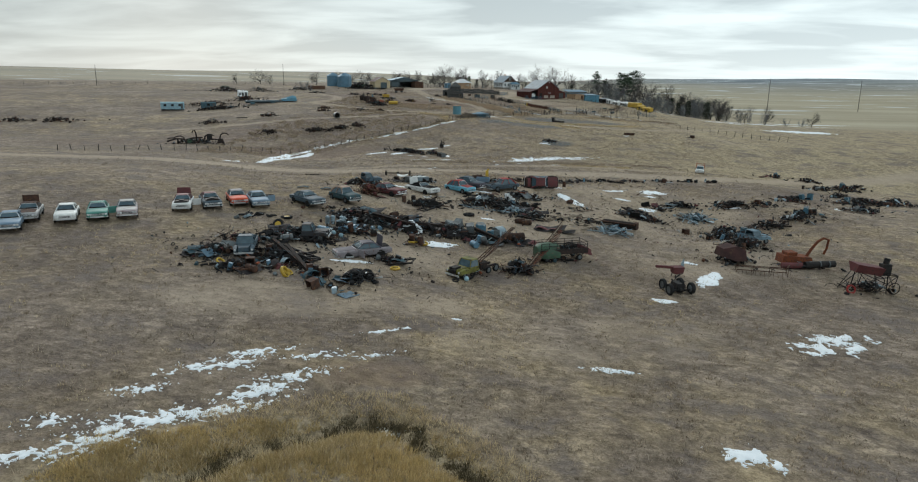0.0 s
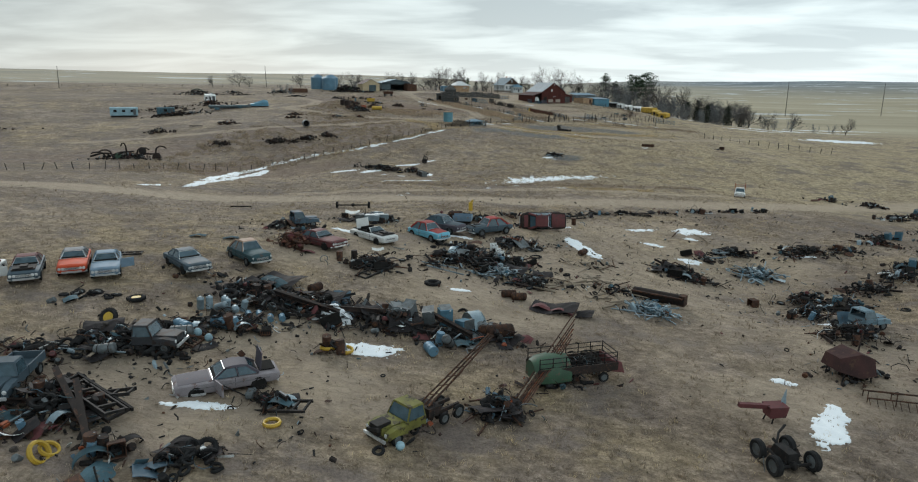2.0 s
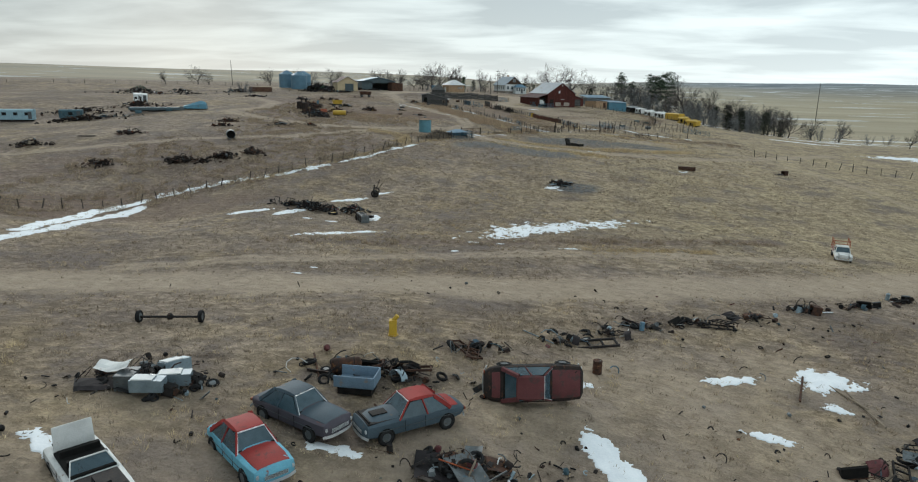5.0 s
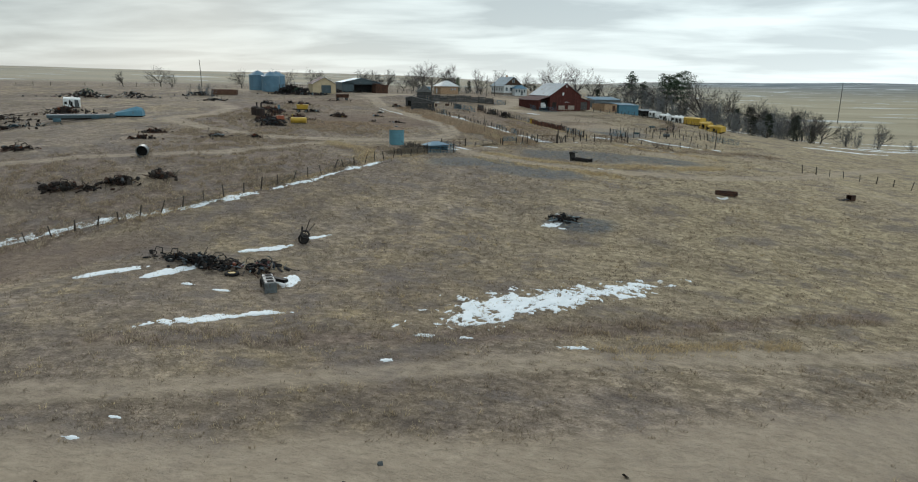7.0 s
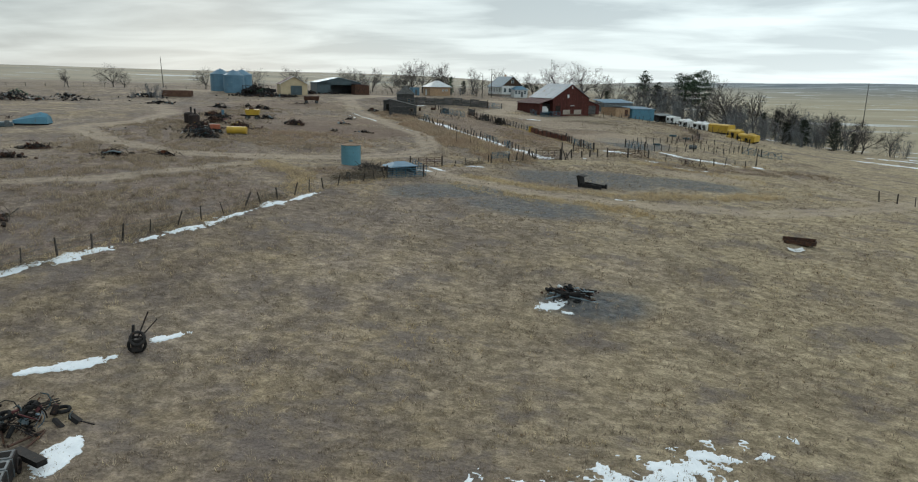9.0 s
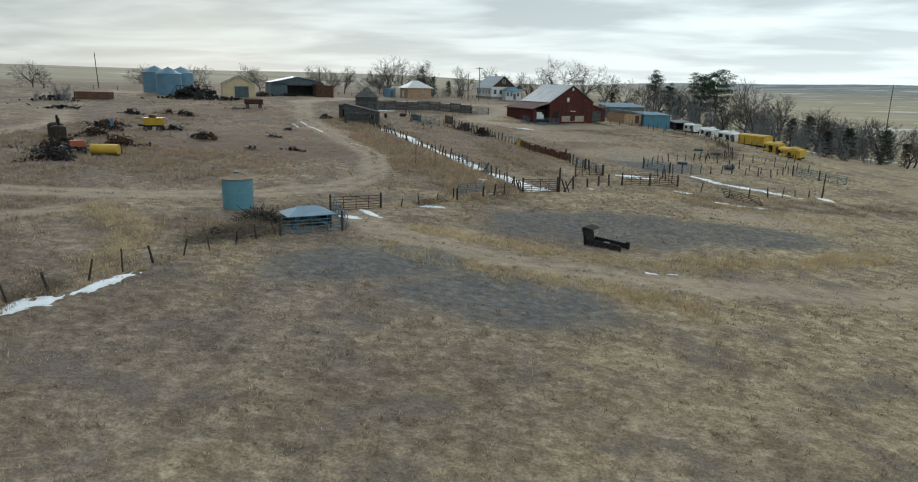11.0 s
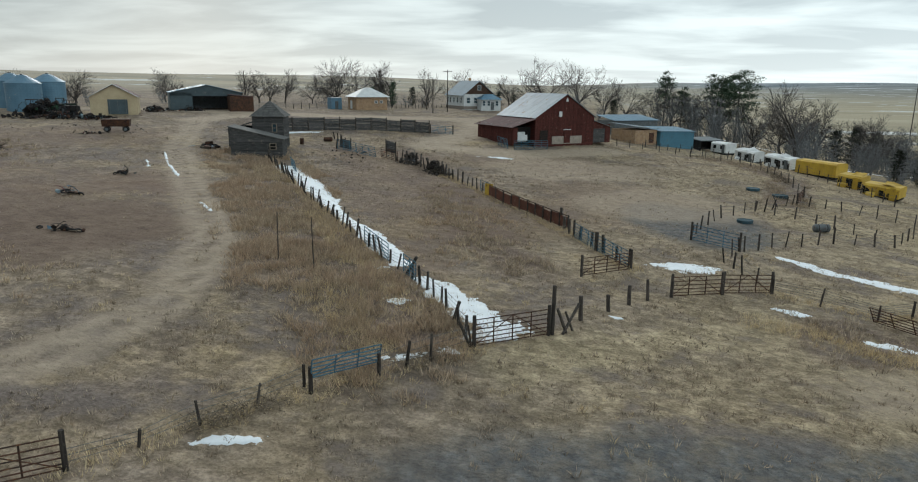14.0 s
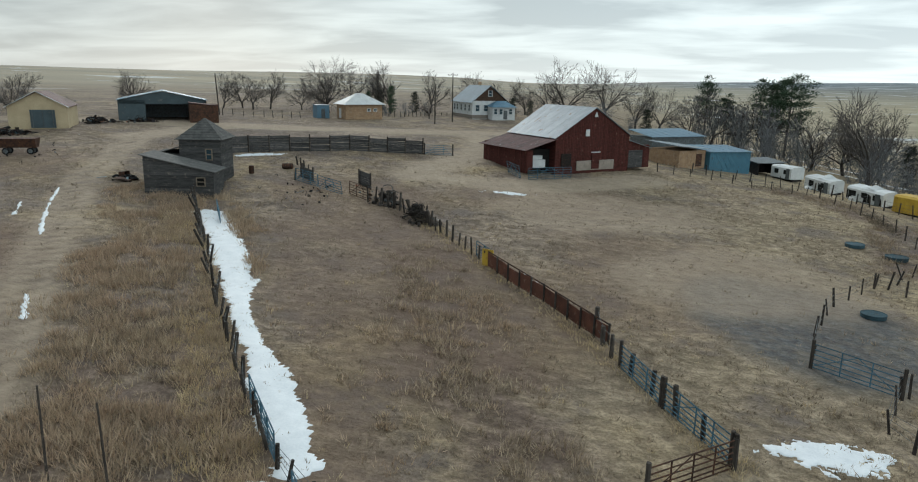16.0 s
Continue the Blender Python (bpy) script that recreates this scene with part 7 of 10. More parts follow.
    kind.scale = (scale, scale, scale)


elm_a = tree_kind("bare_tree", 11, 8.5, 1.0, "leafless grey-brown spreading tree", "tree", "bare trees", 4, 0.018)
elm_b = tree_kind("bare_tree", 12, 8.5, 1.25, "leafless broad tree with crooked limbs", "tree", "bare trees", 4, 0.018)
elm_c = tree_kind("bare_tree", 17, 8.0, 0.7, "leafless slender upright tree", "tree", "bare trees", 4, 0.018)
scrub_a = thicket_kind(21, 4.0, "grey leafless thicket of thin stems")
scrub_b = thicket_kind(22, 3.4, "grey leafless prickly bush")
first(elm_a, -58.2, 392, 1.3), first(elm_b, -3.5, 404, 1.45), first(elm_c, -45.3, 399, 1.2)
first(scrub_a, 62, 408, 2.2), first(scrub_b, -109, 305, 1.1)
for k, x, y, s in ((elm_b, -61.5, 397, 0.9), (elm_a, 6, 412, 1.1), (elm_a, -98.6, 343.5, 0.65), (elm_c, -95.3, 374.4, 0.7), (elm_b, -84.8, 402, 0.85), (elm_c, -88, 398, 0.8), (elm_a, -79, 396, 0.8), (elm_c, -76, 399, 0.85), (elm_b, -69, 402, 0.6), (elm_a, -104, 386, 0.8),
                   (elm_b, -145.5, 340, 0.72), (elm_c, -153, 329, 0.5), (elm_a, -139, 336, 0.45), (elm_b, -120, 352, 0.7), (elm_a, -112, 362, 0.7), (elm_c, 12, 398, 0.8), (elm_b, 18, 404, 0.8), (elm_a, 23, 396, 0.75), (elm_c, 29, 400, 1.0), (elm_b, 36, 404, 1.0), (elm_a, 40, 398, 1.0),
                   (elm_c, 52, 372, 1.35), (elm_a, 56, 395, 1.2), (elm_b, 66, 402, 1.1), (elm_c, 72, 415, 1.3), (elm_a, 78, 400, 1.1), (elm_b, 86, 372, 1.0), (elm_c, 92, 366, 0.8), (elm_a, 103, 372, 0.7), (elm_c, 112, 368, 0.7), (elm_b, 90, 430, 1.1), (elm_a, 106, 440, 1.0), (elm_c, 84, 352, 0.75),
                   (elm_a, 47, 388, 1.0), (elm_b, 74, 386, 1.0), (elm_c, 96, 398, 1.0), (elm_c, -50, 408, 0.8), (elm_b, -57, 404, 0.9), (elm_a, -66, 408, 0.8), (elm_c, -38, 410, 0.8), (elm_a, -28, 414, 0.8), (elm_b, -8, 416, 0.8), (elm_b, -22, 410, 0.7), (elm_c, -14, 412, 0.7), (elm_a, -33, 385.6, 0.42), (elm_c, 121, 330, 0.55)):
    plant(k, x, y, s * (1.12 if x < -60 else 1.3))
rng = random.Random(77)
for i in range(34):
    u = rng.random()
    x, y = 30 + u * 66 + rng.gauss(0, 4), 398 - 6 * u + rng.gauss(0, 13)
    if x < 47 and y < 372:
        y += 30
    plant(rng.choice((scrub_a, scrub_b)), x, y, rng.uniform(1.3, 2.7))
for x, y, s in ((50, 356, 1.6), (54, 362, 1.8), (57, 350, 1.5), (60, 358, 1.9), (62, 366, 1.9), (66, 356, 1.6), (70, 362, 1.7), (53, 372, 1.9), (48, 366, 1.5), (67, 345, 1.2), (75, 352, 1.3), (58, 338, 1.1), (95, 352, 1.2), (101, 358, 1.2), (109, 362, 1.3), (118, 356, 1.1), (128, 362, 1.2),
                (-112, 308, 1.0), (-106, 303, 0.8), (-114, 303, 0.7), (-40, 393, 0.9), (-44, 391, 0.8), (-36, 397, 0.9), (5, 392, 1.1), (0, 396, 1.2), (-8, 398, 1.0), (10, 388, 1.0), (18, 386, 1.1), (24, 381, 1.2), (32, 377, 1.2), (37, 384, 1.5), (-92, 348, 1.0), (-97, 346, 0.9), (-101, 380, 0.8), (-110, 345, 0.8), (-60, 388, 0.8)):
    plant(scrub_a if int(x) % 2 else scrub_b, x, y, s)
big_pine = pine(31, 19.5, "tall dark pine with an uneven open crown", 1.2, low=0.32, wide=0.34, round_top=0.3, clumps=(0.72, 1.0), sprays=75)
first(big_pine, 50.9, 421)
small_pine = pine(33, 14, "slender pine with a tufted top", 0.8, low=0.40, wide=0.22, round_top=0.4, clumps=(0.7, 1.0), sprays=60)
first(small_pine, 28.1, 405)
plant(big_pine, 44.5, 413, 0.86, 140)
plant(small_pine, 33.4, 409, 0.8)
cedar = pine(35, 5.5, "dense dull-green cedar bush by the thicket", 1.6, "cedar", cedar_green, 0.03, 0.34)
first(cedar, 80, 357, 1.6), plant(cedar, 70.5, 354, 1.45), plant(cedar, 66.5, 357, 1.2), plant(cedar, 88, 362, 1.1)
for x, y, s in ((76, 402, 1.9), (83, 408, 1.8), (70, 398, 1.6), (-12, 399, 0.75), (-16.5, 403, 0.8), (-49, 403, 1.0), (-40.5, 404, 0.9), (14, 392, 0.9), (-25, 409, 0.9)):
    plant(cedar, x, y, s)
spruce = pine(36, 6.5, "small dark spruce by the house", 1.1, "spruce", needles, 0.08, 0.18)
first(spruce, -44.2, 395)
plant(spruce, -50, 396, 0.8)


# ---- scrap: kinds of which there are many ----
def torus(r, t, n=20, m=8, at=(0, 0, 0), turn=None, squash=1.0):
    prof = [(r + t * math.cos(2 * math.pi * i / m), t * squash * math.sin(2 * math.pi * i / m)) for i in range(m)]
    return Shape().lathe(prof, n, at, turn, closed=True)


def make_tyre(r, t, rim=None):
    o = new("tyre")
    part("casing", torus(r - t, t, 20, 8, (0, 0, t * 0.9)), rubber, o, smooth=True)
    s = Shape()
    for i in range(22):
        a = 2 * math.pi * i / 22
        s.box((t * 0.25, t * 0.18, t * 1.3), (math.cos(a) * (r - 0.004), math.sin(a) * (r - 0.004), t * 0.9), Matrix.Rotation(a, 3, "Z"))
    part("tread", s, rubber, o)
    if rim:
        part("rim", Shape().lathe([(r - 1.9 * t, -t * 0.5), (r - 2.1 * t, 0), (0.06, -0.02), (0.06, 0.03), (r - 2.1 * t, t * 0.3), (r - 1.9 * t, t * 0.6)], 14, (0, 0, t * 0.9)), rim, o)
    return o


def make_drum(material, r=0.29, h=0.88):
    o = new("oil_drum")
    part("shell", Shape().lathe([(r, 0), (r + 0.012, 0.02), (r, 0.04), (r, h * 0.32), (r + 0.018, h * 0.34), (r, h * 0.36), (r, h * 0.65), (r + 0.018, h * 0.67), (r, h * 0.69), (r, h - 0.04), (r + 0.012, h - 0.02), (r, h)], 18), material, o)
    part("lid", Shape().lathe([(r - 0.03, h - 0.03), (r - 0.03, h - 0.015)], 18), material, o)
    part("bung", Shape().lathe([(0.04, h - 0.02), (0.04, h + 0.01)], 8, (r * 0.6, 0, 0)), dull_steel, o)
    return o


def make_engine():
    o = new("engine_block")
    part("block", Shape().box((0.75, 0.42, 0.36), (0, 0, 0.3)).box((0.7, 0.2, 0.16), (0, 0.16, 0.55), Euler((0.5, 0, 0)).to_matrix()).box((0.7, 0.2, 0.16), (0, -0.16, 0.55), Euler((-0.5, 0, 0)).to_matrix()), scorched, o)
    part("sump", Shape().box((0.6, 0.3, 0.16), (0, 0, 0.08), None, 1.2), dark_rust, o)
    part("flywheel", Shape().lathe([(0.19, -0.03), (0.19, 0.03)], 14, (0.42, 0, 0.32), Matrix.Rotation(radians(90), 3, "Y")), rust, o)
    part("pulley", Shape().lathe([(0.1, -0.03), (0.07, 0), (0.1, 0.03)], 12, (-0.43, 0, 0.25), Matrix.Rotation(radians(90), 3, "Y")), dull_steel, o)
    s = Shape()
    for i in range(4):
        s.tube((-0.25 + i * 0.17, 0.25, 0.45), (-0.25 + i * 0.17, 0.38, 0.3), 0.035, 6)
    s.tube((-0.3, 0.39, 0.29), (0.4, 0.39, 0.27), 0.05, 6)
    part("exhaust_manifold", s, rust, o)
    return o


def make_spoked():
    o = new("spoked_wheel")
    part("tyre_ring", torus(0.55, 0.035, 24, 6, (0, 0, 0.06)), rust, o)
    part("hub", Shape().lathe([(0.09, -0.06), (0.1, 0.06), (0.05, 0.14)], 10, (0, 0, 0.06)), dark_rust, o)
    for i in range(10):
        a = 2 * math.pi * i / 10
        part("spoke", Shape().tube((0, 0, 0.08), (0.54 * math.cos(a), 0.54 * math.sin(a), 0.06), 0.014, 4), rust, o)
    return o


def make_frame(material):
    o = new("ladder_frame")
    part("side_rail", Shape().box((3.2, 0.08, 0.14), (0, 0.4, 0.12)), material, o)
    part("side_rail", Shape().box((3.2, 0.08, 0.14), (0, -0.4, 0.12)), material, o)
    for x in (-1.5, -0.7, 0.1, 0.9, 1.5):
        part("crossmember", Shape().box((0.09, 0.8, 0.1), (x, 0, 0.12)), material, o)
    return o


def make_tank(material, r=0.38, h=1.3):
    o = new("steel_tank")
    turn = Matrix.Rotation(radians(90), 3, "Y")
    part("shell", Shape().lathe([(r * 0.4, -h / 2 - 0.12), (r * 0.85, -h / 2 - 0.06), (r, -h / 2), (r, h / 2), (r * 0.85, h / 2 + 0.06), (r * 0.4, h / 2 + 0.12)], 20, (0, 0, r), turn), material, o, smooth=True)
    for x in (-h * 0.3, h * 0.3):
        part("strap", Shape().lathe([(r + 0.015, -0.03), (r + 0.015, 0.03)], 20, (x, 0, r), turn), dark_rust, o)
    part("valve", Shape().tube((0, 0, 2 * r - 0.02), (0, 0, 2 * r + 0.12), 0.04, 6), dull_steel, o)
    return o


def make_stove():
    o = new("kitchen_stove")
    part("cabinet", Shape().box((0.7, 0.65, 0.85), (0, 0, 0.43)), white_paint, o)
    part("oven_door", Shape().box((0.5, 0.03, 0.42), (0, -0.34, 0.4)), black_gap, o)
    part("splashback", Shape().box((0.7, 0.08, 0.2), (0, 0.28, 0.95)), white_paint, o)
    for x in (-0.17, 0.17):
        for y in (-0.15, 0.15):
            part("burner", Shape().lathe([(0.1, 0), (0.1, 0.02)], 10, (x, y, 0.86)), scorched, o)
    return o


def make_fridge():
    o = new("refrigerator")
    part("cabinet", Shape().box((1.7, 0.75, 0.65), (0, 0, 0.35)), galvanised, o)
    part("door", Shape().box((1.1, 0.7, 0.06), (-0.2, 0, 0.72)), white_paint, o)
    part("handle", Shape().box((0.25, 0.04, 0.04), (0.1, 0.25, 0.77)), chrome, o)
    return o


def make_cabinet(material):
    """A steel appliance case with a door and a sunken top."""
    o = new("steel_cabinet")
    part("case", Shape().box((0.75, 0.7, 1.0), (0, 0, 0.5)), material, o)
    part("door", Shape().box((0.6, 0.03, 0.7), (0, -0.36, 0.55)), material, o)
    part("lid", Shape().box((0.7, 0.65, 0.05), (0.05, 0.1, 1.04), Euler((0.2, 0, 0)).to_matrix()), dull_steel, o)
    part("knob", Shape().lathe([(0.05, 0), (0.04, 0.05)], 8, (0.2, -0.37, 0.95), Matrix.Rotation(radians(90), 3, "X")), chrome, o)
    return o


def make_can():
    o = new("steel_can")
    part("shell", Shape().lathe([(0.2, 0), (0.21, 0.03), (0.2, 0.06), (0.2, 0.6), (0.21, 0.63), (0.19, 0.68), (0.08, 0.76)], 14), galvanised, o, smooth=True)
    part("handle", torus(0.1, 0.015, 10, 4, (0, 0, 0.78), Matrix.Rotation(radians(90), 3, "X")), dull_steel, o)
    return o


def make_fender(material):
    """A curved mudguard with its rolled lip."""
    o = new("scrap_mudguard")
    rings = [[(0.62 * math.cos(a) * k, y, 0.5 * math.sin(a) * k) for k, y in ((1.0, -0.2), (1.03, 0.0), (0.98, 0.22), (0.95, 0.22), (1.0, 0.0), (0.97, -0.2))] for a in [0.1 + i * 0.42 for i in range(8)]]
    part("skin", Shape().loft(rings), material, o, smooth=True)
    part("lip", pipe_run([(0.63 * math.cos(a), -0.21, 0.51 * math.sin(a)) for a in [0.1 + i * 0.42 for i in range(8)]], 0.02, 4), material, o)
    return o


def make_seat():
    o = new("scrap_bench")
    part("cushion", Shape().box((1.3, 0.5, 0.2), (0, 0, 0.2), None, 0.94), black_gap, o)
    part("backrest", Shape().box((1.3, 0.16, 0.55), (0, 0.28, 0.5), Euler((-0.3, 0, 0)).to_matrix()), black_gap, o)
    part("spring_frame", Shape().box((1.2, 0.45, 0.1), (0, 0, 0.06)), rust, o)
    return o


def make_radiator():
    o = new("scrap_cooler")
    part("core", Shape().box((0.6, 0.08, 0.5), (0, 0, 0.3)), scorched, o)
    for z in (0.03, 0.57):
        part("header_tank", Shape().box((0.62, 0.12, 0.09), (0, 0, z)), dull_steel, o)
    for x in (-0.32, 0.32):
        part("side_strap", Shape().box((0.03, 0.1, 0.6), (x, 0, 0.3)), dark_rust, o)
    return o


def make_crate():
    o = new("rusty_box")
    for at, size in (((0, 0.36, 0.36), (0.75, 0.04, 0.72)), ((0, -0.36, 0.36), (0.75, 0.04, 0.72)), ((0.36, 0, 0.36), (0.04, 0.68, 0.72)), ((0, 0, 0.04), (0.68, 0.68, 0.04)), ((0, 0, 0.7), (0.68, 0.68, 0.04))):
        part("side", Shape().box(size, at), rust, o)
    return o


def make_tines():
    o = new("harrow_section")
    for y in (-0.5, 0, 0.5):
        part("bar", Shape().box((1.8, 0.06, 0.06), (0, y, 0.25)), scorched, o)
    part("crossbar", Shape().box((0.06, 1.1, 0.05), (-0.6, 0, 0.3)).box((0.06, 1.1, 0.05), (0.6, 0, 0.3)), scorched, o)
    for y in (-0.5, 0, 0.5):
        for i in range(6):
            part("tine", Shape().tube((-0.8 + i * 0.32, y, 0.25), (-0.74 + i * 0.32, y, 0.0), 0.02, 4), rust, o)
    return o


def make_plough_body():
    """An upright shank with curved shares and a depth wheel."""
    o = new("plough")
    part("shank", Shape().tube((0, 0, 0.1), (0.1, 0, 0.9), 0.06, 5).tube((0.1, 0, 0.9), (-0.6, 0, 1.05), 0.06, 5).tube((-0.6, 0, 1.0), (-0.9, 0.1, 0.3), 0.045, 5), scorched, o)
    part("share", bent_sheet(0.7, 0.4, 9, 0.25, 0.03), scorched, o, at=pose(0.1, 0, 0.05, 40, 10, 20))
    part("depth_wheel", torus(0.28, 0.05, 14, 6, (-0.9, 0.12, 0.3), Matrix.Rotation(radians(90), 3, "X")), dark_rust, o)
    return o


def single(name, shape, material):
    return lambda: new(name, shape().mesh(name, material))


MAKE = {
    "tyre": (lambda: make_tyre(0.34, 0.09), "worn black tyre lying in the scrap", "tyre"),
    "wheel": (lambda: make_tyre(0.36, 0.09, dull_steel), "old car wheel with a dull rim", "wheel"),
    "tractor_tyre": (lambda: make_tyre(0.72, 0.17), "large ribbed tractor tyre on the ground", "tyre"),
    "tractor_wheel": (lambda: make_tyre(0.66, 0.16, yellow_paint), "large tyre with a yellow rim", "wheel"),
    "ring": (lambda: make_tyre(0.62, 0.08), "thin tyre ring lying flat", "tyre"),
    "drum": (lambda: make_drum(rust), "rusty steel oil drum standing upright", "drum"),
    "dark_drum": (lambda: make_drum(dark_rust), "dark rusted oil drum standing upright", "drum"),
    "blue_drum": (lambda: make_drum(blue_steel, 0.22, 0.75), "blue-grey steel cylinder in the scrap", "cylinder"),
    "engine": (make_engine, "blackened engine block with its manifold", "engine"),
    "spoked": (make_spoked, "rusty spoked iron wheel lying flat", "wheel"),
    "frame": (lambda: make_frame(rust), "rusty vehicle ladder frame in the scrap", "chassis"),
    "dark_frame": (lambda: make_frame(scorched), "blackened vehicle ladder frame in the scrap", "chassis"),
    "tank": (lambda: make_tank(dull_steel), "dull grey steel tank on its side", "tank"),
    "rust_tank": (lambda: make_tank(rust, 0.33, 1.1), "rusty steel tank on its side", "tank"),
    "stove": (make_stove, "white enamel kitchen stove in the scrap", "stove"),
    "fridge": (make_fridge, "pale refrigerator lying on its back", "refrigerator"),
    "grey_cabinet": (lambda: make_cabinet(dull_steel), "grey steel appliance case in the scrap", "appliance"),
    "teal_cabinet": (lambda: make_cabinet(gate_steel), "blue-grey steel appliance case in the scrap", "appliance"),
    "can": (make_can, "galvanised steel can lying in the scrap", "can"),
    "fender": (lambda: make_fender(plate_iron), "dark curved car mudguard in the scrap", "scrap panel"),
    "pale_fender": (lambda: make_fender(galvanised), "pale curved car mudguard in the scrap", "scrap panel"),
    "teal_fender": (lambda: make_fender(dull_teal), "teal curved car mudguard in the scrap", "scrap panel"),
    "seat": (make_seat, "torn black bench from a car", "scrap bench"),
    "radiator": (make_radiator, "dark car radiator among the scrap", "radiator"),
    "ball": (single("ball_float", lambda: Shape().lathe([(0.05, 0.0), (0.2, 0.07), (0.29, 0.2), (0.31, 0.32), (0.27, 0.46), (0.16, 0.57), (0.04, 0.62)], 14), pale_trailer), "pale blue round steel float", "tank"),
    "crate": (make_crate, "open rusty steel box on the dirt", "box"),
    "tines": (make_tines, "black harrow section with spikes", "harrow"),
    "plough": (make_plough_body, "black plough body with curved share", "plough"),
    "pipe": (single("pipe", lambda: Shape().tube((-1.6, 0, 0.05), (1.6, 0, 0.05), 0.05, 7), galvanised), "grey steel pipe lying about", "pipe"),
    "rust_pipe": (single("pipe", lambda: Shape().tube((-1.3, 0, 0.05), (1.3, 0, 0.05), 0.045, 7), rust), "rusty steel pipe lying about", "pipe"),
    "pole": (single("pole", lambda: Shape().tube((-2.6, 0, 0.07), (2.6, 0, 0.07), 0.07, 7, 0.05), timber), "bleached wooden pole on the ground", "pole"),
    "plank": (single("plank", lambda: Shape().box((2.3, 0.2, 0.05), (0, 0, 0.03)), timber), "bleached plank on the dirt", "plank"),
    "beam": (single("steel_beam", lambda: Shape().box((2.8, 0.16, 0.02), (0, 0, 0.01)).box((2.8, 0.02, 0.16), (0, 0, 0.1)).box((2.8, 0.16, 0.02), (0, 0, 0.19)), dark_rust), "dark rusted steel beam", "beam"),
    "sheet": (single("metal_sheet", lambda: bent_sheet(1.5, 0.9, 1), rust), "bent rusty metal sheet lying flat", "sheet"),
    "dark_sheet": (single("metal_sheet", lambda: bent_sheet(1.7, 1.0, 2), plate_iron), "crumpled dark metal sheet", "sheet"),
    "grey_sheet": (single("metal_sheet", lambda: bent_sheet(1.4, 0.8, 3), dull_steel), "bent grey metal sheet", "sheet"),
    "teal_sheet": (single("metal_sheet", lambda: bent_sheet(1.5, 0.9, 4, 0.2), dull_teal), "teal painted body panel", "panel"),
    "blue_sheet": (single("body_panel", lambda: bent_sheet(1.6, 1.2, 5, 0.12, 0.03), dull_blue), "blue car hood lying in the scrap", "car hood"),
    "white_sheet": (single("metal_sheet", lambda: bent_sheet(1.2, 0.7, 6, 0.14), white_car), "white body panel in the scrap", "panel"),
    "maroon_sheet": (single("metal_sheet", lambda: bent_sheet(1.4, 0.9, 7, 0.2), maroon_car), "maroon body panel in the scrap", "panel"),
    "orange_ring": (single("steel_hoop", lambda: torus(0.42, 0.09, 18, 6, (0, 0, 0.12), None, 1.4), yellow_paint), "yellow-orange wheel rim on the dirt", "wheel rim"),
    "yellow_ring": (single("steel_hoop", lambda: torus(0.42, 0.08, 18, 6, (0, 0, 0.12), None, 1.4), yellow_paint), "yellow wheel rim in the scrap", "wheel rim"),
    "bumper": (single("chrome_bumper", lambda: Shape().loft([[(x, 0.18 * abs(x) ** 2, z) for z in (0.0, 0.07, 0.14)] + [(x, 0.18 * abs(x) ** 2 + 0.07, 0.07)] for x in (-0.9, -0.6, -0.2, 0.2, 0.6, 0.9)]), chrome), "bent chrome car bumper", "bumper"),
    "trough": (single("stock_trough", lambda: torus(0.95, 0.04, 24, 6, (0, 0, 0.34)).lathe([(0.93, 0), (0.95, 0.02), (0.97, 0.34)], 24), dull_teal), "round steel stock trough on the ground", "trough"),
}
MASTER = {}


def scrap(kind, x, y, turn=0.0, tx=0.0, ty=0.0, dz=0.0, scale=1.0, group="scrap metal", label=""):
    """One piece of scrap of a kind, on the land or dz above it."""
    m = pose(x, y, height(x, y) + dz, tx, ty, turn)
    build, text, category = MAKE[kind]
    if kind not in MASTER:
        ob = tagged(build(), text, category, group)
        ob.matrix_basis = m
        MASTER[kind] = ob
    else:
        ob = copy_thing(MASTER[kind], m)
        tagged(ob, text, category, group)
    ob.scale = (scale, scale, scale)
    return tagged(ob, label)


HEAP = ((scorched, 33), (dark_rust, 25), (rust, 8), (rubber, 13), (dull_steel, 10), (galvanised, 5), (timber, 2), (post_wood, 3), (dull_blue, 3), (white_paint, 1), (dull_teal, 3), (maroon_car, 2.5), (orange_paint, 0.6))
PALE = ((galvanised, 40), (dull_steel, 40), (gate_steel, 14), (scorched, 8), (white_paint, 2), (dull_teal, 6))
FIELD = ((dark_rust, 30), (rust, 22), (scorched, 16), (post_wood, 18), (timber, 4), (dull_steel, 6), (old_orange, 3))


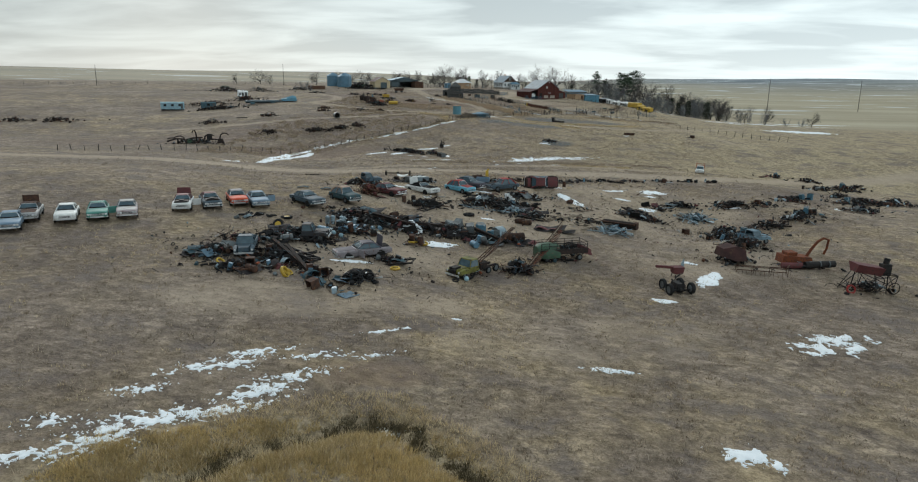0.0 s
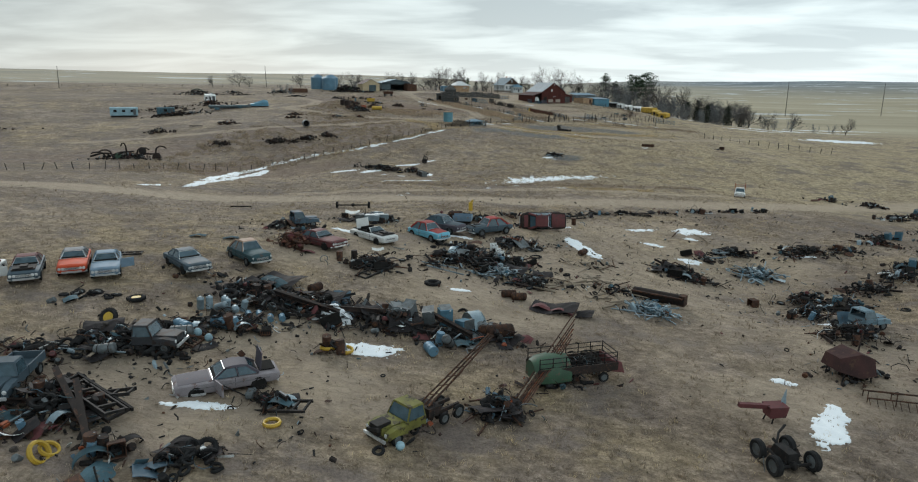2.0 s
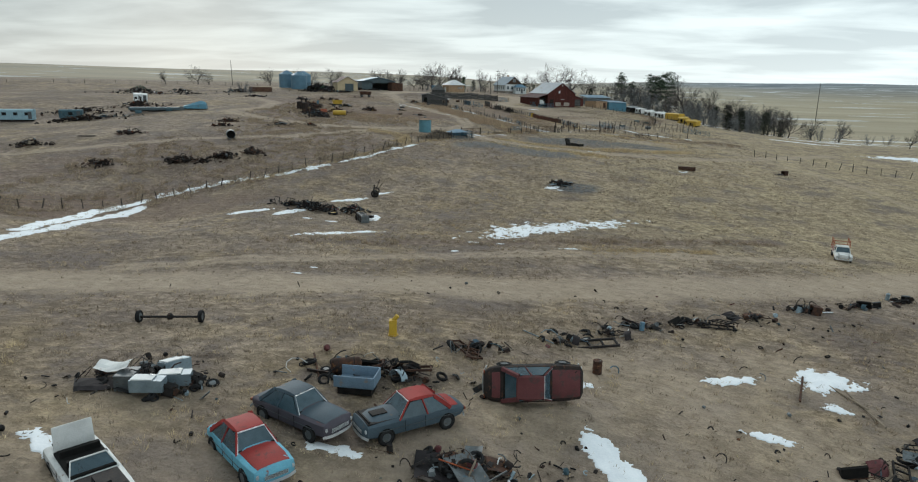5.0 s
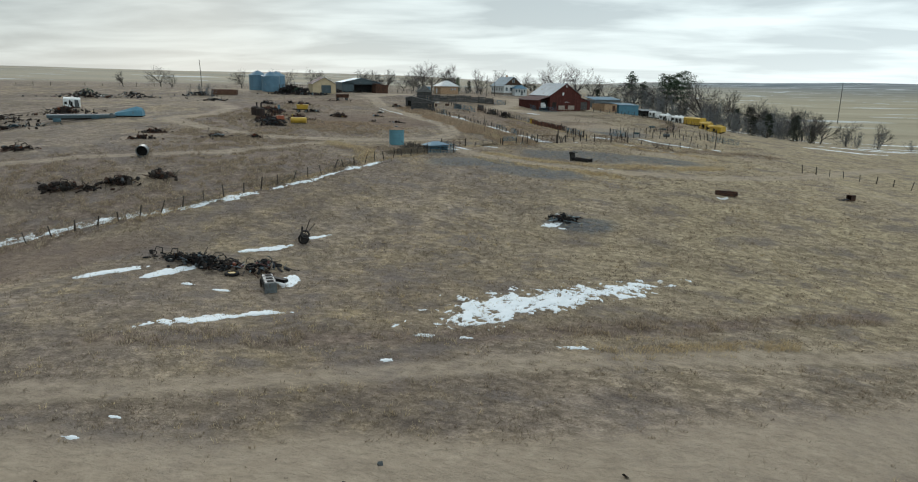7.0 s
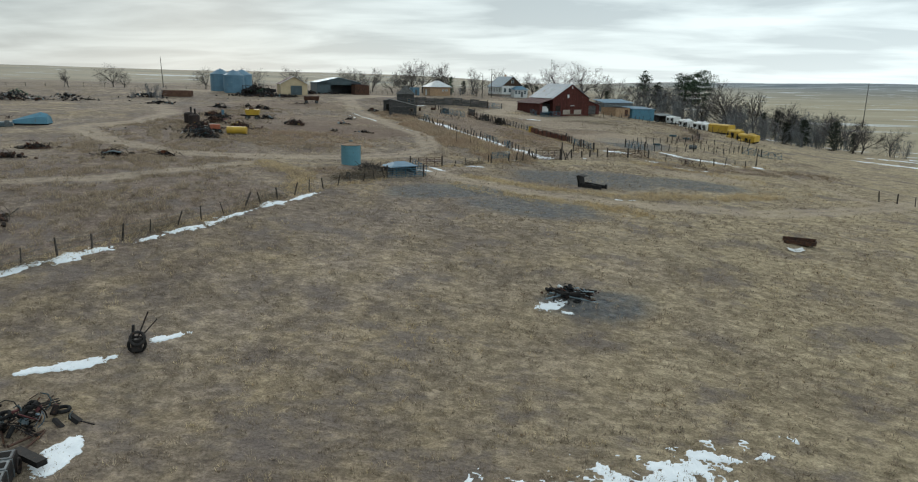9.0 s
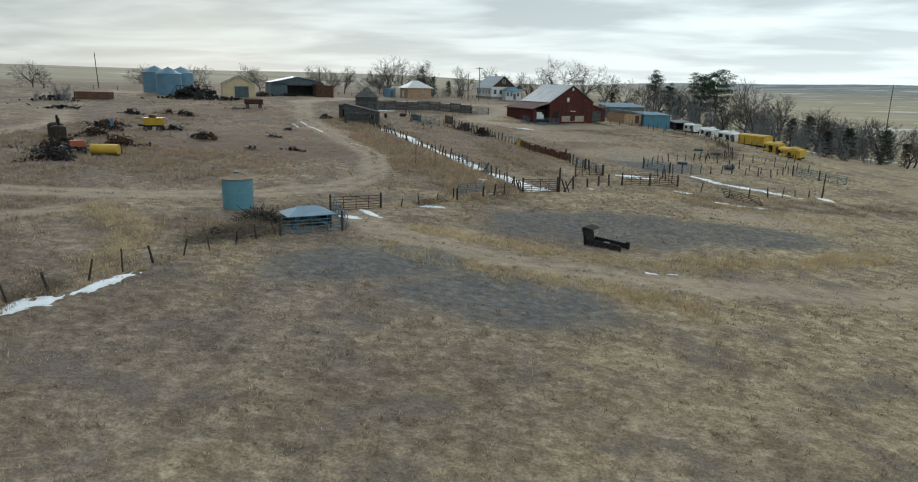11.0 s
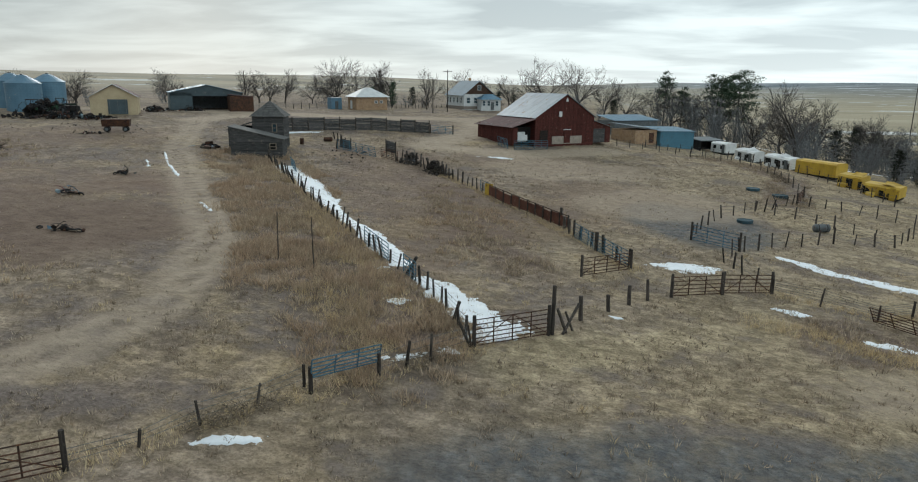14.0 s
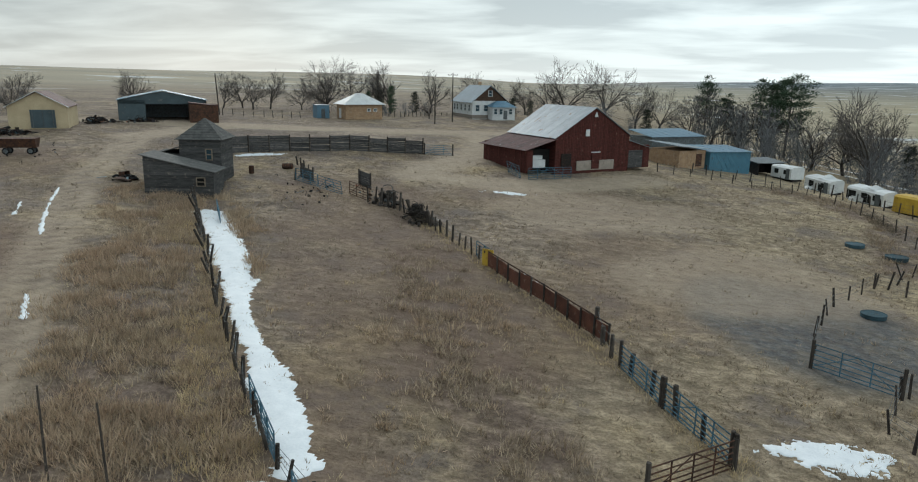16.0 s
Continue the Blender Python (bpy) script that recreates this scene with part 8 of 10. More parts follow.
def tangle(x, y, rx, ry, turn, n, tall, seed, label="tangled heap of dark rusty scrap iron", palette=None, size=1.0):
    """A heap of scrap too small and too mixed to pick apart."""
    rng = random.Random(seed)
    palette = palette or HEAP
    c, s = math.cos(radians(turn)), math.sin(radians(turn))
    shapes = {m: Shape() for m, _ in palette}
    mats, weights = [m for m, _ in palette], [w for _, w in palette]
    base = height(x, y)
    for _ in range(n):
        rr, a = abs(rng.gauss(0, 0.62)) + 0.12 * rng.random(), rng.uniform(0, 6.283)
        rr *= 1 + 0.35 * math.sin(3 * a + seed) + 0.2 * math.sin(5 * a + seed * 2)
        u, v = rr * math.cos(a), rr * math.sin(a)
        px, py = x + u * rx * c - v * ry * s, y + u * rx * s + v * ry * c
        z = float(ground(px, py)) - base + tall * max(0, 1 - rr * rr) * rng.random() ** 0.8
        sh = shapes[rng.choices(mats, weights)[0]]
        k, at = rng.random(), Vector((px - x, py - y, z))
        e = Euler((rng.gauss(0, 0.35), rng.gauss(0, 0.35), rng.uniform(0, 6.283))).to_matrix()
        if k < 0.24:
            d = e @ Vector((1, 0, 0))
            L = size * rng.uniform(0.25, 1.3) * (2.0 if rng.random() < 0.22 else 1)
            sh.tube(at - d * L / 2 + Vector((0, 0, 0.04)), at + d * L / 2 + Vector((0, 0, 0.1)), rng.uniform(0.012, 0.05), 4)
        elif k < 0.44:
            # bent rods, hoops and hoses
            r, turn_by, a0 = size * rng.uniform(0.2, 0.75), rng.uniform(1.2, 4.6), rng.uniform(0, 6)
            tip = Euler((rng.gauss(0, 0.8), rng.gauss(0, 0.8), rng.uniform(0, 6.283))).to_matrix()
            run = [tip @ Vector((r * math.cos(a0 + turn_by * j / 5), r * math.sin(a0 + turn_by * j / 5), 0.05 * j * size)) + at + Vector((0, 0, 0.12)) for j in range(6)]
            thin = rng.uniform(0.012, 0.04)
            for p0, p1 in zip(run, run[1:]):
                sh.tube(p0, p1, thin, 4, caps=False)
        elif k < 0.57:
            w, l = size * rng.uniform(0.12, 0.36), size * rng.uniform(0.2, 0.7) * (1.6 if rng.random() < 0.15 else 1)
            fold = rng.uniform(0.1, 0.8) * w
            e = Euler((rng.gauss(0, 0.6), rng.gauss(0, 0.5), rng.uniform(0, 6.283))).to_matrix()
            for sgn in (-1, 1):
                q = [Vector((-l, 0, 0)), Vector((l, 0, 0)), Vector((l * rng.uniform(0.6, 1), sgn * w, -fold)), Vector((-l * rng.uniform(0.6, 1), sgn * w, -fold * rng.uniform(0.6, 1.3)))]
                sh.slab([e @ p * 0.7 + at + Vector((0, 0, 0.14)) for p in (q if sgn > 0 else [q[1], q[0], q[3], q[2]])], 0.015)
        elif k < 0.72:
            b = size * rng.uniform(0.06, 0.28)
            sh.box((b * rng.uniform(0.8, 2.2), b, b * rng.uniform(0.5, 1.2)), at + Vector((0, 0, b * 0.4)), e, rng.uniform(0.6, 1.0))
        elif k < 0.86:
            # cans, pots, drums and hubs
            r, h = size * rng.uniform(0.07, 0.2), size * rng.uniform(0.12, 0.55)
            e = Euler((rng.gauss(0, 1.0), rng.gauss(0, 1.0), 0)).to_matrix()
            sh.lathe([(r * 0.9, -h / 2), (r, -h * 0.4), (r, h * 0.4), (r * 0.85, h / 2)], 9, at + Vector((0, 0, r)), e)
        else:
            r = size * rng.uniform(0.14, 0.34)
            prof = [(r + r * 0.3 * math.cos(t), r * 0.3 * math.sin(t)) for t in (0, 1.05, 2.09, 3.14, 4.19, 5.24)]
            shapes[rubber if rubber in shapes else mats[0]].lathe(prof, 11, at + Vector((0, 0, 0.08)), Euler((rng.gauss(0, 0.5), rng.gauss(0, 0.5), 0)).to_matrix(), closed=True)
    vs, fs, ms = [], [], []
    for i, m in enumerate(mats):
        b = len(vs)
        vs += shapes[m].v
        fs += [tuple(b + j for j in f) for f in shapes[m].f]
        ms += [i] * len(shapes[m].f)
    me = bpy.data.meshes.new("scrap_heap")
    me.from_pydata(vs, [], fs)
    for m in mats:
        me.materials.append(m)
    me.polygons.foreach_set("material_index", ms)
    ob = new("scrap_heap", me)
    ob.location = (x, y, height(x, y))
    return tagged(ob, label, "scrap heap", "scrap heaps", "stuff")


def pile(x, y, rx, ry, turn, n, kinds, tall, seed, heap=0, label=""):
    """A heap with pickable pieces lying in and on it."""
    rng = random.Random(seed)
    if heap:
        tangle(x, y, rx, ry, turn, int(heap * 0.62), tall, seed, label or "tangled heap of dark rusty scrap iron", None, 1.12)
    if heap > 60 and abs(y - 90) < 60:
        tangle(x, y, rx * 1.5 + 0.6, ry * 1.5 + 0.6, turn, int(heap * 0.3), 0.12, seed + 1000, "loose litter of small scrap round the heap", None, 0.5)
    c, s = math.cos(radians(turn)), math.sin(radians(turn))
    names = [k for k, w in kinds for _ in range(w)]
    for _ in range(n):
        rr, a = math.sqrt(rng.random()) * 1.02, rng.uniform(0, 6.283)
        u, v = rr * math.cos(a), rr * math.sin(a)
        k = rng.choice(names)
        flat = k in ("tyre", "wheel", "tractor_tyre", "spoked", "ring")
        sp = 14 if flat else 12
        scrap(k, x + u * rx * c - v * ry * s, y + u * rx * s + v * ry * c, rng.uniform(0, 360), rng.gauss(0, sp) if k not in ("drum", "dark_drum", "crate", "stove") else 0, rng.gauss(0, sp * 0.8), dz=tall * max(0, 0.85 - rr * rr) * rng.uniform(0.25, 0.75), scale=rng.uniform(0.85, 1.15) * (rng.choice((1, 1, 1.25)) if k in BIG else 1))


BIG = ("dark_sheet", "sheet", "beam", "dark_frame", "grey_sheet", "teal_sheet", "rust_pipe", "pipe", "pole")
IRON = (("engine", 3), ("frame", 2), ("dark_frame", 3), ("beam", 4), ("rust_pipe", 5), ("dark_sheet", 5), ("sheet", 3), ("spoked", 1), ("tyre", 7), ("wheel", 3), ("tines", 2), ("dark_drum", 1), ("drum", 1), ("rust_tank", 1), ("pipe", 1), ("teal_sheet", 1), ("maroon_sheet", 1), ("grey_sheet", 1), ("fender", 3), ("pale_fender", 1), ("seat", 1), ("radiator", 1))
TYRES = (("fender", 1), ("radiator", 1), ("tyre", 8), ("wheel", 4), ("engine", 2), ("dark_sheet", 2), ("blue_sheet", 1), ("bumper", 1), ("rust_pipe", 1), ("tractor_tyre", 1))
PIPES = (("pipe", 10), ("rust_pipe", 3), ("grey_sheet", 1))
WOOD = (("plank", 6), ("pole", 5), ("rust_pipe", 2), ("pipe", 2))
MIXED = IRON + (("fender", 2), ("pale_fender", 1), ("teal_fender", 1), ("seat", 1), ("radiator", 2), ("can", 1), ("teal_cabinet", 1), ("bumper", 1), ("white_sheet", 1), ("blue_drum", 2), ("plank", 1), ("tank", 1), ("crate", 1))

# scrap round the pickup
pile(-31.0, 57.6, 2.8, 2.0, 20, 20, TYRES + (("blue_sheet", 2), ("teal_sheet", 2)), 0.8, 101, 210)
pile(-24.6, 58.0, 3.8, 2.4, -20, 24, IRON, 1.1, 102, 420)
pile(-26.6, 54.4, 3.4, 1.5, 15, 16, MIXED, 0.5, 103, 130)
pile(-26.0, 66.4, 5.0, 2.8, 25, 30, MIXED + TYRES, 0.8, 104, 520)
pile(-31.0, 63.6, 2.6, 1.2, 20, 8, MIXED, 0.3, 105, 70)
pile(-20.8, 71.0, 3.4, 1.7, 10, 16, MIXED, 0.6, 106, 180)
pile(-16.8, 75.9, 7.6, 2.3, -6, 40, IRON, 0.75, 107, 800)
pile(-21.8, 77.6, 3.2, 1.8, 0, 12, IRON, 0.7, 108, 260)
pile(-10.2, 75.4, 3.0, 1.9, -20, 16, IRON, 0.9, 109, 330)
pile(-5.6, 75.4, 2.8, 1.9, 20, 12, (("teal_sheet", 2), ("grey_sheet", 3), ("tank", 2), ("teal_fender", 2), ("rust_pipe", 1)), 0.3, 110, 60)
pile(-2.6, 75.6, 2.0, 1.0, 15, 6, (("maroon_sheet", 3), ("dark_sheet", 2), ("rust_tank", 1)), 0.6, 111, 90)
pile(-16.0, 55.6, 2.0, 1.4, 20, 12, TYRES + (("blue_sheet", 1), ("orange_ring", 1)), 0.6, 112, 90)
pile(-19.6, 55.2, 1.6, 0.9, 10, 7, MIXED, 0.3, 113, 50)
pile(-14.6, 61.8, 1.9, 1.1, -20, 7, IRON, 0.5, 114, 80)
pile(-1.8, 65.4, 1.5, 1.5, 0, 9, (("rust_pipe", 3), ("dark_sheet", 2), ("plank", 2)), 0.9, 115, 150)
pile(-13.2, 69.9, 1.3, 0.9, 0, 5, (("sheet", 3), ("drum", 1), ("orange_ring", 1)), 0.6, 116, 40)
pile(-33.2, 72.4, 2.4, 1.0, 20, 11, (("tyre", 6), ("wheel", 2), ("teal_sheet", 1)), 0.1, 117, 20)
pile(-17.6, 52.6, 2.4, 1.2, 0, 4, MIXED, 0.1, 118, 18)
# round the old saloons
pile(-15.2, 87.2, 2.2, 1.7, 30, 14, IRON + TYRES, 0.8, 119, 190)
pile(-26.8, 97.0, 3.0, 1.6, 10, 11, IRON, 0.8, 120, 160)
pile(-24.0, 93.4, 1.5, 1.5, 0, 8, (("frame", 1), ("spoked", 2), ("sheet", 3), ("rust_pipe", 3)), 0.9, 121, 130)
pile(-20.6, 105.4, 3.6, 1.9, 0, 12, TYRES + (("fridge", 2), ("white_sheet", 2)), 0.6, 122, 180)
pile(-5.4, 93.6, 5.4, 3.2, 15, 50, MIXED + TYRES, 0.7, 123, 560)
pile(-3.4, 91.0, 3.2, 1.6, 0, 22, PIPES, 0.6, 124)
tangle(-3.4, 90.6, 3.0, 1.7, 0, 130, 0.6, 424, "heap of grey pipe and tube", PALE, 1.0)
pile(-8.0, 97.2, 3.4, 1.4, -20, 20, TYRES, 0.3, 125, 50)
pile(-1.0, 89.2, 2.8, 1.5, 20, 12, IRON, 0.4, 126, 110)
pile(-2.6, 101.4, 2.8, 1.7, 20, 11, (("dark_sheet", 3), ("grey_sheet", 2), ("sheet", 2), ("tyre", 3)), 0.8, 127, 170)
pile(-8.6, 109.6, 4.4, 1.5, 0, 12, IRON, 0.5, 128, 140)
pile(5.6, 90.0, 4.4, 3.0, -30, 34, WOOD, 0.12, 129, 70)
pile(9.6, 85.0, 2.0, 1.3, 0, 22, PIPES, 0.6, 130)
tangle(9.8, 85.2, 2.0, 1.4, 0, 130, 0.6, 430, "heap of pale bent pipe and sheet", PALE, 1.0)
pile(5.4, 98.0, 3.0, 2.0, 0, 12, WOOD + (("rust_pipe", 3),), 0.12, 131, 30)
pile(15.2, 101.0, 3.3, 1.7, -15, 16, IRON, 0.9, 132, 300)
pile(24.0, 105.6, 2.6, 1.8, 0, 20, PIPES, 0.6, 133)
tangle(24.0, 105.6, 2.4, 1.6, 0, 170, 0.7, 433, "coil heap of grey pipe and hose", PALE, 1.0)
pile(22.6, 111.0, 3.2, 1.3, 10, 10, PIPES + IRON, 0.5, 134, 110)
pile(31.4, 113.0, 3.4, 1.5, 10, 10, IRON, 0.7, 135, 210)
pile(18.6, 108.4, 2.2, 1.2, 0, 6, MIXED, 0.4, 136, 60)
tangle(-23.9, 90.2, 1.5, 1.2, 20, 130, 1.3, 440, "rust-red heap of bent sheet and springs", ((rust, 20), (sheet_rust, 14), (dark_rust, 10), (maroon_car, 5)), 1.3)
# along the top of the bank
for i, (a, b) in enumerate(((2.0, 119.6), (5.0, 122.4), (8.4, 125.4), (12.6, 127.8), (17.5, 131.0), (23.0, 135.5), (29.0, 139.0), (35.0, 143.5), (-3.6, 115.6))):
    pile(a, b, 2.4, 0.9, 20, 4, MIXED + WOOD, 0.12, 140 + i, 42)
# east scrap lines
for i, (a, b, rx, ry, h, k) in enumerate(((26.4, 97.0, 2.8, 1.5, 0.9, 150), (29.5, 95.0, 2.6, 1.4, 0.9, 150), (24.6, 91.0, 2.0, 1.4, 0.9, 120), (26.0, 84.5, 3.0, 1.9, 1.1, 220), (33.6, 100.4, 3.4, 1.5, 0.8, 160), (39.2, 104.6, 3.6, 1.6, 0.8, 160), (41.0, 108.4, 3.0, 1.3, 0.7, 110), (36.0, 114.4, 3.0, 1.2, 0.6, 90),
                                          (43.4, 120.6, 3.4, 1.3, 0.6, 100), (53.2, 116.7, 4.0, 1.6, 0.9, 170), (58.5, 128.0, 5.6, 1.9, 1.0, 260), (65.0, 130.5, 4.4, 1.8, 1.1, 230), (57.5, 136.4, 3.4, 1.2, 0.7, 90), (60.0, 152.0, 4.0, 1.5, 0.8, 120), (66.0, 158.5, 4.4, 1.5, 0.8, 130), (71.0, 163.4, 4.4, 1.4, 0.8, 120), (63.5, 169.5, 3.0, 1.4, 0.9, 100), (56.6, 171.4, 3.6, 1.0, 0.5, 60), (46.0, 127.0, 3.0, 1.2, 0.4, 60))):
    pile(a, b, rx, ry, 15, 8, MIXED, h, 160 + i, k)

# the long heap's big plates and tyres
for k, x, y, t, tx, ty, dz, sc in (("dark_sheet", -22.0, 77.8, -20, 14, 6, 0.5, 2.2), ("teal_sheet", -21.0, 78.6, -24, 10, 12, 0.7, 1.8), ("dark_sheet", -18.6, 77.2, 15, -18, 8, 0.6, 2.0), ("dark_sheet", -15.4, 76.8, -30, 20, -10, 0.7, 2.3), ("dark_sheet", -12.2, 76.2, 40, 12, 15, 0.5, 2.0), ("beam", -17.0, 75.0, -12, 8, 10, 0.8, 2.0), ("beam", -13.0, 75.4, 20, -6, 8, 0.6, 1.8), ("grey_sheet", -10.2, 77.0, -40, 30, 10, 0.6, 1.7), ("blue_sheet", -15.2, 78.0, 10, 35, 0, 0.5, 1.0),
                                   ("tractor_tyre", -23.6, 76.0, 0, 10, 5, 0.2, 1.0), ("tractor_tyre", -24.2, 77.6, 0, 5, 12, 0.0, 0.9), ("tractor_tyre", -22.8, 75.0, 0, 0, 14, 0.0, 0.8), ("dark_sheet", -28.0, 67.2, 30, 12, 4, 0.5, 2.0), ("grey_sheet", -29.8, 58.6, -10, 20, 8, 0.6, 1.8), ("dark_sheet", -25.6, 58.6, 60, -14, 10, 0.7, 2.1), ("beam", -23.4, 57.8, -40, 10, 14, 0.8, 2.0), ("beam", -22.2, 57.0, -50, 8, 12, 0.6, 2.0), ("teal_sheet", -32.2, 57.2, 30, 20, 8, 0.4, 1.6), ("blue_sheet", -30.6, 56.4, 70, 30, 0, 0.4, 1.0), ("tractor_tyre", -31.6, 59.4, 0, 8, 4, 0.1, 0.9),
                                   ("dark_frame", -4.6, 92.4, 40, 14, 6, 0.6, 1.3), ("grey_sheet", -7.4, 93.6, 20, 25, 10, 0.6, 1.5), ("dark_sheet", -2.2, 91.2, -20, 12, 6, 0.4, 1.9), ("dark_sheet", 0.4, 91.6, 10, 8, 8, 0.3, 1.5), ("tractor_tyre", -8.4, 95.0, 0, 14, 6, 0.1, 0.8), ("dark_sheet", -9.4, 74.6, 10, 20, 6, 0.5, 1.9), ("beam", -6.6, 76.0, -30, 6, 12, 0.6, 1.8), ("dark_sheet", 14.4, 101.2, -20, 12, 10, 0.6, 2.0), ("dark_sheet", 26.2, 84.8, 10, 15, 5, 0.6, 1.8)):
    scrap(k, x, y, t, tx, ty, dz, sc if "sheet" not in k else 0.6 * sc + 0.25)

# single pieces that stand out
for k, x, y, t, extra in (("drum", -18.3, 87.4, 0, {}), ("dark_drum", -17.2, 88.4, 0, {}), ("ring", -0.4, 98.2, 0, {}), ("stove", -4.7, 96.4, 20, {"dz": 0.35}), ("tractor_tyre", -9.1, 84.8, 0, {}), ("rust_tank", -18.0, 79.8, 60, {}), ("crate", 20.4, 93.4, 20, {}), ("drum", 4.0, 114.8, 0, {}), ("rust_tank", 4.6, 101.4, 60, {}),
                          ("orange_ring", -13.5, 59.9, 0, {}), ("yellow_ring", -29.0, 55.2, 0, {"ty": 40}), ("orange_ring", -22.3, 54.6, 0, {"ty": 30}), ("blue_sheet", -15.7, 51.4, 60, {}), ("tractor_wheel", -29.4, 73.0, 0, {}), ("tractor_wheel", -28.8, 69.0, 0, {"tx": 60, "dz": 0.4}), ("blue_drum", -21.0, 73.6, 30, {"tx": 90, "dz": 0.25}), ("blue_drum", -20.3, 73.9, 30, {"tx": 90, "dz": 0.25}),
                          ("blue_drum", -19.2, 73.4, 25, {"tx": 90, "dz": 0.25}), ("blue_drum", -18.4, 73.6, 25, {"tx": 90, "dz": 0.25}), ("blue_drum", -22.4, 71.4, 70, {"tx": 90, "dz": 0.25, "scale": 1.3}), ("tank", -23.4, 68.6, 20, {}), ("dark_sheet", -21.0, 80.0, -25, {"scale": 2.4, "tx": 12}), ("dark_sheet", 1.6, 82.9, -10, {"scale": 2.3}), ("dark_sheet", 3.4, 82.4, -14, {"scale": 1.6}),
                          ("maroon_sheet", -21.9, 88.9, 10, {}), ("blue_drum", -28.4, 88.6, 60, {"tx": 90, "dz": 0.25, "scale": 1.5}), ("teal_sheet", -30.2, 90.2, 20, {}), ("white_sheet", -16.0, 92.6, 20, {}), ("bumper", -14.4, 94.0, -30, {}), ("bumper", -19.0, 61.2, 14, {"scale": 1.1}), ("pole", -1.2, 88.6, -35, {"scale": 1.3}), ("pole", -6.2, 91.8, -28, {}), ("fridge", -19.6, 104.0, 10, {"dz": 0.3}),
                          ("fridge", -18.8, 105.2, 20, {"dz": 0.2}), ("dark_frame", -36.4, 82.2, 20, {}), ("beam", -40.3, 113.9, 10, {}), ("rust_pipe", 17.2, 117.4, 70, {"scale": 1.6}), ("pole", 19.6, 118.0, 110, {}), ("pole", 20.4, 116.0, 95, {}), ("grey_sheet", -10.6, 97.0, 60, {"dz": 0.3, "ty": 40}), ("sheet", -6.9, 98.4, 0, {"dz": 0.5}), ("grey_sheet", -2.4, 101.0, -50, {"scale": 1.7, "dz": 0.5, "ty": 20}),
                          ("blue_sheet", 26.8, 88.6, 10, {"tx": 60, "dz": 0.6}), ("grey_sheet", 25.4, 85.0, 10, {"tx": 50, "dz": 0.6}), ("rust_tank", -10.4, 108.6, 20, {"dz": 0.3, "scale": 1.3}), ("trough", 28.6, 304.6, 0, {"scale": 1.0}), ("trough", 19.8, 286.9, 0, {"scale": 0.85}), ("tank", 27.2, 286.2, 10, {"scale": 1.1}), ("trough", 26.0, 307.5, 0, {"scale": 0.9})):
    scrap(k, x, y, t, **extra)


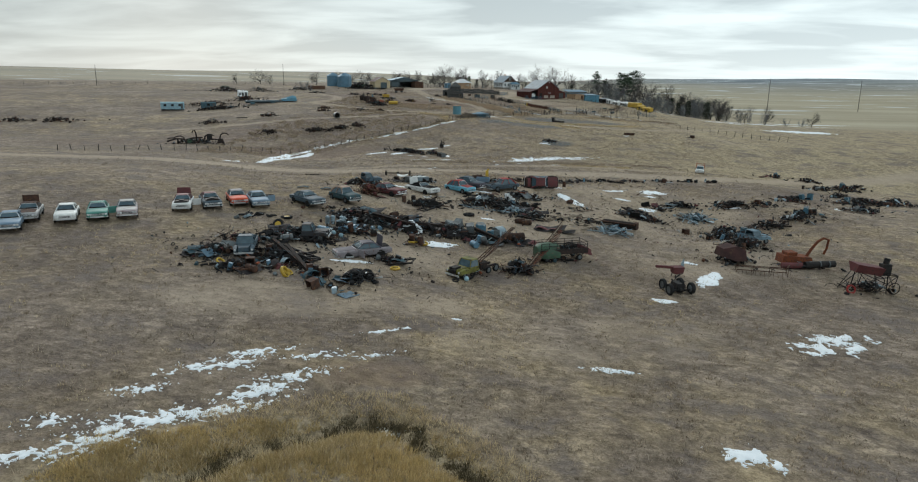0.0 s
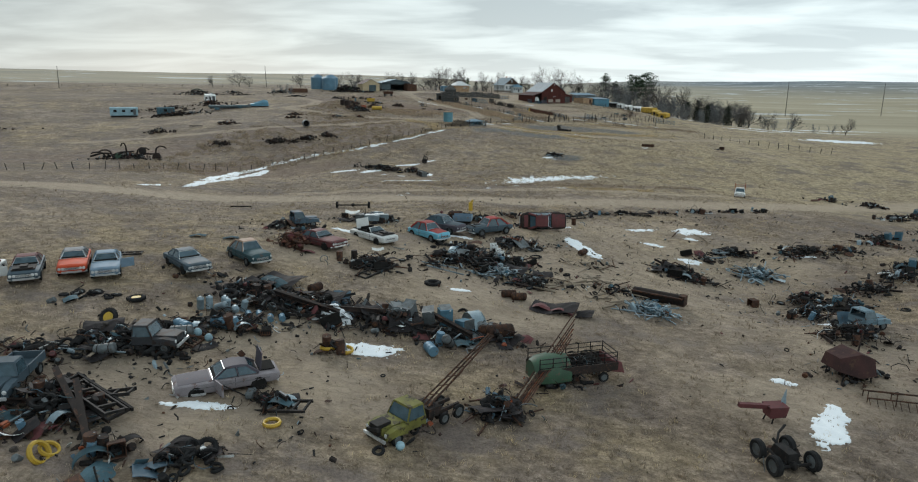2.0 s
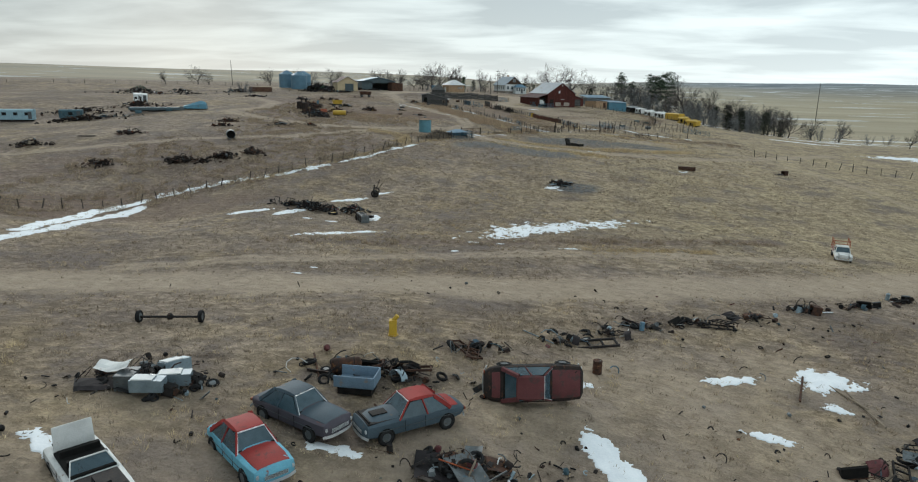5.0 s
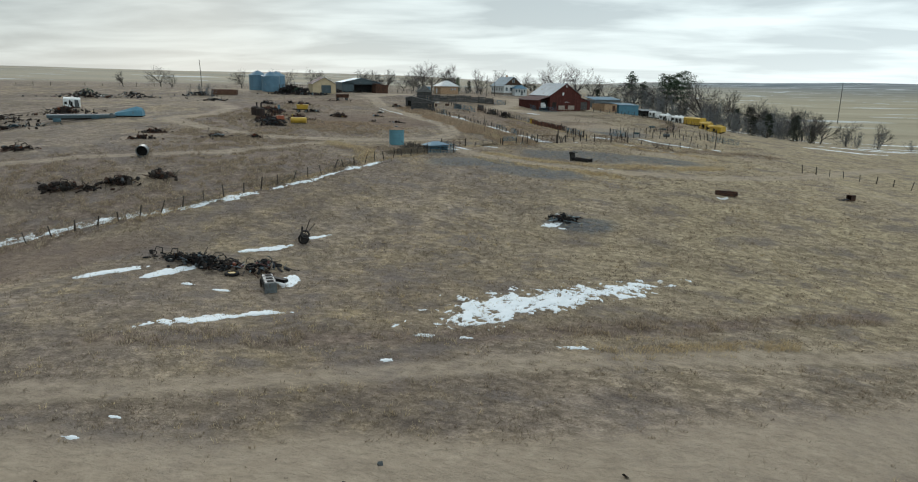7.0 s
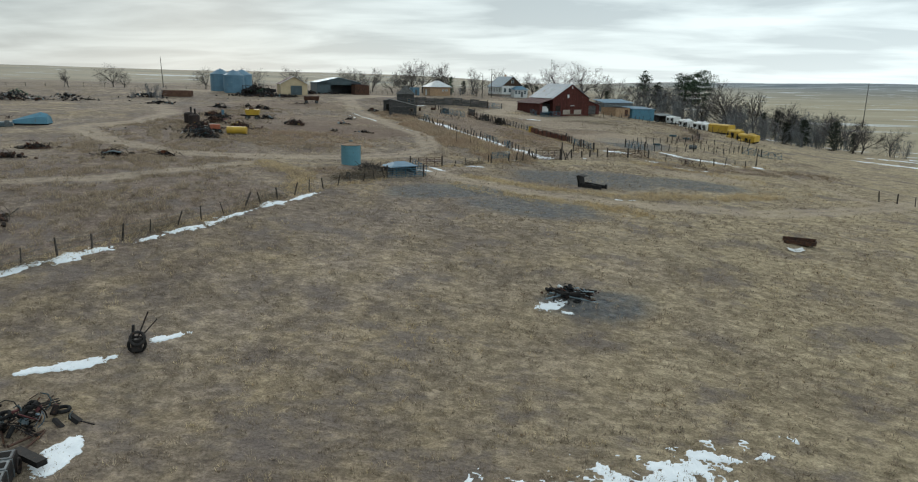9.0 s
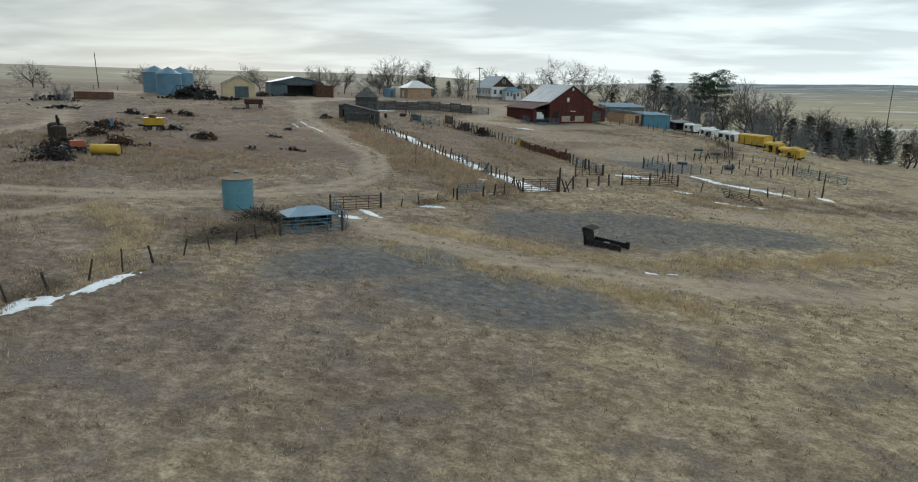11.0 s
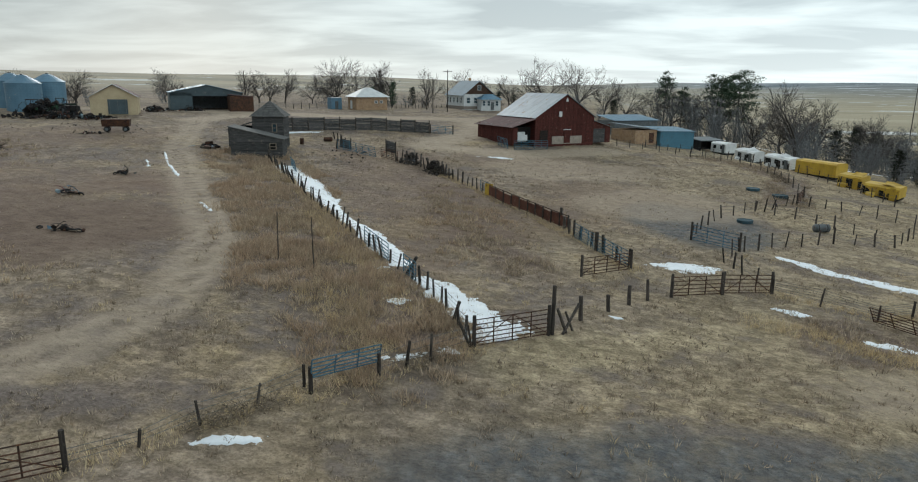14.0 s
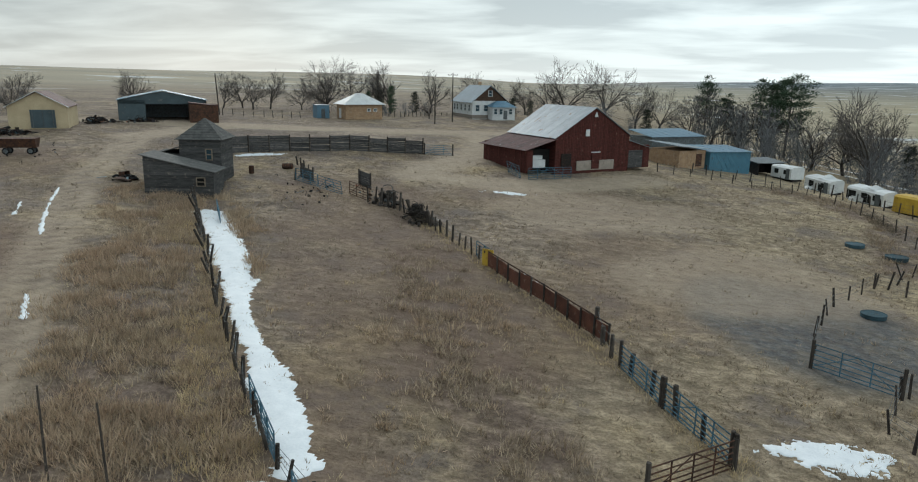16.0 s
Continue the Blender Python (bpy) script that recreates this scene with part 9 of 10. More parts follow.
# cans, floats, appliances and mudguards that lie clear of the heaps
for k, x, y, t, tx, ty, dz, sc in (("can", -24.6, 73.4, 10, 8, 6, 0, 1.3), ("can", -24.0, 73.6, 40, -6, 4, 0, 1.3), ("can", -23.4, 73.5, 80, 70, 0, 0.25, 1.3), ("can", -22.8, 73.9, 0, 5, 9, 0, 1.3), ("can", -22.2, 74.0, 30, 80, 0, 0.25, 1.3), ("can", -21.7, 74.3, 60, 10, 10, 0, 1.2), ("can", -23.2, 74.3, 0, 0, 8, 0, 1.2),
                                   ("blue_drum", -24.4, 69.8, 60, 90, 0, 0.35, 1.8), ("blue_drum", -22.4, 71.2, 70, 90, 0, 0.35, 1.8), ("ball", -22.5, 69.0, 0, 0, 0, 0, 1.0), ("ball", -21.5, 68.6, 0, 0, 0, 0, 0.9), ("teal_cabinet", -6.8, 77.0, 25, 0, 0, 0, 1.3), ("teal_cabinet", -5.6, 76.6, 40, 80, 0, 0.4, 1.2), ("grey_cabinet", -7.9, 76.6, 10, 4, -8, 0, 1.2), ("grey_cabinet", -9.4, 76.6, -20, 20, 0, 0.2, 1.3), ("grey_cabinet", -10.6, 76.0, 30, 0, 12, 0.1, 1.2),
                                   ("pale_fender", -4.6, 77.4, 120, 0, 0, 0.1, 2.2), ("tank", -6.0, 72.8, 80, 0, 40, 0.3, 0.9), ("blue_drum", -7.3, 72.4, 30, 90, 0, 0.3, 1.6), ("blue_drum", -6.7, 73.4, 0, 0, 10, 0, 1.3), ("rust_tank", -2.5, 75.9, 20, 0, 0, 0, 1.6), ("rust_tank", -3.8, 76.2, 100, 0, 10, 0, 1.2), ("ball", -6.5, 59.8, 0, 0, 0, 0, 0.8), ("tyre", -7.5, 59.2, 0, 20, 0, 0, 1.0),
                                   ("tractor_tyre", -15.4, 56.5, 20, 35, 0, 0.25, 0.8), ("teal_fender", -19.9, 54.4, 40, 0, 0, 0, 1.4), ("teal_fender", -18.3, 55.1, -30, 160, 0, 0.4, 1.4), ("orange_ring", -22.4, 54.0, 0, 0, 60, 0.2, 1.2), ("dark_frame", -23.0, 58.9, -25, 6, 8, 0.4, 1.6), ("dark_frame", -22.6, 58.4, -28, -8, 5, 0.7, 1.4), ("rust_tank", -2.4, 84.7, 10, 0, 0, 0, 1.0), ("rust_tank", -1.5, 84.4, 8, 0, 0, 0, 1.0),
                                   ("maroon_sheet", 0.4, 83.0, -12, 4, 0, 0.05, 1.3), ("maroon_sheet", 2.2, 82.4, -14, -4, 4, 0.05, 1.3), ("pole", 5.9, 97.5, -40, 0, 0, 0, 0.7), ("pipe", -8.6, 88.6, -25, 0, 3, 0.2, 1.3), ("pipe", -9.4, 90.4, -15, 0, 3, 0.1, 1.2), ("can", -8.8, 95.4, 0, 90, 0, 0.2, 2.2), ("tyre", -10.4, 94.8, 0, 0, 0, 0, 1), ("tyre", -11.0, 96.2, 0, 6, 0, 0, 1), ("tyre", -9.8, 97.6, 0, 0, 5, 0, 1.1), ("tyre", -8.0, 95.8, 0, 60, 0, 0.3, 1.2), ("tractor_tyre", -10.2, 91.2, 0, 0, 0, 0, 0.7), ("tyre", -12.6, 91.6, 0, 0, 0, 0, 1.1), ("wheel", -13.0, 90.2, 0, 0, 0, 0, 1),
                                   ("teal_sheet", -33.4, 89.9, 10, 0, 0, 0, 1.1), ("seat", -14.0, 86.0, 20, 0, 0, 0, 1), ("fender", -13.6, 88.6, 20, 0, 0, 0, 1.3), ("radiator", -16.6, 86.0, 60, 0, 0, 0, 1.2), ("grey_cabinet", -21.4, 105.4, 12, 90, 0, 0.4, 1.3), ("white_sheet", -22.2, 105.0, 10, 0, 0, 0.9, 1.4), ("stove", -4.0, 95.2, 50, 0, 0, 0.2, 1.0)):
    scrap(k, x, y, t, tx, ty, dz, sc)

# scattered small bits between the heaps
for i, (a, b, rx, ry, n) in enumerate(((-20, 66, 17, 14, 300), (-6, 92, 18, 13, 420), (16, 104, 20, 15, 380), (24, 80, 14, 9, 120), (-70, 240, 22, 18, 90), (-70, 312, 24, 14, 110), (46, 118, 22, 14, 200), (-28, 305, 10, 6, 80), (18, 130, 24, 8, 200))):
    tangle(a, b, rx, ry, 10, n // 2, 0.0, 300 + i, "scattered bits of rusty scrap on the dirt", None, 0.55)


# ---- machines that stand alone ----
plate_maroon = surface("dull_maroon_plate", (0.085, 0.042, 0.04), (0.05, 0.03, 0.03), 1.2, 0.85, 0, (0.10, 0.06, 0.045), 0.35)

def pitched_hopper():
    o = thing("hopper", 22.0, 76.0, 20, "maroon dome-sided hopper on a dark frame", "hopper")
    part("bowl", Shape().loft([[(-1.6, -0.9, 1.0), (-1.6, 0.9, 1.0), (-1.5, 0.7, 1.9), (-1.5, -0.7, 1.9)], [(0, -1.2, 0.5), (0, 1.2, 0.5), (0, 1.0, 2.2), (0, -1.0, 2.2)], [(1.5, -0.9, 0.4), (1.5, 0.9, 0.4), (1.4, 0.7, 1.6), (1.4, -0.7, 1.6)]]), plate_maroon, o, smooth=True)
    s = Shape()
    for x in (-1.2, 1.2):
        for y in (-0.8, 0.8):
            s.tube((x, y, -0.1), (x * 0.9, y, 0.9), 0.06, 5)
    part("leg", s, scorched, o)
    part("chute", Shape().slab([(1.4, -0.4, 1.2), (2.6, -0.3, 0.1), (2.6, 0.3, 0.1), (1.4, 0.4, 1.2)], 0.05), galvanised, o)
    part("lever", Shape().tube((1.0, 0.5, 1.5), (1.6, 0.9, 3.1), 0.07, 6), dark_rust, o)


def sweep_rake():
    o = thing("hay_rake", 24.4, 72.2, -6, "long rusty rake frame with a row of teeth", "rake")
    for z in (0.45, 0.95):
        part("beam", Shape().tube((-2.6, 0, z), (2.6, 0, z), 0.05, 6), rust, o)
    part("beam", Shape().tube((-2.6, 0.9, 0.6), (2.6, 0.9, 0.6), 0.05, 6), rust, o)
    for i in range(12):
        part("tooth", Shape().tube((-2.5 + i * 0.45, 0, 0.45), (-2.5 + i * 0.45, -0.55, 0.0), 0.025, 4), rust, o)
    for x in (-2.6, -0.9, 0.9, 2.6):
        part("stay", Shape().tube((x, 0, 0.95), (x, 0.9, 0.6), 0.035, 4).tube((x, 0.9, 0.6), (x, 0.9, 0.0), 0.035, 4).tube((x, 0, 0.0), (x, 0, 0.95), 0.035, 4), rust, o)


def orange_loader():
    o = thing("loader", 29.6, 77.6, 12, "oxidised orange loader with a curved boom", "machine")
    part("body", Shape().loft([[(-2.0, -0.8, 0.4), (-2.0, 0.8, 0.4), (-1.9, 0.8, 1.3), (-1.9, -0.8, 1.3)], [(1.6, -0.9, 0.3), (1.6, 0.9, 0.3), (1.5, 0.8, 1.0), (1.5, -0.8, 1.0)]]).box((1.2, 1.2, 0.4), (-0.8, 0, 1.4)), old_orange, o)
    pts = [(1.2, 0, 0.9), (1.8, 0, 1.9), (2.4, 0, 2.7), (3.1, 0, 3.1), (3.7, 0, 2.9), (3.6, 0, 1.9), (3.3, 0, 1.2)]
    part("boom", pipe_run(pts, 0.17, 8, 0.13), old_orange, o)
    part("bucket", Shape().tube((-2.4, -1.4, 0.3), (-0.2, -1.7, 0.35), 0.35, 12), maroon_car, o, "dark red roller lying beside")
    part("roller", Shape().tube((0.2, -1.6, 0.4), (3.9, -1.3, 0.4), 0.38, 14), scorched, o)
    for x in (0.9, 2.0, 3.1):
        part("roller_band", Shape().lathe([(0.4, -0.05), (0.4, 0.05)], 14, (x, -1.5, 0.4), Matrix.Rotation(radians(90), 3, "Y")), dull_steel, o)


def frame_machine():
    o = thing("harvester_frame", 34.6, 71.0, 10, "skeletal dark harvester frame with a raised seed box", "machine")
    rng = random.Random(4)
    part("seed_box", Shape().loft([[(-1.7, -0.5, 2.2), (-1.7, 0.5, 2.2), (-1.7, 0.9, 3.1), (-1.7, -0.9, 3.1)], [(1.2, -0.4, 1.7), (1.2, 0.4, 1.7), (1.3, 0.8, 2.6), (1.3, -0.8, 2.6)]]), maroon_car, o)
    part("gearbox", Shape().box((0.9, 0.8, 1.2), (1.9, 0.2, 2.3)).tube((1.9, 0.2, 2.9), (2.0, 0.2, 3.5), 0.3, 8), scorched, o)
    nodes = [Vector((-2.6 + 1.05 * i, (-1) ** i * 0.9, 0.1 + 0.9 * (i % 3))) for i in range(7)]
    for i, a in enumerate(nodes):
        for b in nodes[i + 1:i + 4]:
            part("strut", Shape().tube(a, b, 0.04, 5), scorched, o)
        part("strut", Shape().tube(a, (a.x * 0.6, a.y * 0.5, 2.2), 0.04, 5), scorched, o)
    part("leg", Shape().tube((1.6, -0.9, 0), (1.6, -0.8, 2.0), 0.06, 5).tube((-1.2, 0.9, 0), (-1.0, 0.6, 2.3), 0.06, 5), scorched, o)
    part("red_reel", torus(0.42, 0.1, 14, 6, (-2.2, -0.9, 0.45), Matrix.Rotation(radians(70), 3, "X")), red_car, o, "small red reel")
    for y in (-1.2, 1.2):
        part("iron_wheel", torus(0.6, 0.05, 18, 5, (2.2, y, 0.6), Matrix.Rotation(radians(90), 3, "X")), dark_rust, o)


def auger_box():
    o = thing("auger_box", 14.2, 67.8, 15, "rusty red feeder box with a spout", "machine")
    part("hopper", Shape().box((1.0, 0.8, 0.7), (0.4, 0, 0.75), None, 1.2), maroon_car, o)
    part("arm", Shape().box((1.9, 0.3, 0.25), (-1.0, 0, 1.1), Euler((0, 0.1, 0)).to_matrix()), maroon_car, o)
    part("leg", Shape().tube((0.7, 0.3, 0), (0.6, 0.3, 0.5), 0.05, 5).tube((0.1, -0.3, 0), (0.2, -0.3, 0.5), 0.05, 5).tube((-0.1, 0.3, 0), (0.1, 0.3, 0.5), 0.05, 5), dark_rust, o)
    part("fin", Shape().slab([(0.9, 0.2, 0.6), (1.3, 0.3, 0.7), (1.2, 0.3, 1.9), (0.9, 0.2, 1.3)], 0.04), galvanised, o)


def old_loader_seat():
    """The black tractor scoop in the pasture."""
    o = thing("tractor_scoop", 4.3, 228.0, -28, "black steel scoop with a high curved back", "scoop")
    part("side", Shape().slab([(-1.5, -0.62, 0.0), (1.7, -0.62, 0.0), (1.7, -0.62, 0.45), (-1.3, -0.62, 0.62)], 0.12), scorched, o)
    part("side", Shape().slab([(-1.5, 0.74, 0.0), (1.9, 0.74, 0.0), (1.9, 0.74, 0.42), (-1.3, 0.74, 0.62)], 0.12), scorched, o)
    part("back", Shape().loft([[(-1.6, y, 0.0), (-1.35, y, 0.0), (-1.5, y, 1.0), (-1.75, y, 1.6), (-1.95, y, 1.55), (-1.75, y, 0.9)] for y in (-0.75, 0.0, 0.85)]), scorched, o)
    part("hood_plate", Shape().slab([(-1.75, -0.75, 1.6), (-1.75, 0.85, 1.6), (-0.95, 0.8, 1.45), (-0.95, -0.7, 1.45)], 0.06), scorched, o)
    part("floor", Shape().box((1.4, 1.3, 0.08), (-0.6, 0.05, 0.1)), dark_rust, o)
    part("end_knob", Shape().box((0.25, 0.3, 0.6), (1.85, 0.7, 0.3)).box((0.3, 0.3, 0.4), (1.6, -0.6, 0.2)), scorched, o)
    part("drum", Shape().lathe([(0.3, 0), (0.3, 0.3)], 12, (0.1, 0.1, 0.1)), dull_steel, o)


def plough_line():
    for i in range(6):
        u = i / 5
        scrap("plough", -38.0 + 8.0 * u, 164.8 - 1.2 * u + 0.4 * math.sin(i * 2), 20 + i * 43, 0, 0, 0, 0.85)
    pile(-33.0, 163.4, 4.6, 1.1, -8, 8, (("tines", 3), ("rust_pipe", 2), ("dark_frame", 2), ("beam", 2)), 0.8, 200, 420)
    pile(-27.0, 163.6, 1.9, 1.9, 0, 7, (("rust_pipe", 4), ("tines", 1), ("dark_frame", 1)), 0.8, 201, 110)
    scrap("tractor_wheel", -29.0, 161.6, 0)
    o = thing("seed_drill", -24.0, 158.6, -60, "dark wooden seed drill box with two lids", "machine")
    part("body", Shape().box((3.0, 1.0, 0.85), (0, 0, 0.55)), scorched, o)
    for x in (-0.95, 0.05, 1.0):
        part("lid", Shape().box((0.8, 0.9, 0.06), (x, 0, 1.0)), dull_steel, o)
        # black plate on the lid, coloured as the shade in the mouth
        part("hopper_mouth", Shape().box((0.5, 0.6, 0.02), (x, 0.05, 1.04)), black_gap, o)
        part("band", Shape().box((0.08, 1.06, 0.9), (x + 0.48, 0, 0.55)), dull_steel, o)
    part("arm", Shape().box((2.2, 0.5, 0.3), (-1.6, 0.9, 0.4), Euler((0, 0, 0.7)).to_matrix()), scorched, o)
    for y in (-0.6, 0.6):
        part("wheel_ring", torus(0.35, 0.06, 14, 6, (-1.0, y, 0.35), Matrix.Rotation(radians(90), 3, "X")), dark_rust, o)
    p = thing("iron_plough", -25.9, 171.9, 30, "black upright iron plough with a tall lever", "plough")
    part("wheel_ring", torus(0.5, 0.1, 16, 6, (0, 0.1, 0.5), Matrix.Rotation(radians(80), 3, "X")), scorched, p)
    part("wheel_ring", torus(0.42, 0.1, 16, 6, (0.1, -0.4, 1.1), Matrix.Rotation(radians(60), 3, "X")), scorched, p)
    part("frame", Shape().box((0.6, 0.7, 0.8), (0, 0, 0.6)).tube((-0.2, 0, 0.9), (-0.1, 0, 1.9), 0.1, 6), scorched, p)
    part("lever", Shape().tube((0.1, 0, 1.0), (0.8, 0.3, 2.6), 0.05, 5).tube((0.2, -0.2, 1.0), (1.3, 0.5, 2.0), 0.04, 5), dark_rust, p)


def curved_gears():
    """Curved arms and sheaves of old diggers."""
    o = thing("digger_arms", -84.5, 157.5, 20, "dark curved digger arms among green scrap", "machine")
    for x, y, tall, reach, thick in ((-4.4, 0.9, 1.3, -2.0, 0.2), (-2.6, -0.8, 1.9, -1.9, 0.2), (-0.2, -0.3, 3.2, -0.8, 0.2), (0.8, 1.1, 2.1, 1.9, 0.22), (4.6, 0.2, 2.5, 1.7, 0.2)):
        pts = [(x, y, 0), (x + 0.25 * reach, y, tall * 0.45), (x + 0.35 * reach, y, tall * 0.8), (x + 0.7 * reach, y, tall), (x + 1.2 * reach, y, tall * 0.97), (x + 1.5 * reach, y, tall * 0.8)]
        part("curved_arm", pipe_run(pts, thick, 7, thick * 0.6), dark_rust, o)
    for x0, x1, z0, z1 in ((-7.4, -3.2, 0.5, 1.1), (-4.2, 1.0, 0.4, 1.5), (0.8, 5.6, 0.5, 0.8)):
        part("beam", pipe_run([(x0, 0.4, z0), ((x0 + x1) / 2, 0.1, (z0 + z1) / 2 + 0.35), (x1, 0, z1)], 0.22, 6, 0.16), dark_rust, o)
    part("winch", Shape().lathe([(0.5, -0.5), (0.65, -0.4), (0.4, -0.3), (0.4, 0.3), (0.65, 0.4), (0.5, 0.5)], 14, (2.6, 0, 1.5), Matrix.Rotation(radians(90), 3, "X")), scorched, o)
    part("cab_plate", Shape().box((1.7, 1.2, 1.1), (5.2, 0, 0.6), None, 0.6), dark_rust, o)
    part("green_casing", Shape().box((1.6, 1.1, 1.0), (-2.0, 0, 0.55), Euler((0, 0.2, 0)).to_matrix(), 0.6), green_paint, o, "green painted casing")
    tangle(-84.5, 157.5, 5.5, 1.8, 20, 220, 1.0, 210)
    scrap("rust_pipe", -88, 156, 10, scale=1.8)


tangle(3.4, 70.8, 1.7, 0.8, 24, 90, 0.6, 287).location.z += 0.9
tangle(1.2, 69.6, 3.2, 1.4, 26, 120, 0.7, 281), tangle(-5.8, 62.6, 2.4, 1.0, -128, 60, 0.5, 282), tangle(22.6, 76.4, 2.4, 1.2, 20, 90, 0.7, 283), tangle(30, 76.6, 3.0, 1.2, 10, 90, 0.5, 284), tangle(34.6, 71.0, 2.8, 1.4, 10, 90, 0.8, 285), tangle(14.0, 63.6, 1.4, 1.2, 0, 40, 0.5, 286)
pitched_hopper(), sweep_rake(), orange_loader(), frame_machine(), auger_box(), old_loader_seat(), plough_line(), curved_gears()

beam = thing("boiler", 10.8, 88.6, -28, "long dark rusty boiler casing", "boiler")
part("shell", Shape().loft([[(x, 0.55 * math.cos(a), 0.5 + 0.5 * math.sin(a)) for a in [i * math.pi / 5 for i in range(10)]] for x in (-2.3, -1.0, 0.4, 1.6, 2.4)]), dark_rust, beam)
part("flange", Shape().box((4.6, 0.2, 0.12), (0, -0.6, 0.8)).box((0.5, 0.9, 0.9), (2.2, 0, 0.55)), rust, beam)
barrow = thing("derrick_poles", 0.0, 67.4, 62, "bundle of rusty and yellow boom poles", "poles")
for i in range(7):
    part("pole", Shape().tube((-1.4 + 0.1 * i, -0.5 + 0.16 * i, 0.3), (4.6 + 0.35 * i, 0.12 * i - 0.4, 2.6 + 0.22 * i), 0.045, 5), timber if i == 5 else old_orange if i == 2 else rust, barrow)
for i in range(6):
    f = 0.2 + 0.13 * i
    part("rung", Shape().tube((-1.4 + 6.0 * f, -0.5 + 0.1 * f, 0.3 + 2.3 * f), (-1.2 + 6.3 * f, 0.2 + 0.1 * f, 0.3 + 2.9 * f), 0.03, 4), rust, barrow)
yellow_engine = thing("yellow_engine", -9.4, 115.6, 10, "bright yellow upright machine part", "machine")
part("body", Shape().box((0.5, 0.45, 1.1), (0, 0, 0.55)).tube((0, 0, 1.0), (0.3, 0, 1.4), 0.15, 8), yellow_paint, yellow_engine)
part("flange", Shape().lathe([(0.35, 0), (0.35, 0.08)], 12), yellow_paint, yellow_engine)
fallen = thing("truck_bed", -9.4, 107.4, 0, "blue-grey truck bed box behind the cars", "truck bed")
part("box", Shape().box((2.2, 1.5, 0.1), (0, 0, 0.5)).box((2.2, 0.06, 0.6), (0, 0.75, 0.8)).box((2.2, 0.06, 0.6), (0, -0.75, 0.8)).box((0.06, 1.5, 0.6), (1.1, 0, 0.8)), blue_car, fallen)
part("leg", Shape().box((1.9, 1.2, 0.45), (0, 0, 0.22)), scorched, fallen)

# hillside odds and ends
culvert = thing("culvert_pipe", -62.2, 199.6, -62, "short wide culvert pipe lying in the grass", "pipe")
turn_x = Matrix.Rotation(radians(90), 3, "Y")
part("shell", Shape().lathe([(0.85, -1.3), (0.85, 1.3), (0.78, 1.3), (0.78, -1.3)], 24, (0, 0, 0.8), turn_x, closed=True), dull_steel, culvert)
# black plug added as the shade inside the pipe
part("silt_plug", Shape().lathe([(0.76, -0.5), (0.76, 0.5)], 24, (0, 0, 0.8), turn_x), black_gap, culvert)
pile(1.6, 188.0, 1.9, 0.9, 10, 9, (("spoked", 2), ("tyre", 2), ("dark_frame", 1), ("pipe", 4)), 0.5, 220, 110)
tr = thing("feed_trough", 25.4, 208.8, -14, "rusty open feed trough on the grass", "trough")
part("side", Shape().box((3.2, 0.08, 0.6), (0, 0.45, 0.35)).box((3.0, 0.08, 0.4), (0, -0.45, 0.25)).box((0.08, 0.9, 0.5), (1.55, 0, 0.3)).box((3.1, 0.9, 0.06), (0, 0, 0.1)), rust, tr)
part("foot", Shape().box((0.2, 1.0, 0.15), (-1.2, 0, 0.05)).box((0.2, 1.0, 0.15), (1.2, 0, 0.05)), dark_rust, tr)
scrap("white_sheet", 24.4, 206.6, 4, scale=1.3)
scrap("crate", 45.2, 215.2, 30, scale=1.2), scrap("dark_sheet", 43.8, 214.6, 10)
for x, y, rx, ry, n, h, sd in ((-75.0, 177.5, 2.6, 1.0, 90, 0.8, 221), (-62.5, 182.5, 4.2, 1.3, 190, 0.9, 222), (-57.0, 186.0, 2.6, 1.0, 120, 0.8, 223), (-53.0, 189.5, 2.4, 1.0, 110, 0.8, 224), (-59.6, 217.8, 1.9, 1.0, 70, 0.7, 225), (-72.6, 219.4, 2.0, 0.8, 70, 0.6, 226), (-54.0, 221.0, 2.0, 0.7, 40, 0.2, 227),
                               (-96.5, 188.8, 2.8, 1.2, 100, 0.8, 228), (-112, 224, 7, 2.2, 240, 1.0, 229), (-121, 236, 8, 3, 240, 1.1, 230), (-112, 247, 7, 2.5, 260, 1.4, 231), (-144, 187, 7, 1.6, 170, 1.0, 232), (-156, 184, 5, 1.4, 110, 0.9, 233), (-84, 200, 3.0, 0.8, 60, 0.4, 234), (-70, 212, 2.4, 0.8, 50, 0.5, 235)):
    tangle(x, y, rx, ry, 15, int(n * 0.8), h, sd, "low rusty heap of bent farm iron in the grass", FIELD, 1.5)
    pile(x, y, rx, ry, 15, 3, (("spoked", 2), ("rust_pipe", 3), ("frame", 1), ("plough", 1)), h * 0.4, sd)
for px in (-98.0, -103.5):
    scrap("teal_sheet", px, 240.4 + (px + 98) * 0.84 - 2.2, 42, 70, 0, 0.5, 1.0, label="pale teal panel leaning on the trailer")
scrap("teal_sheet", -59.2, 217.4, 20, scale=1.5, dz=0.3), scrap("dark_frame", -91, 197, 20)
pile(-108, 229, 6, 2, 20, 10, (("pipe", 4), ("grey_sheet", 3), ("teal_sheet", 3)), 0.6, 236, 80)

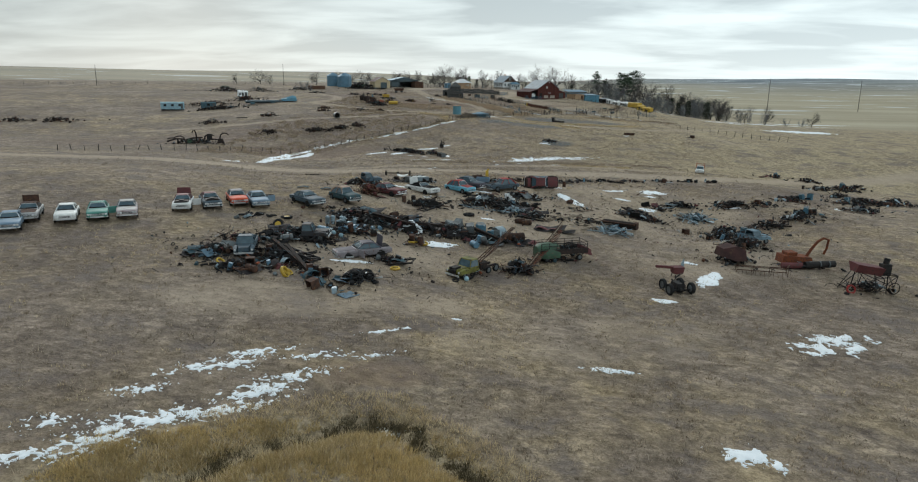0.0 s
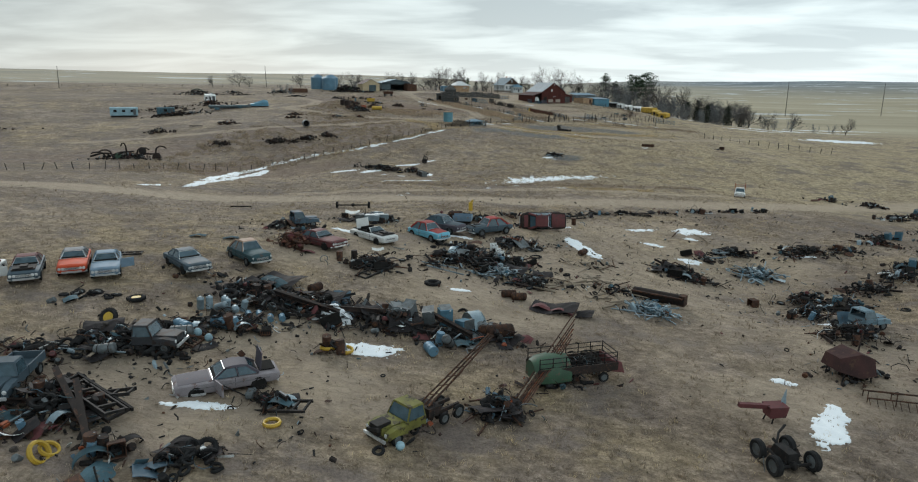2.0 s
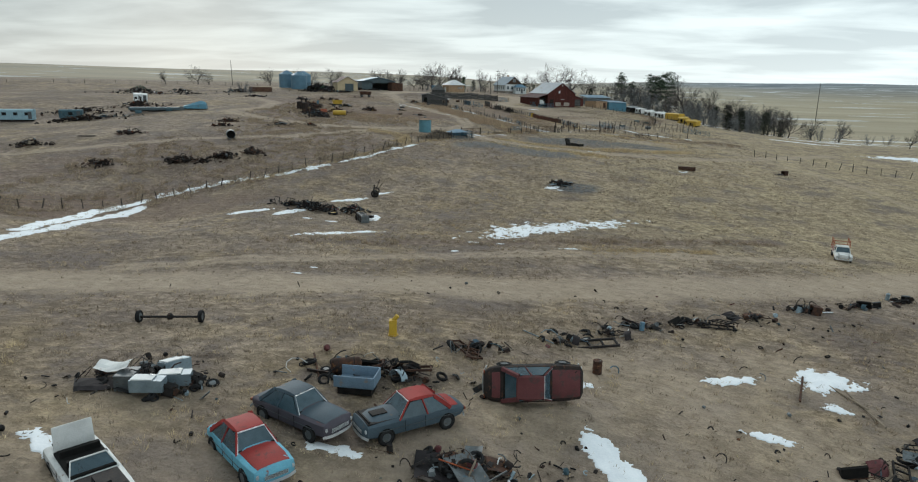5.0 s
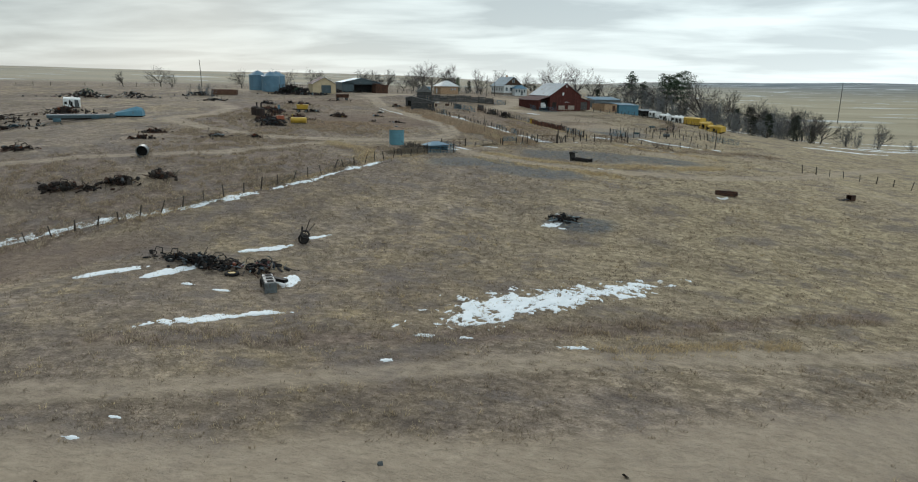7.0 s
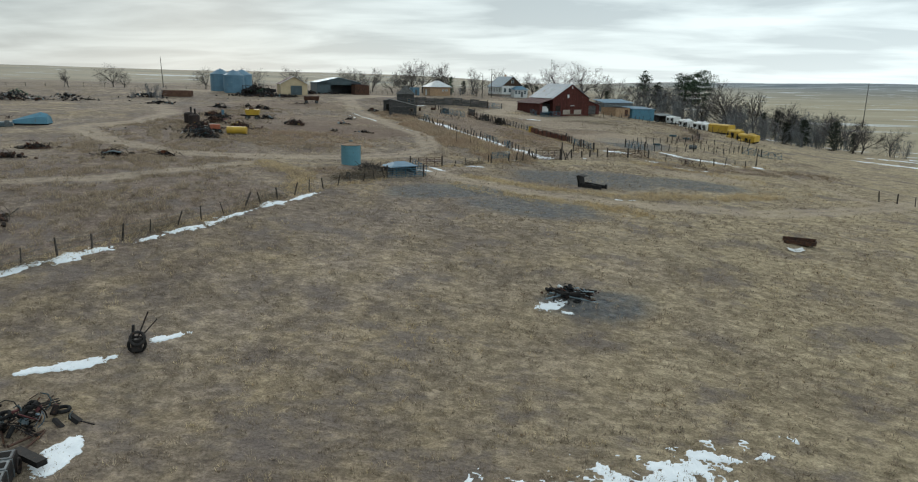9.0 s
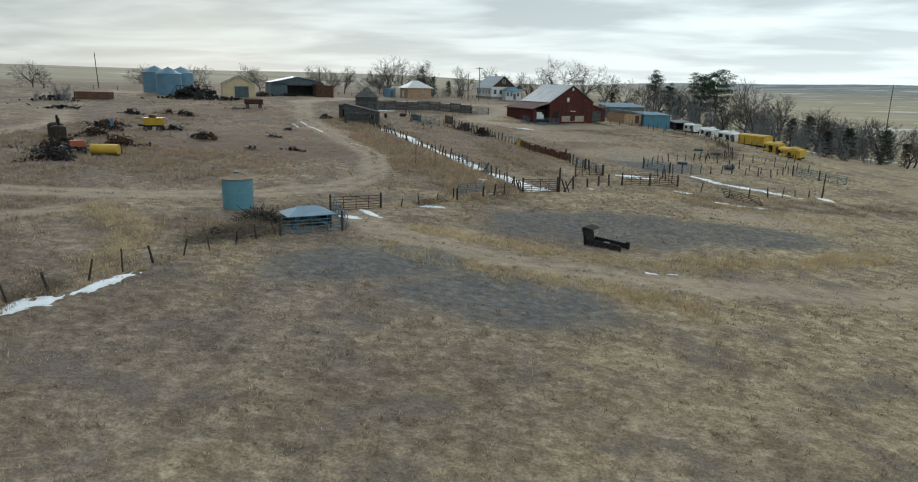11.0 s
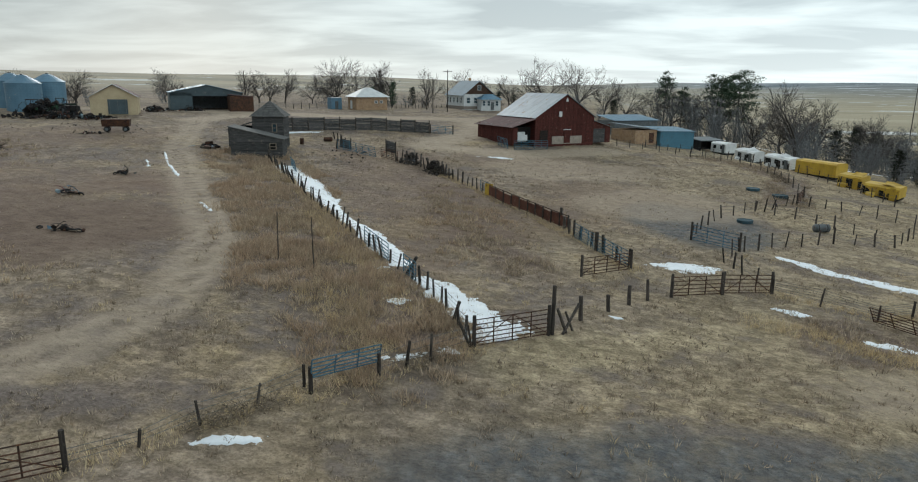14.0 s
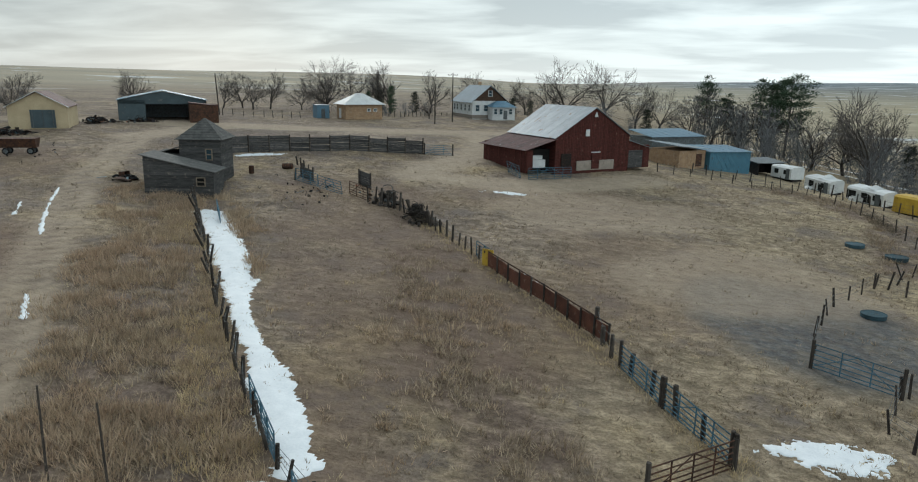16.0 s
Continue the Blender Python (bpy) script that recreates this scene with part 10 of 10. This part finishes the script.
# yard machinery
for x, y, t in ((-68.4, 252.6, 20), (-66.2, 250.4, -30)):
    o = thing("boiler_tank", x, y, t, "upright dark rusty tank on legs", "tank", "yard scrap")
    part("shell", Shape().lathe([(0.9, 0.3), (0.95, 0.35), (0.95, 2.0), (0.6, 2.2), (0.2, 2.25)], 18), dark_rust, o)
    part("stack", Shape().tube((0.3, 0, 2.1), (0.3, 0, 3.2), 0.15, 8, 0.18), scorched, o)
    part("leg", Shape().tube((0.7, 0.5, -0.1), (0.7, 0.5, 0.5), 0.07, 5).tube((-0.7, 0.5, -0.1), (-0.7, 0.5, 0.5), 0.07, 5).tube((0, -0.8, -0.1), (0, -0.8, 0.5), 0.07, 5), scorched, o)
tangle(-61.0, 243.6, 3.4, 1.8, 15, 300, 1.1, 240), tangle(-58.4, 239.6, 2.6, 1.3, 10, 240, 1.2, 241)
pile(-60.0, 243.0, 3.6, 1.6, 10, 12, IRON, 0.6, 242)
o = thing("orange_tractor", -59.8, 244.6, 40, "oxidised orange tractor body in the scrap", "tractor")
part("hood", Shape().box((1.8, 0.7, 0.8), (0.6, 0, 1.1), None, 0.85), orange_paint, o)
part("seat_post", Shape().box((0.6, 0.8, 0.3), (-0.9, 0, 1.0)).tube((-0.4, 0, 1.2), (-0.7, 0, 2.2), 0.04, 5), dark_rust, o)
for y in (-0.7, 0.7):
    wheel(o, (-0.8, y, 0.6), 0.62, 0.3)
    wheel(o, (1.2, y * 0.8, 0.35), 0.36)
o = thing("spray_tank", -54.6, 243.6, 10, "long yellow spray tank on a low frame", "tank")
part("shell", Shape().tube((-1.6, 0, 0.9), (1.6, 0, 0.9), 0.62, 16), yellow_paint, o)
part("cradle", Shape().box((3.0, 0.9, 0.3), (0, 0, 0.2)).tube((-1.6, 0.5, 0.3), (-1.6, 0.5, 1.6), 0.04, 5).tube((1.7, 0.5, 0.3), (1.7, 0.5, 1.6), 0.04, 5), scorched, o)
o = thing("yellow_thresher", -62.6, 266.4, 15, "yellow hopper machine on black tyres", "machine")
part("hopper", Shape().box((2.4, 1.4, 1.1), (0, 0, 1.5), None, 1.2), yellow_paint, o)
part("engine_cover", Shape().box((0.8, 0.9, 0.4), (-0.2, 0, 2.25)), rust, o)
part("frame", Shape().box((2.6, 0.8, 0.2), (0, 0, 0.8)).tube((-1.2, 0, 0.8), (-2.4, 0, 0.9), 0.15, 6), scorched, o)
for x in (-1.0, 0.9):
    for y in (-0.75, 0.75):
        wheel(o, (x, y, 0.42), 0.42, 0.25)
pile(-60.6, 268.6, 1.9, 0.9, 0, 5, (("dark_sheet", 3), ("rust_pipe", 2)), 0.6, 243, 90)
pile(-67.0, 262.8, 1.8, 0.8, 0, 3, IRON, 0.7, 244, 50)
o = thing("plough_share", -67.6, 262.6, 10, "dark plough with a blue upright plate", "plough")
part("share", bent_sheet(2.0, 0.6, 12, 0.35, 0.05), scorched, o, at=pose(0, 0, 0.3, 20, 15, 0))
part("plate", Shape().box((0.5, 0.1, 1.0), (0.5, 0, 1.3)), blue_steel, o)
part("beam", Shape().tube((-1.5, 0, 0.3), (1.6, 0, 0.6), 0.08, 5), scorched, o)
for i, (x, y) in enumerate(((-83.5, 291.4), (-80.5, 289.0), (-73.6, 292.6), (-70.8, 290.6), (-77.0, 293.6))):
    pile(x, y, 1.3, 0.8, 0, 3, (("spoked", 2), ("rust_pipe", 2), ("plough", 2)), 0.7, 245 + i, 60)


def old_tractor(x, y, turn, label, material):
    o = thing("tractor", x, y, turn, label, "tractor", "tractors")
    part("hood", Shape().box((2.0, 0.75, 0.9), (1.0, 0, 1.35), None, 0.9), material, o)
    part("cab", Shape().box((1.3, 1.4, 0.9), (-0.7, 0, 1.3)), material, o)
    part("cab_roof", Shape().box((1.4, 1.5, 0.12), (-0.7, 0, 2.7)), material, o)
    s = Shape()
    for px in (-1.3, -0.1):
        for py in (-0.65, 0.65):
            s.tube((px, py, 1.6), (px, py, 2.7), 0.05, 5)
    part("cab_frame", s, scorched, o)
    part("exhaust", Shape().tube((1.2, 0.2, 1.8), (1.2, 0.2, 2.7), 0.05, 6), dark_rust, o)
    for y2 in (-0.85, 0.85):
        wheel(o, (-0.8, y2, 0.8), 0.8, 0.42)
        wheel(o, (1.6, y2 * 0.75, 0.42), 0.42, 0.22)
    return o


old_tractor(-87.6, 326.0, 40, "dark green old tractor by the bins", surface("grimy_tractor_green", (0.02, 0.035, 0.025), (0.012, 0.018, 0.015), 2, 0.7))
old_tractor(-84.0, 322.8, -20, "blackened tractor beside the workshop", scorched)
old_tractor(-91.2, 323.4, 70, "dark rusted tractor by the bins", dark_rust)
pile(-84.6, 319.6, 4.0, 1.6, 20, 9, IRON, 1.0, 250, 220)
tangle(-88.5, 322.0, 5.0, 2.2, 30, 220, 2.4, 450, "dark crowd of old machinery by the bins", ((scorched, 30), (dark_rust, 14), (rubber, 10), (green_paint, 4)), 2.0)
pile(-78.0, 320.6, 4.0, 1.2, 30, 9, MIXED, 0.5, 251, 130)
pile(-77.5, 337.6, 3.4, 1.4, 33, 9, MIXED, 0.8, 252, 170)
pile(-72.6, 342.4, 2.6, 1.2, 33, 6, MIXED, 0.6, 253, 90)
o = thing("grain_wagon", -66.6, 309.4, 25, "rusty brown grain wagon with sloped sides", "wagon")
part("box", Shape().loft([[(-1.9, -0.6, 0.8), (-1.9, 0.6, 0.8), (-1.9, 1.1, 1.9), (-1.9, -1.1, 1.9)], [(1.9, -0.6, 0.8), (1.9, 0.6, 0.8), (2.0, 1.1, 1.9), (2.0, -1.1, 1.9)]]), rust, o)
part("floor", Shape().box((3.6, 1.9, 0.05), (0, 0, 1.86)), dark_rust, o)
for x in (-1.3, 1.3):
    for y in (-0.7, 0.7):
        wheel(o, (x, y, 0.4), 0.4)
pile(-69.5, 306.0, 2.0, 0.7, 20, 4, WOOD, 0.1, 254, 30)
o = thing("stock_box", -106.0, 311.5, 12, "long brown open-topped stock box", "wagon")
part("side", Shape().box((7.6, 0.12, 1.6), (0, -1.2, 0.8)).box((7.6, 0.12, 1.6), (0, 1.2, 0.8)).box((0.12, 2.4, 1.6), (3.8, 0, 0.8)).box((0.12, 2.4, 1.6), (-3.8, 0, 0.8)), surface("brown_boards", (0.14, 0.08, 0.055), (0.10, 0.055, 0.04), 1.2, 0.85), o)
part("load", Shape().box((7.4, 2.2, 0.1), (0, 0, 1.5)), timber, o)
pile(-112.0, 307.0, 5.0, 2.0, 10, 6, IRON, 1.2, 255, 220)
pile(-100.5, 294.0, 4.0, 1.2, 10, 5, IRON, 0.6, 256, 110)
pile(-141.0, 292.0, 9.0, 2.6, 8, 10, IRON + (("teal_sheet", 1),), 1.8, 257, 420)
pile(-128.0, 296.0, 6.0, 2.0, 8, 8, IRON, 1.6, 258, 260)
tangle(-145.0, 299.0, 5.0, 2.0, 8, 180, 2.0, 259, "heap of dark green machinery", ((scorched, 30), (green_paint, 40), (dark_rust, 20)))
for x, y, sd in ((-44.6, 269.6, 260), (-36.5, 258.0, 261), (-42.0, 256.0, 262), (-47.0, 281.0, 263)):
    pile(x, y, 0.9, 0.5, 0, 2, (("plank", 2), ("sheet", 1)), 0.15, sd, 26)
for x, y, rx, ry, h, sd in ((-63.0, 247.0, 3.4, 1.6, 1.2, 290), (-57.5, 250.5, 2.4, 1.2, 0.9, 291), (-65.5, 256.5, 2.2, 1.2, 1.0, 292), (-72.0, 268.0, 3.0, 1.2, 0.7, 293), (-52.0, 262.0, 1.8, 0.8, 0.5, 294)):
    tangle(x, y, rx, ry, 20, 150, h, sd, "rusty heap of old farm machinery parts", ((rust, 6), (old_orange, 1.2), (dark_rust, 9), (scorched, 10), (yellow_paint, 0.4)), 1.3)
# brush and broken boards in the pens
tangle(-15.6, 299.0, 1.9, 1.0, -50, 190, 1.2, 270, "heap of brush and broken boards", ((post_wood, 5), (bark, 4), (dark_rust, 3), (scorched, 1)))
tangle(-19.6, 303.2, 1.8, 0.8, -20, 110, 1.2, 271, "heap of old boards at the chute", ((post_wood, 5), (grey_wood, 5), (scorched, 1)))


def brush(x, y, rx, ry, turn, n, tall, seed, label, material, thick=0.012, long=1.1):
    """Dead brush: thin crooked sticks springing every way."""
    rng = random.Random(seed)
    sh = Shape()
    c, q = math.cos(radians(turn)), math.sin(radians(turn))
    base = height(x, y)
    for _ in range(n):
        rr, a = math.sqrt(rng.random()), rng.uniform(0, 6.283)
        u, v = rr * math.cos(a) * rx, rr * math.sin(a) * ry
        px, py = u * c - v * q, u * q + v * c
        p = Vector((px, py, float(ground(x + px, y + py)) - base + tall * (1 - rr * rr) * rng.random()))
        d = Vector((rng.gauss(0, 1), rng.gauss(0, 1), rng.gauss(0.25, 0.45))).normalized()
        for _ in range(3):
            e = p + d * long * rng.uniform(0.15, 0.4)
            sh.tube(p, e, thick * rng.uniform(0.7, 1.8), 3, caps=False)
            p, d = e, (d + Vector((rng.gauss(0, 0.5), rng.gauss(0, 0.5), rng.gauss(-0.1, 0.4)))).normalized()
    ob = new("brush_heap", sh.mesh("brush_heap", material))
    ob.location = (x, y, base)
    return tagged(ob, label, "brush", "brush heaps", "stuff")


stick_brown = surface("dead_brown_brush", (0.24, 0.195, 0.145), (0.125, 0.10, 0.076), 2, 0.95)
brush(-24.4, 219.0, 2.4, 1.4, 40, 700, 1.0, 272, "dead brush and wire by the fence corner", stick_brown)
brush(-26.6, 216.8, 2.4, 0.9, 58, 300, 0.6, 273, "dead brush banked against the wire fence", stick_brown)
brush(-25.0, 222.4, 1.6, 1.0, 10, 260, 0.9, 274, "dark broken branches beside the low shelter", bark, 0.03, 1.6)
for px, py, tn in ((-24.9, 217.6, 42), (-25.6, 218.9, 30), (-23.4, 218.4, 55)):
    scrap("pole", px, py, tn, 4, -8, 0.35, 0.55)
# brush tumbled along the fences and in the pens
for k, (px, py, rx, ry, tn, n) in enumerate(((-43, 181.5, 3.0, 0.8, 45, 240), (-36.5, 191.5, 3.0, 0.8, 60, 240), (-31, 203, 3.0, 0.8, 65, 240), (-13.0, 237.6, 2.6, 0.6, 50, 200), (-6.6, 244.4, 1.8, 0.5, 45, 140), (-14.8, 298.6, 1.6, 0.9, -50, 260), (32.5, 318, 0.9, 5.0, 0, 300), (26, 334.6, 4.0, 0.8, -15, 260))):
    brush(px, py, rx, ry, tn, n, 0.5, 500 + k, "tumbled dead weeds caught along the fence", stick_brown, 0.010, 0.8)
scrap("wheel", -26.6, 217.6, 40, 80, 0, 0.3)
scrap("drum", -37.4, 309.8, 0), scrap("rust_tank", -34.6, 313.4, 20)
pile(-47.6, 302.0, 1.6, 0.9, 0, 5, (("plank", 3), ("crate", 1), ("sheet", 1)), 0.3, 274, 50)


# ---- grass ----
def grass_stuff(name, label, colours, places, tall, blades, width, seed):
    """Bunches of dead blades on the land, joined into one mesh."""
    rng = np.random.default_rng(seed)
    x, y, h = places
    n = len(x)
    z = surface_z(x, y) - 0.02
    h = h * rng.uniform(0.65, 1.35, n) * tall
    lean = rng.uniform(0, 6.283, n)
    X, Y, Z, H = (np.repeat(v, blades) for v in (x, y, z, h))
    m = n * blades
    a = rng.uniform(0, 6.283, m)
    r = np.sqrt(rng.random(m)) * H * 0.55
    bx, by = X + np.cos(a) * r, Y + np.sin(a) * r
    out = H * rng.uniform(0.1, 0.6, m)
    L = np.repeat(lean, blades)
    tx = bx + np.cos(a) * out + np.cos(L) * H * 0.2
    ty = by + np.sin(a) * out + np.sin(L) * H * 0.2
    tz = Z + H * rng.uniform(0.45, 1.0, m)
    b = rng.uniform(0, 6.283, m)
    w = width * rng.uniform(0.6, 1.4, m)
    wx, wy = np.cos(b) * w, np.sin(b) * w
    pts = np.stack([np.stack([bx - wx, by - wy, Z], -1), np.stack([bx + wx, by + wy, Z], -1), np.stack([tx, ty, tz], -1)], 1).reshape(-1, 3)
    me = from_arrays(name, pts, np.arange(m * 3).reshape(-1, 3))
    mat = bpy.data.materials.new(name)
    mat.use_nodes = True
    nd, lk = mat.node_tree.nodes, mat.node_tree.links
    p = nd["Principled BSDF"]
    p.inputs["Roughness"].default_value = 0.9
    p.inputs["Specular IOR Level"].default_value = 0.1
    geo = nd.new("ShaderNodeNewGeometry")
    mixes = []
    for size, c0, c1 in ((0.7, colours[0], colours[1]), (6.0, None, colours[2])):
        t, rp, mx = nd.new("ShaderNodeTexNoise"), nd.new("ShaderNodeValToRGB"), nd.new("ShaderNodeMixRGB")
        t.inputs["Scale"].default_value, t.inputs["Detail"].default_value = 1 / size, 4
        lk.new(geo.outputs["Position"], t.inputs["Vector"])
        rp.color_ramp.elements[0].position, rp.color_ramp.elements[1].position = 0.38, 0.62
        lk.new(t.outputs["Fac"], rp.inputs[0])
        lk.new(rp.outputs[0], mx.inputs[0])
        if c0:
            mx.inputs["Color1"].default_value = (*c0, 1)
        else:
            lk.new(mixes[-1], mx.inputs["Color1"])
        mx.inputs["Color2"].default_value = (*c1, 1)
        mixes.append(mx.outputs[0])
    hue, rg = nd.new("ShaderNodeHueSaturation"), nd.new("ShaderNodeMapRange")
    rg.inputs["To Min"].default_value, rg.inputs["To Max"].default_value = 0.7, 1.3
    lk.new(geo.outputs["Random Per Island"], rg.inputs[0])
    lk.new(rg.outputs[0], hue.inputs["Value"])
    lk.new(mixes[-1], hue.inputs["Color"])
    lk.new(hue.outputs[0], p.inputs["Base Color"])
    me.materials.append(mat)
    return tagged(new(name, me), label, "grass", kind="stuff")


def scatter(n, x0, x1, y0, y1, keep, seed):
    """Places in a stretch of land, kept with the chance that keep(x, y, wear) gives, and their relative height."""
    rng = np.random.default_rng(seed)
    x, y = rng.uniform(x0, x1, n), rng.uniform(y0, y1, n)
    chance, h = keep(x, y, wear(x, y))
    ok = rng.random(n) < chance
    return x[ok], y[ok], h[ok]


def short_grass(x, y, w):
    pale, grey, brown, straw, weed, dark_ground = w
    clumps = np.clip(0.45 + 0.6 * rough_noise(x, y, 3.0, 4.0, 2) + 0.8 * noise2(x, y, 0.8, 2.0), 0.02, 1)
    c = clumps * (1 - 0.93 * pale) * (1 - 0.92 * brown) * (1 - 0.85 * grey) * (1 - 0.95 * dark_ground) * (1 - 0.4 * weed)
    return c / (1 + (np.abs(x) / 34) ** 2), 0.75 + 0.35 * clumps


FENCES = [PEN_WEST, WEST_LINE, [(5.7, 264.2), (1.2, 273.6), (-2.8, 281.4), (-7.4, 287.4), (-14, 297.4)], [(-17.2, 232.6), (-14.2, 236.6), (-8.3, 242.6), (-4.3, 246.8)], [(15.5, 262.2), (21.5, 259.6), (27, 262.2), (35.4, 267.2)]]
STRAW_BANKS = [([(-17.5, 24.0), (-12.0, 27.0), (-8.4, 28.6), (-4.6, 26.5)], 2.6), ([(-16.4, 29.6), (-11.5, 32.8), (-7.6, 33.6), (-3.6, 31.2), (-0.5, 28.4)], 1.3), ([(-12, 219), (-6, 217.5), (1, 216), (9, 214.5)], 2.2), ([(-12, 226.5), (-4, 226), (3, 224), (12, 224)], 1.6), ([(-35.8, 291), (-31, 284.5)], 1.5), ([(-22, 270.5), (-16.5, 262), (-12.2, 256.4), (-8.6, 250.5)], 1.2),
               ([(12, 226), (22, 230), (30, 236)], 2.0), ([(-10, 246), (-14, 252)], 2.0), ([(14, 256), (24, 250), (30, 247)], 2.0), ([(-40, 222), (-32, 216), (-30, 208)], 2.0), ([(6, 150), (18, 156)], 1.6)]


DRIFT = [(-33.4, 293.2), (-27.2, 284.2), (-22.6, 277.2), (-15.9, 266.7), (-11.2, 259.6), (-9.0, 256.6), (-4.0, 250.8)]


def tall_straw(x, y, w):
    pale, grey, brown, straw, weed, dark_ground = w
    c = np.zeros(len(x))
    for line, half in STRAW_BANKS:
        c = np.maximum(c, 1 - ramp(near_line(x, y, line) + half * 0.7 * rough_noise(x, y, 1.6, half), half * 0.4, half * 1.2))
    for line in FENCES:
        c = np.maximum(c, 0.7 * (1 - ramp(near_line(x, y, line) + 0.5 * rough_noise(x, y, 1.2, 5), 0.25, 1.3)))
    c = np.maximum(c, 0.3 * (0.35 + straw) * np.clip(0.9 * noise2(x, y, 1.1, 8.0) + 0.7 * noise2(x, y, 7.0, 2.0) - 0.25, 0, 1) * (1 - 0.9 * brown) * (1 - dark_ground))
    return c * (1 - 0.97 * pale) * (1 - 0.6 * grey) * ramp(near_line(x, y, DRIFT), 0.8, 1.2), 0.6 + 0.5 * c


def dead_weeds(x, y, w):
    pale, grey, brown, straw, weed, dark_ground = w
    c = np.maximum(weed * np.clip(0.25 + 1.7 * noise2(x, y, 1.3, 6.0) + 0.5 * noise2(x, y, 0.5, 3.0), 0, 1), 0.02 * (1 - dark_ground) * (1 - brown))
    return c * (1 - 0.95 * pale) * ramp(near_line(x, y, DRIFT), 1.0, 1.4), 0.7 + 0.4 * c


grass_stuff("dry_grass", "short tufts of pale dead prairie grass", ((0.215, 0.175, 0.138), (0.43, 0.35, 0.268), (0.34, 0.268, 0.196)), scatter(290000, -62, 50, 14, 335, short_grass, 1), 0.23, 5, 0.026, 11)
grass_stuff("straw_grass", "tall golden tufts of dead straw", ((0.60, 0.465, 0.28), (0.46, 0.35, 0.205), (0.60, 0.48, 0.31)), scatter(320000, -50, 40, 16, 305, tall_straw, 2), 0.42, 9, 0.013, 12)
grass_stuff("dead_weeds", "dark brown dead weeds and bunch grass", ((0.25, 0.198, 0.150), (0.50, 0.405, 0.30), (0.37, 0.29, 0.21)), scatter(420000, -80, 48, 16, 335, dead_weeds, 3), 0.46, 7, 0.026, 13)


def golden_berm(x, y, w):
    c = (1 - ramp(near_line(x, y, BERM) + 0.9 * rough_noise(x, y, 1.2, 2), 1.6, 4.2)) * np.clip(0.75 + 0.5 * noise2(x, y, 0.7, 5.0), 0.2, 1)
    return c * ramp(near_line(x, y, DITCH), 0.35, 0.9), 0.6 + 0.5 * c


def ditch_weeds(x, y, w):
    c = 1 - ramp(near_line(x, y, DITCH[1:-1]) + 0.8 * rough_noise(x, y, 1.1, 3), 0.15, 0.9)
    return c * np.clip(0.45 + 0.9 * noise2(x, y, 0.7, 9.0), 0, 1), 0.5 + 0.4 * c


def bank_tussocks(x, y, w):
    pale, grey, brown, straw, weed, dark_ground = w
    bank = 1 - ramp(near_line(x, y, [(-41, 300), (-34, 290), (-23, 268), (-16, 256), (-9, 247)]) + 1.5 * noise2(x, y, 4.0, 1.0), 4.0, 7.0)
    bank = np.maximum(bank, 0.5 * (1 - ramp(np.hypot((x + 44) / 16, (y - 245) / 9) + 0.2 * noise2(x, y, 3.0, 2.0), 0.7, 1.1)))
    bank = np.maximum(bank, 0.45 * (1 - ramp(np.hypot((x + 8) / 5, (y - 272) / 12) + 0.2 * noise2(x, y, 3.0, 4.0), 0.7, 1.1)))
    return bank * np.clip(0.35 + 1.1 * noise2(x, y, 1.1, 7.0) + 0.5 * noise2(x, y, 3.2, 8.0), 0, 1) * (1 - 0.95 * pale) * ramp(near_line(x, y, DRIFT), 1.0, 1.5), 0.6 + 0.6 * bank


grass_stuff("golden_straw", "matted golden straw on the bank of a ditch", ((0.50, 0.365, 0.165), (0.58, 0.44, 0.225), (0.42, 0.315, 0.16)), scatter(42000, -24, 3, 20, 37, golden_berm, 4), 0.34, 7, 0.02, 14)
grass_stuff("ditch_weeds", "dark dead weeds along the ditch", ((0.085, 0.070, 0.043), (0.19, 0.148, 0.088), (0.13, 0.105, 0.063)), scatter(30000, -18, 0, 22, 34, ditch_weeds, 5), 0.42, 6, 0.03, 15)
grass_stuff("bank_tussocks", "pale pinkish tussocks of dead bunch grass", ((0.33, 0.25, 0.18), (0.52, 0.41, 0.29), (0.42, 0.31, 0.22)), scatter(75000, -62, -1, 232, 302, bank_tussocks, 6), 0.52, 9, 0.024, 16)
